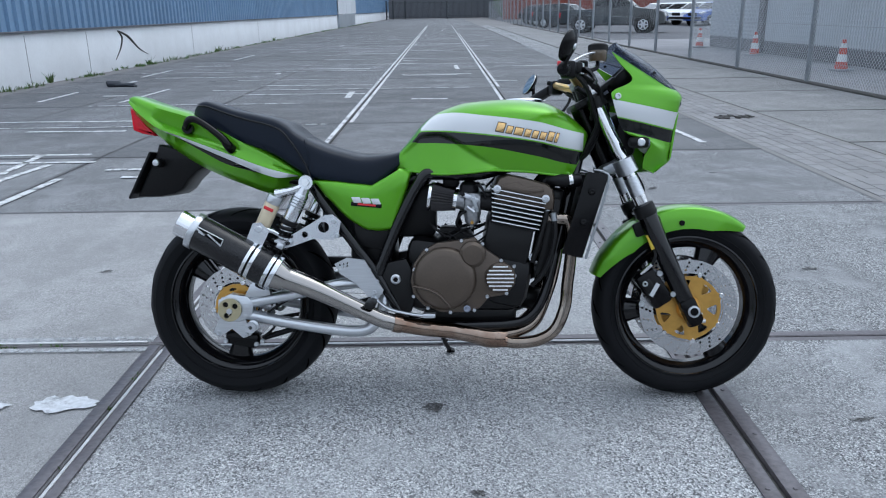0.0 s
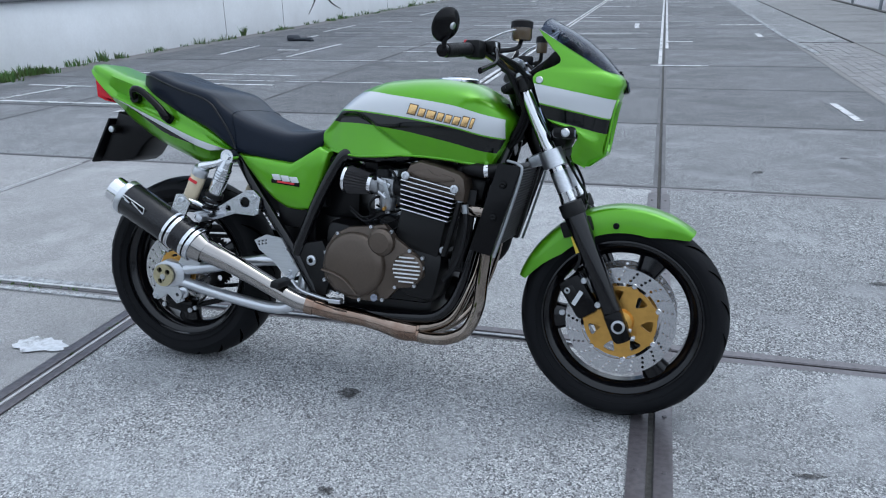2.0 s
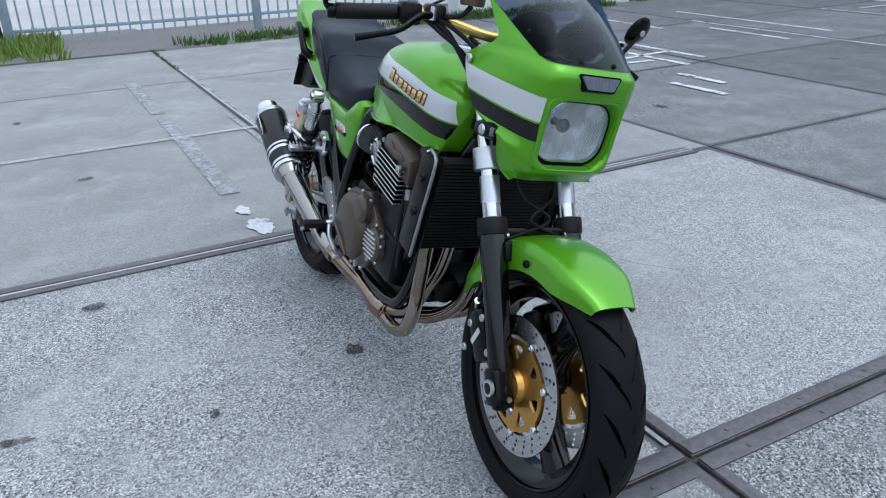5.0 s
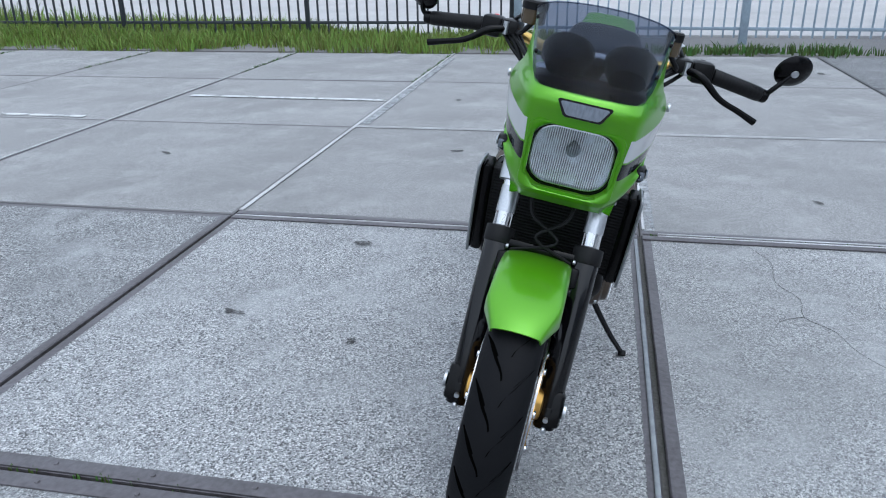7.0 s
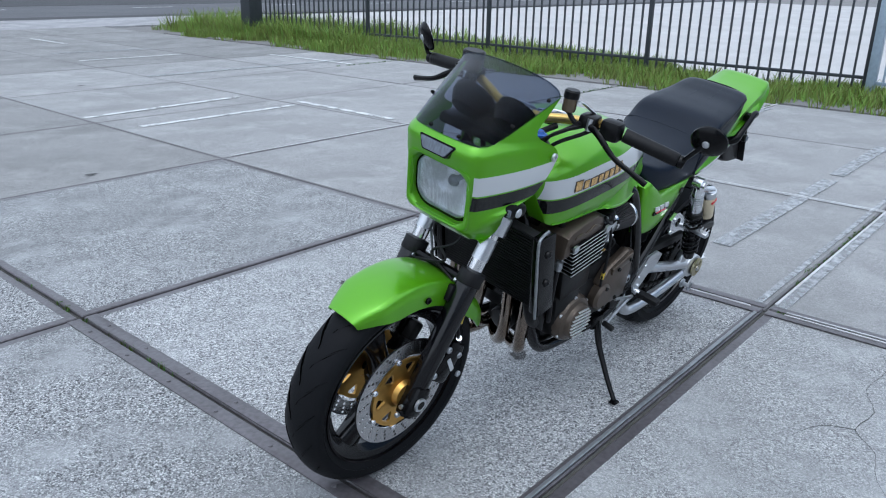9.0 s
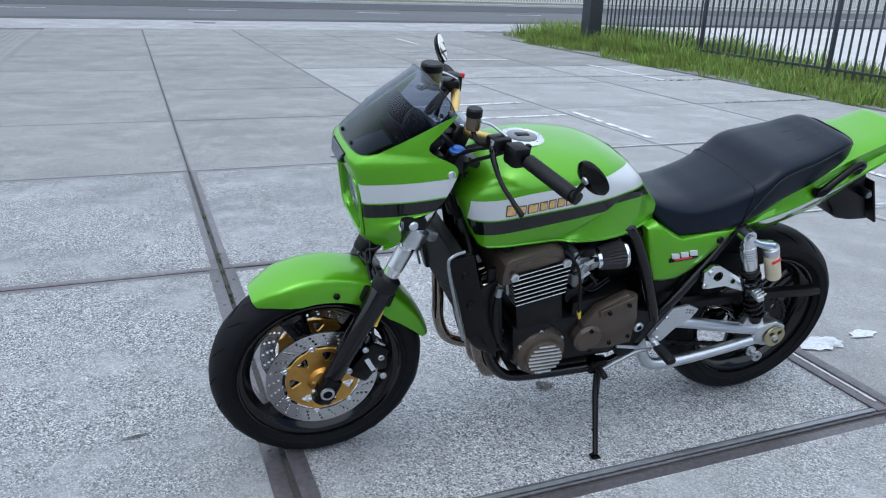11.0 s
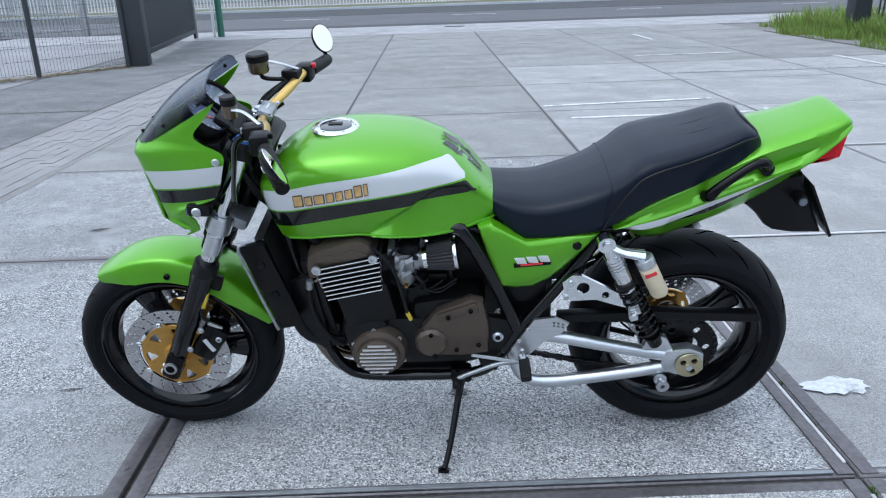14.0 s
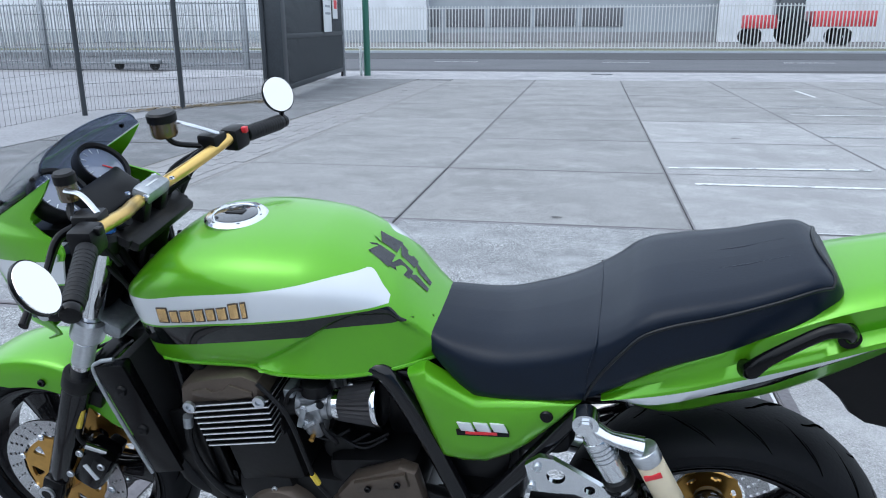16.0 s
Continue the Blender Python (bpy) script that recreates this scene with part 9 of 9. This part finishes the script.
for s in (-1, 1):
    part("oil_line", tube([(1.02, s * 0.175, 0.60), (1.025, s * 0.178, 0.55), (1.012, s * 0.175, 0.48), (0.985, s * 0.165, 0.42), (0.955, s * 0.15, 0.385)], 0.0075, 10), RUBBER_DULL, bike, "black oil hose")
    part("line_fitting", rod((1.018, s * 0.175, 0.615), (1.021, s * 0.176, 0.59), 0.010, segs=12), ALLOY_DULL, bike)
    part("down_tube_cover", plate([(1.005, 0.66), (1.045, 0.655), (1.03, 0.52), (1.0, 0.42), (0.965, 0.41), (0.985, 0.52)], s * 0.125, s * 0.145, 0.006), BLACK_SATIN, bike, "black engine front cover")
    for k in range(2):
        part("plug_cap", rod((0.985, s * (0.05 + 0.085 * k), 0.70), (1.012, s * (0.055 + 0.085 * k), 0.73), 0.011, segs=12, bevel=0.002), RUBBER_DULL, bike)
        part("plug_wire", tube([(1.012, s * (0.055 + 0.085 * k), 0.73), (1.03, s * (0.06 + 0.08 * k), 0.75), (1.01, s * (0.06 + 0.06 * k), 0.775), (0.95, s * 0.06, 0.765)], 0.0042, 8), RUBBER_DULL, bike)
part("front_mount", box((0.05, 0.28, 0.04), (0.985, 0, 0.43), 0.008), BLACK, bike)
bolt((0.955, -0.16, 0.475), 0.012, -1, bike)
part("hose_bracket", plate([(1.015, 0.625), (1.075, 0.60), (1.066, 0.47), (1.022, 0.39), (0.985, 0.36), (1.0, 0.50)], 0.146, 0.158, 0.005), BLACK_SATIN, bike, "black hose bracket behind the radiator")
# added block, darkens the open space between swingarm and side covers
part("pivot_filler", box((0.14, 0.20, 0.20), (0.445, 0, 0.485), 0.02), BLACK_PLASTIC, bike, "black box filling the dark gap before the rear wheel")
part("head_bracket", plate([(0.98, 0.70), (1.06, 0.76), (1.09, 0.73), (1.0, 0.67)], -0.08, 0.08, 0.006), BLACK, bike)
part("air_plate", box((0.10, 0.20, 0.12), (0.50, 0, 0.62), 0.02), BLACK_PLASTIC, bike, "black battery box")
# added backing, keeps the space behind the filters dark
part("airbox", box((0.13, 0.14, 0.17), (0.585, 0, 0.615), 0.02), BLACK_PLASTIC, bike, "black box added to darken the gap behind the filters")
part("rear_inner", box((0.16, 0.17, 0.14), (0.36, 0, 0.60), 0.03), BLACK_PLASTIC, bike)

# the bar is turned a little to the left, and the cowl and lamp with it
STEER = Matrix.Translation((1.13, 0.009, 0.95)) @ Matrix.Rotation(radians(2.2), 4, -RAKE) @ Matrix.Translation((-1.13, 0, -0.95))
cowling.matrix_basis = STEER @ cowling.matrix_basis
for ob in list(bike.children):
    if ob.name.split(".")[0] in ("front_indicator", "lamp_shell", "cowl_bracket", "gauge_housing", "instrument_panel"):
        ob.matrix_basis = STEER @ ob.matrix_basis
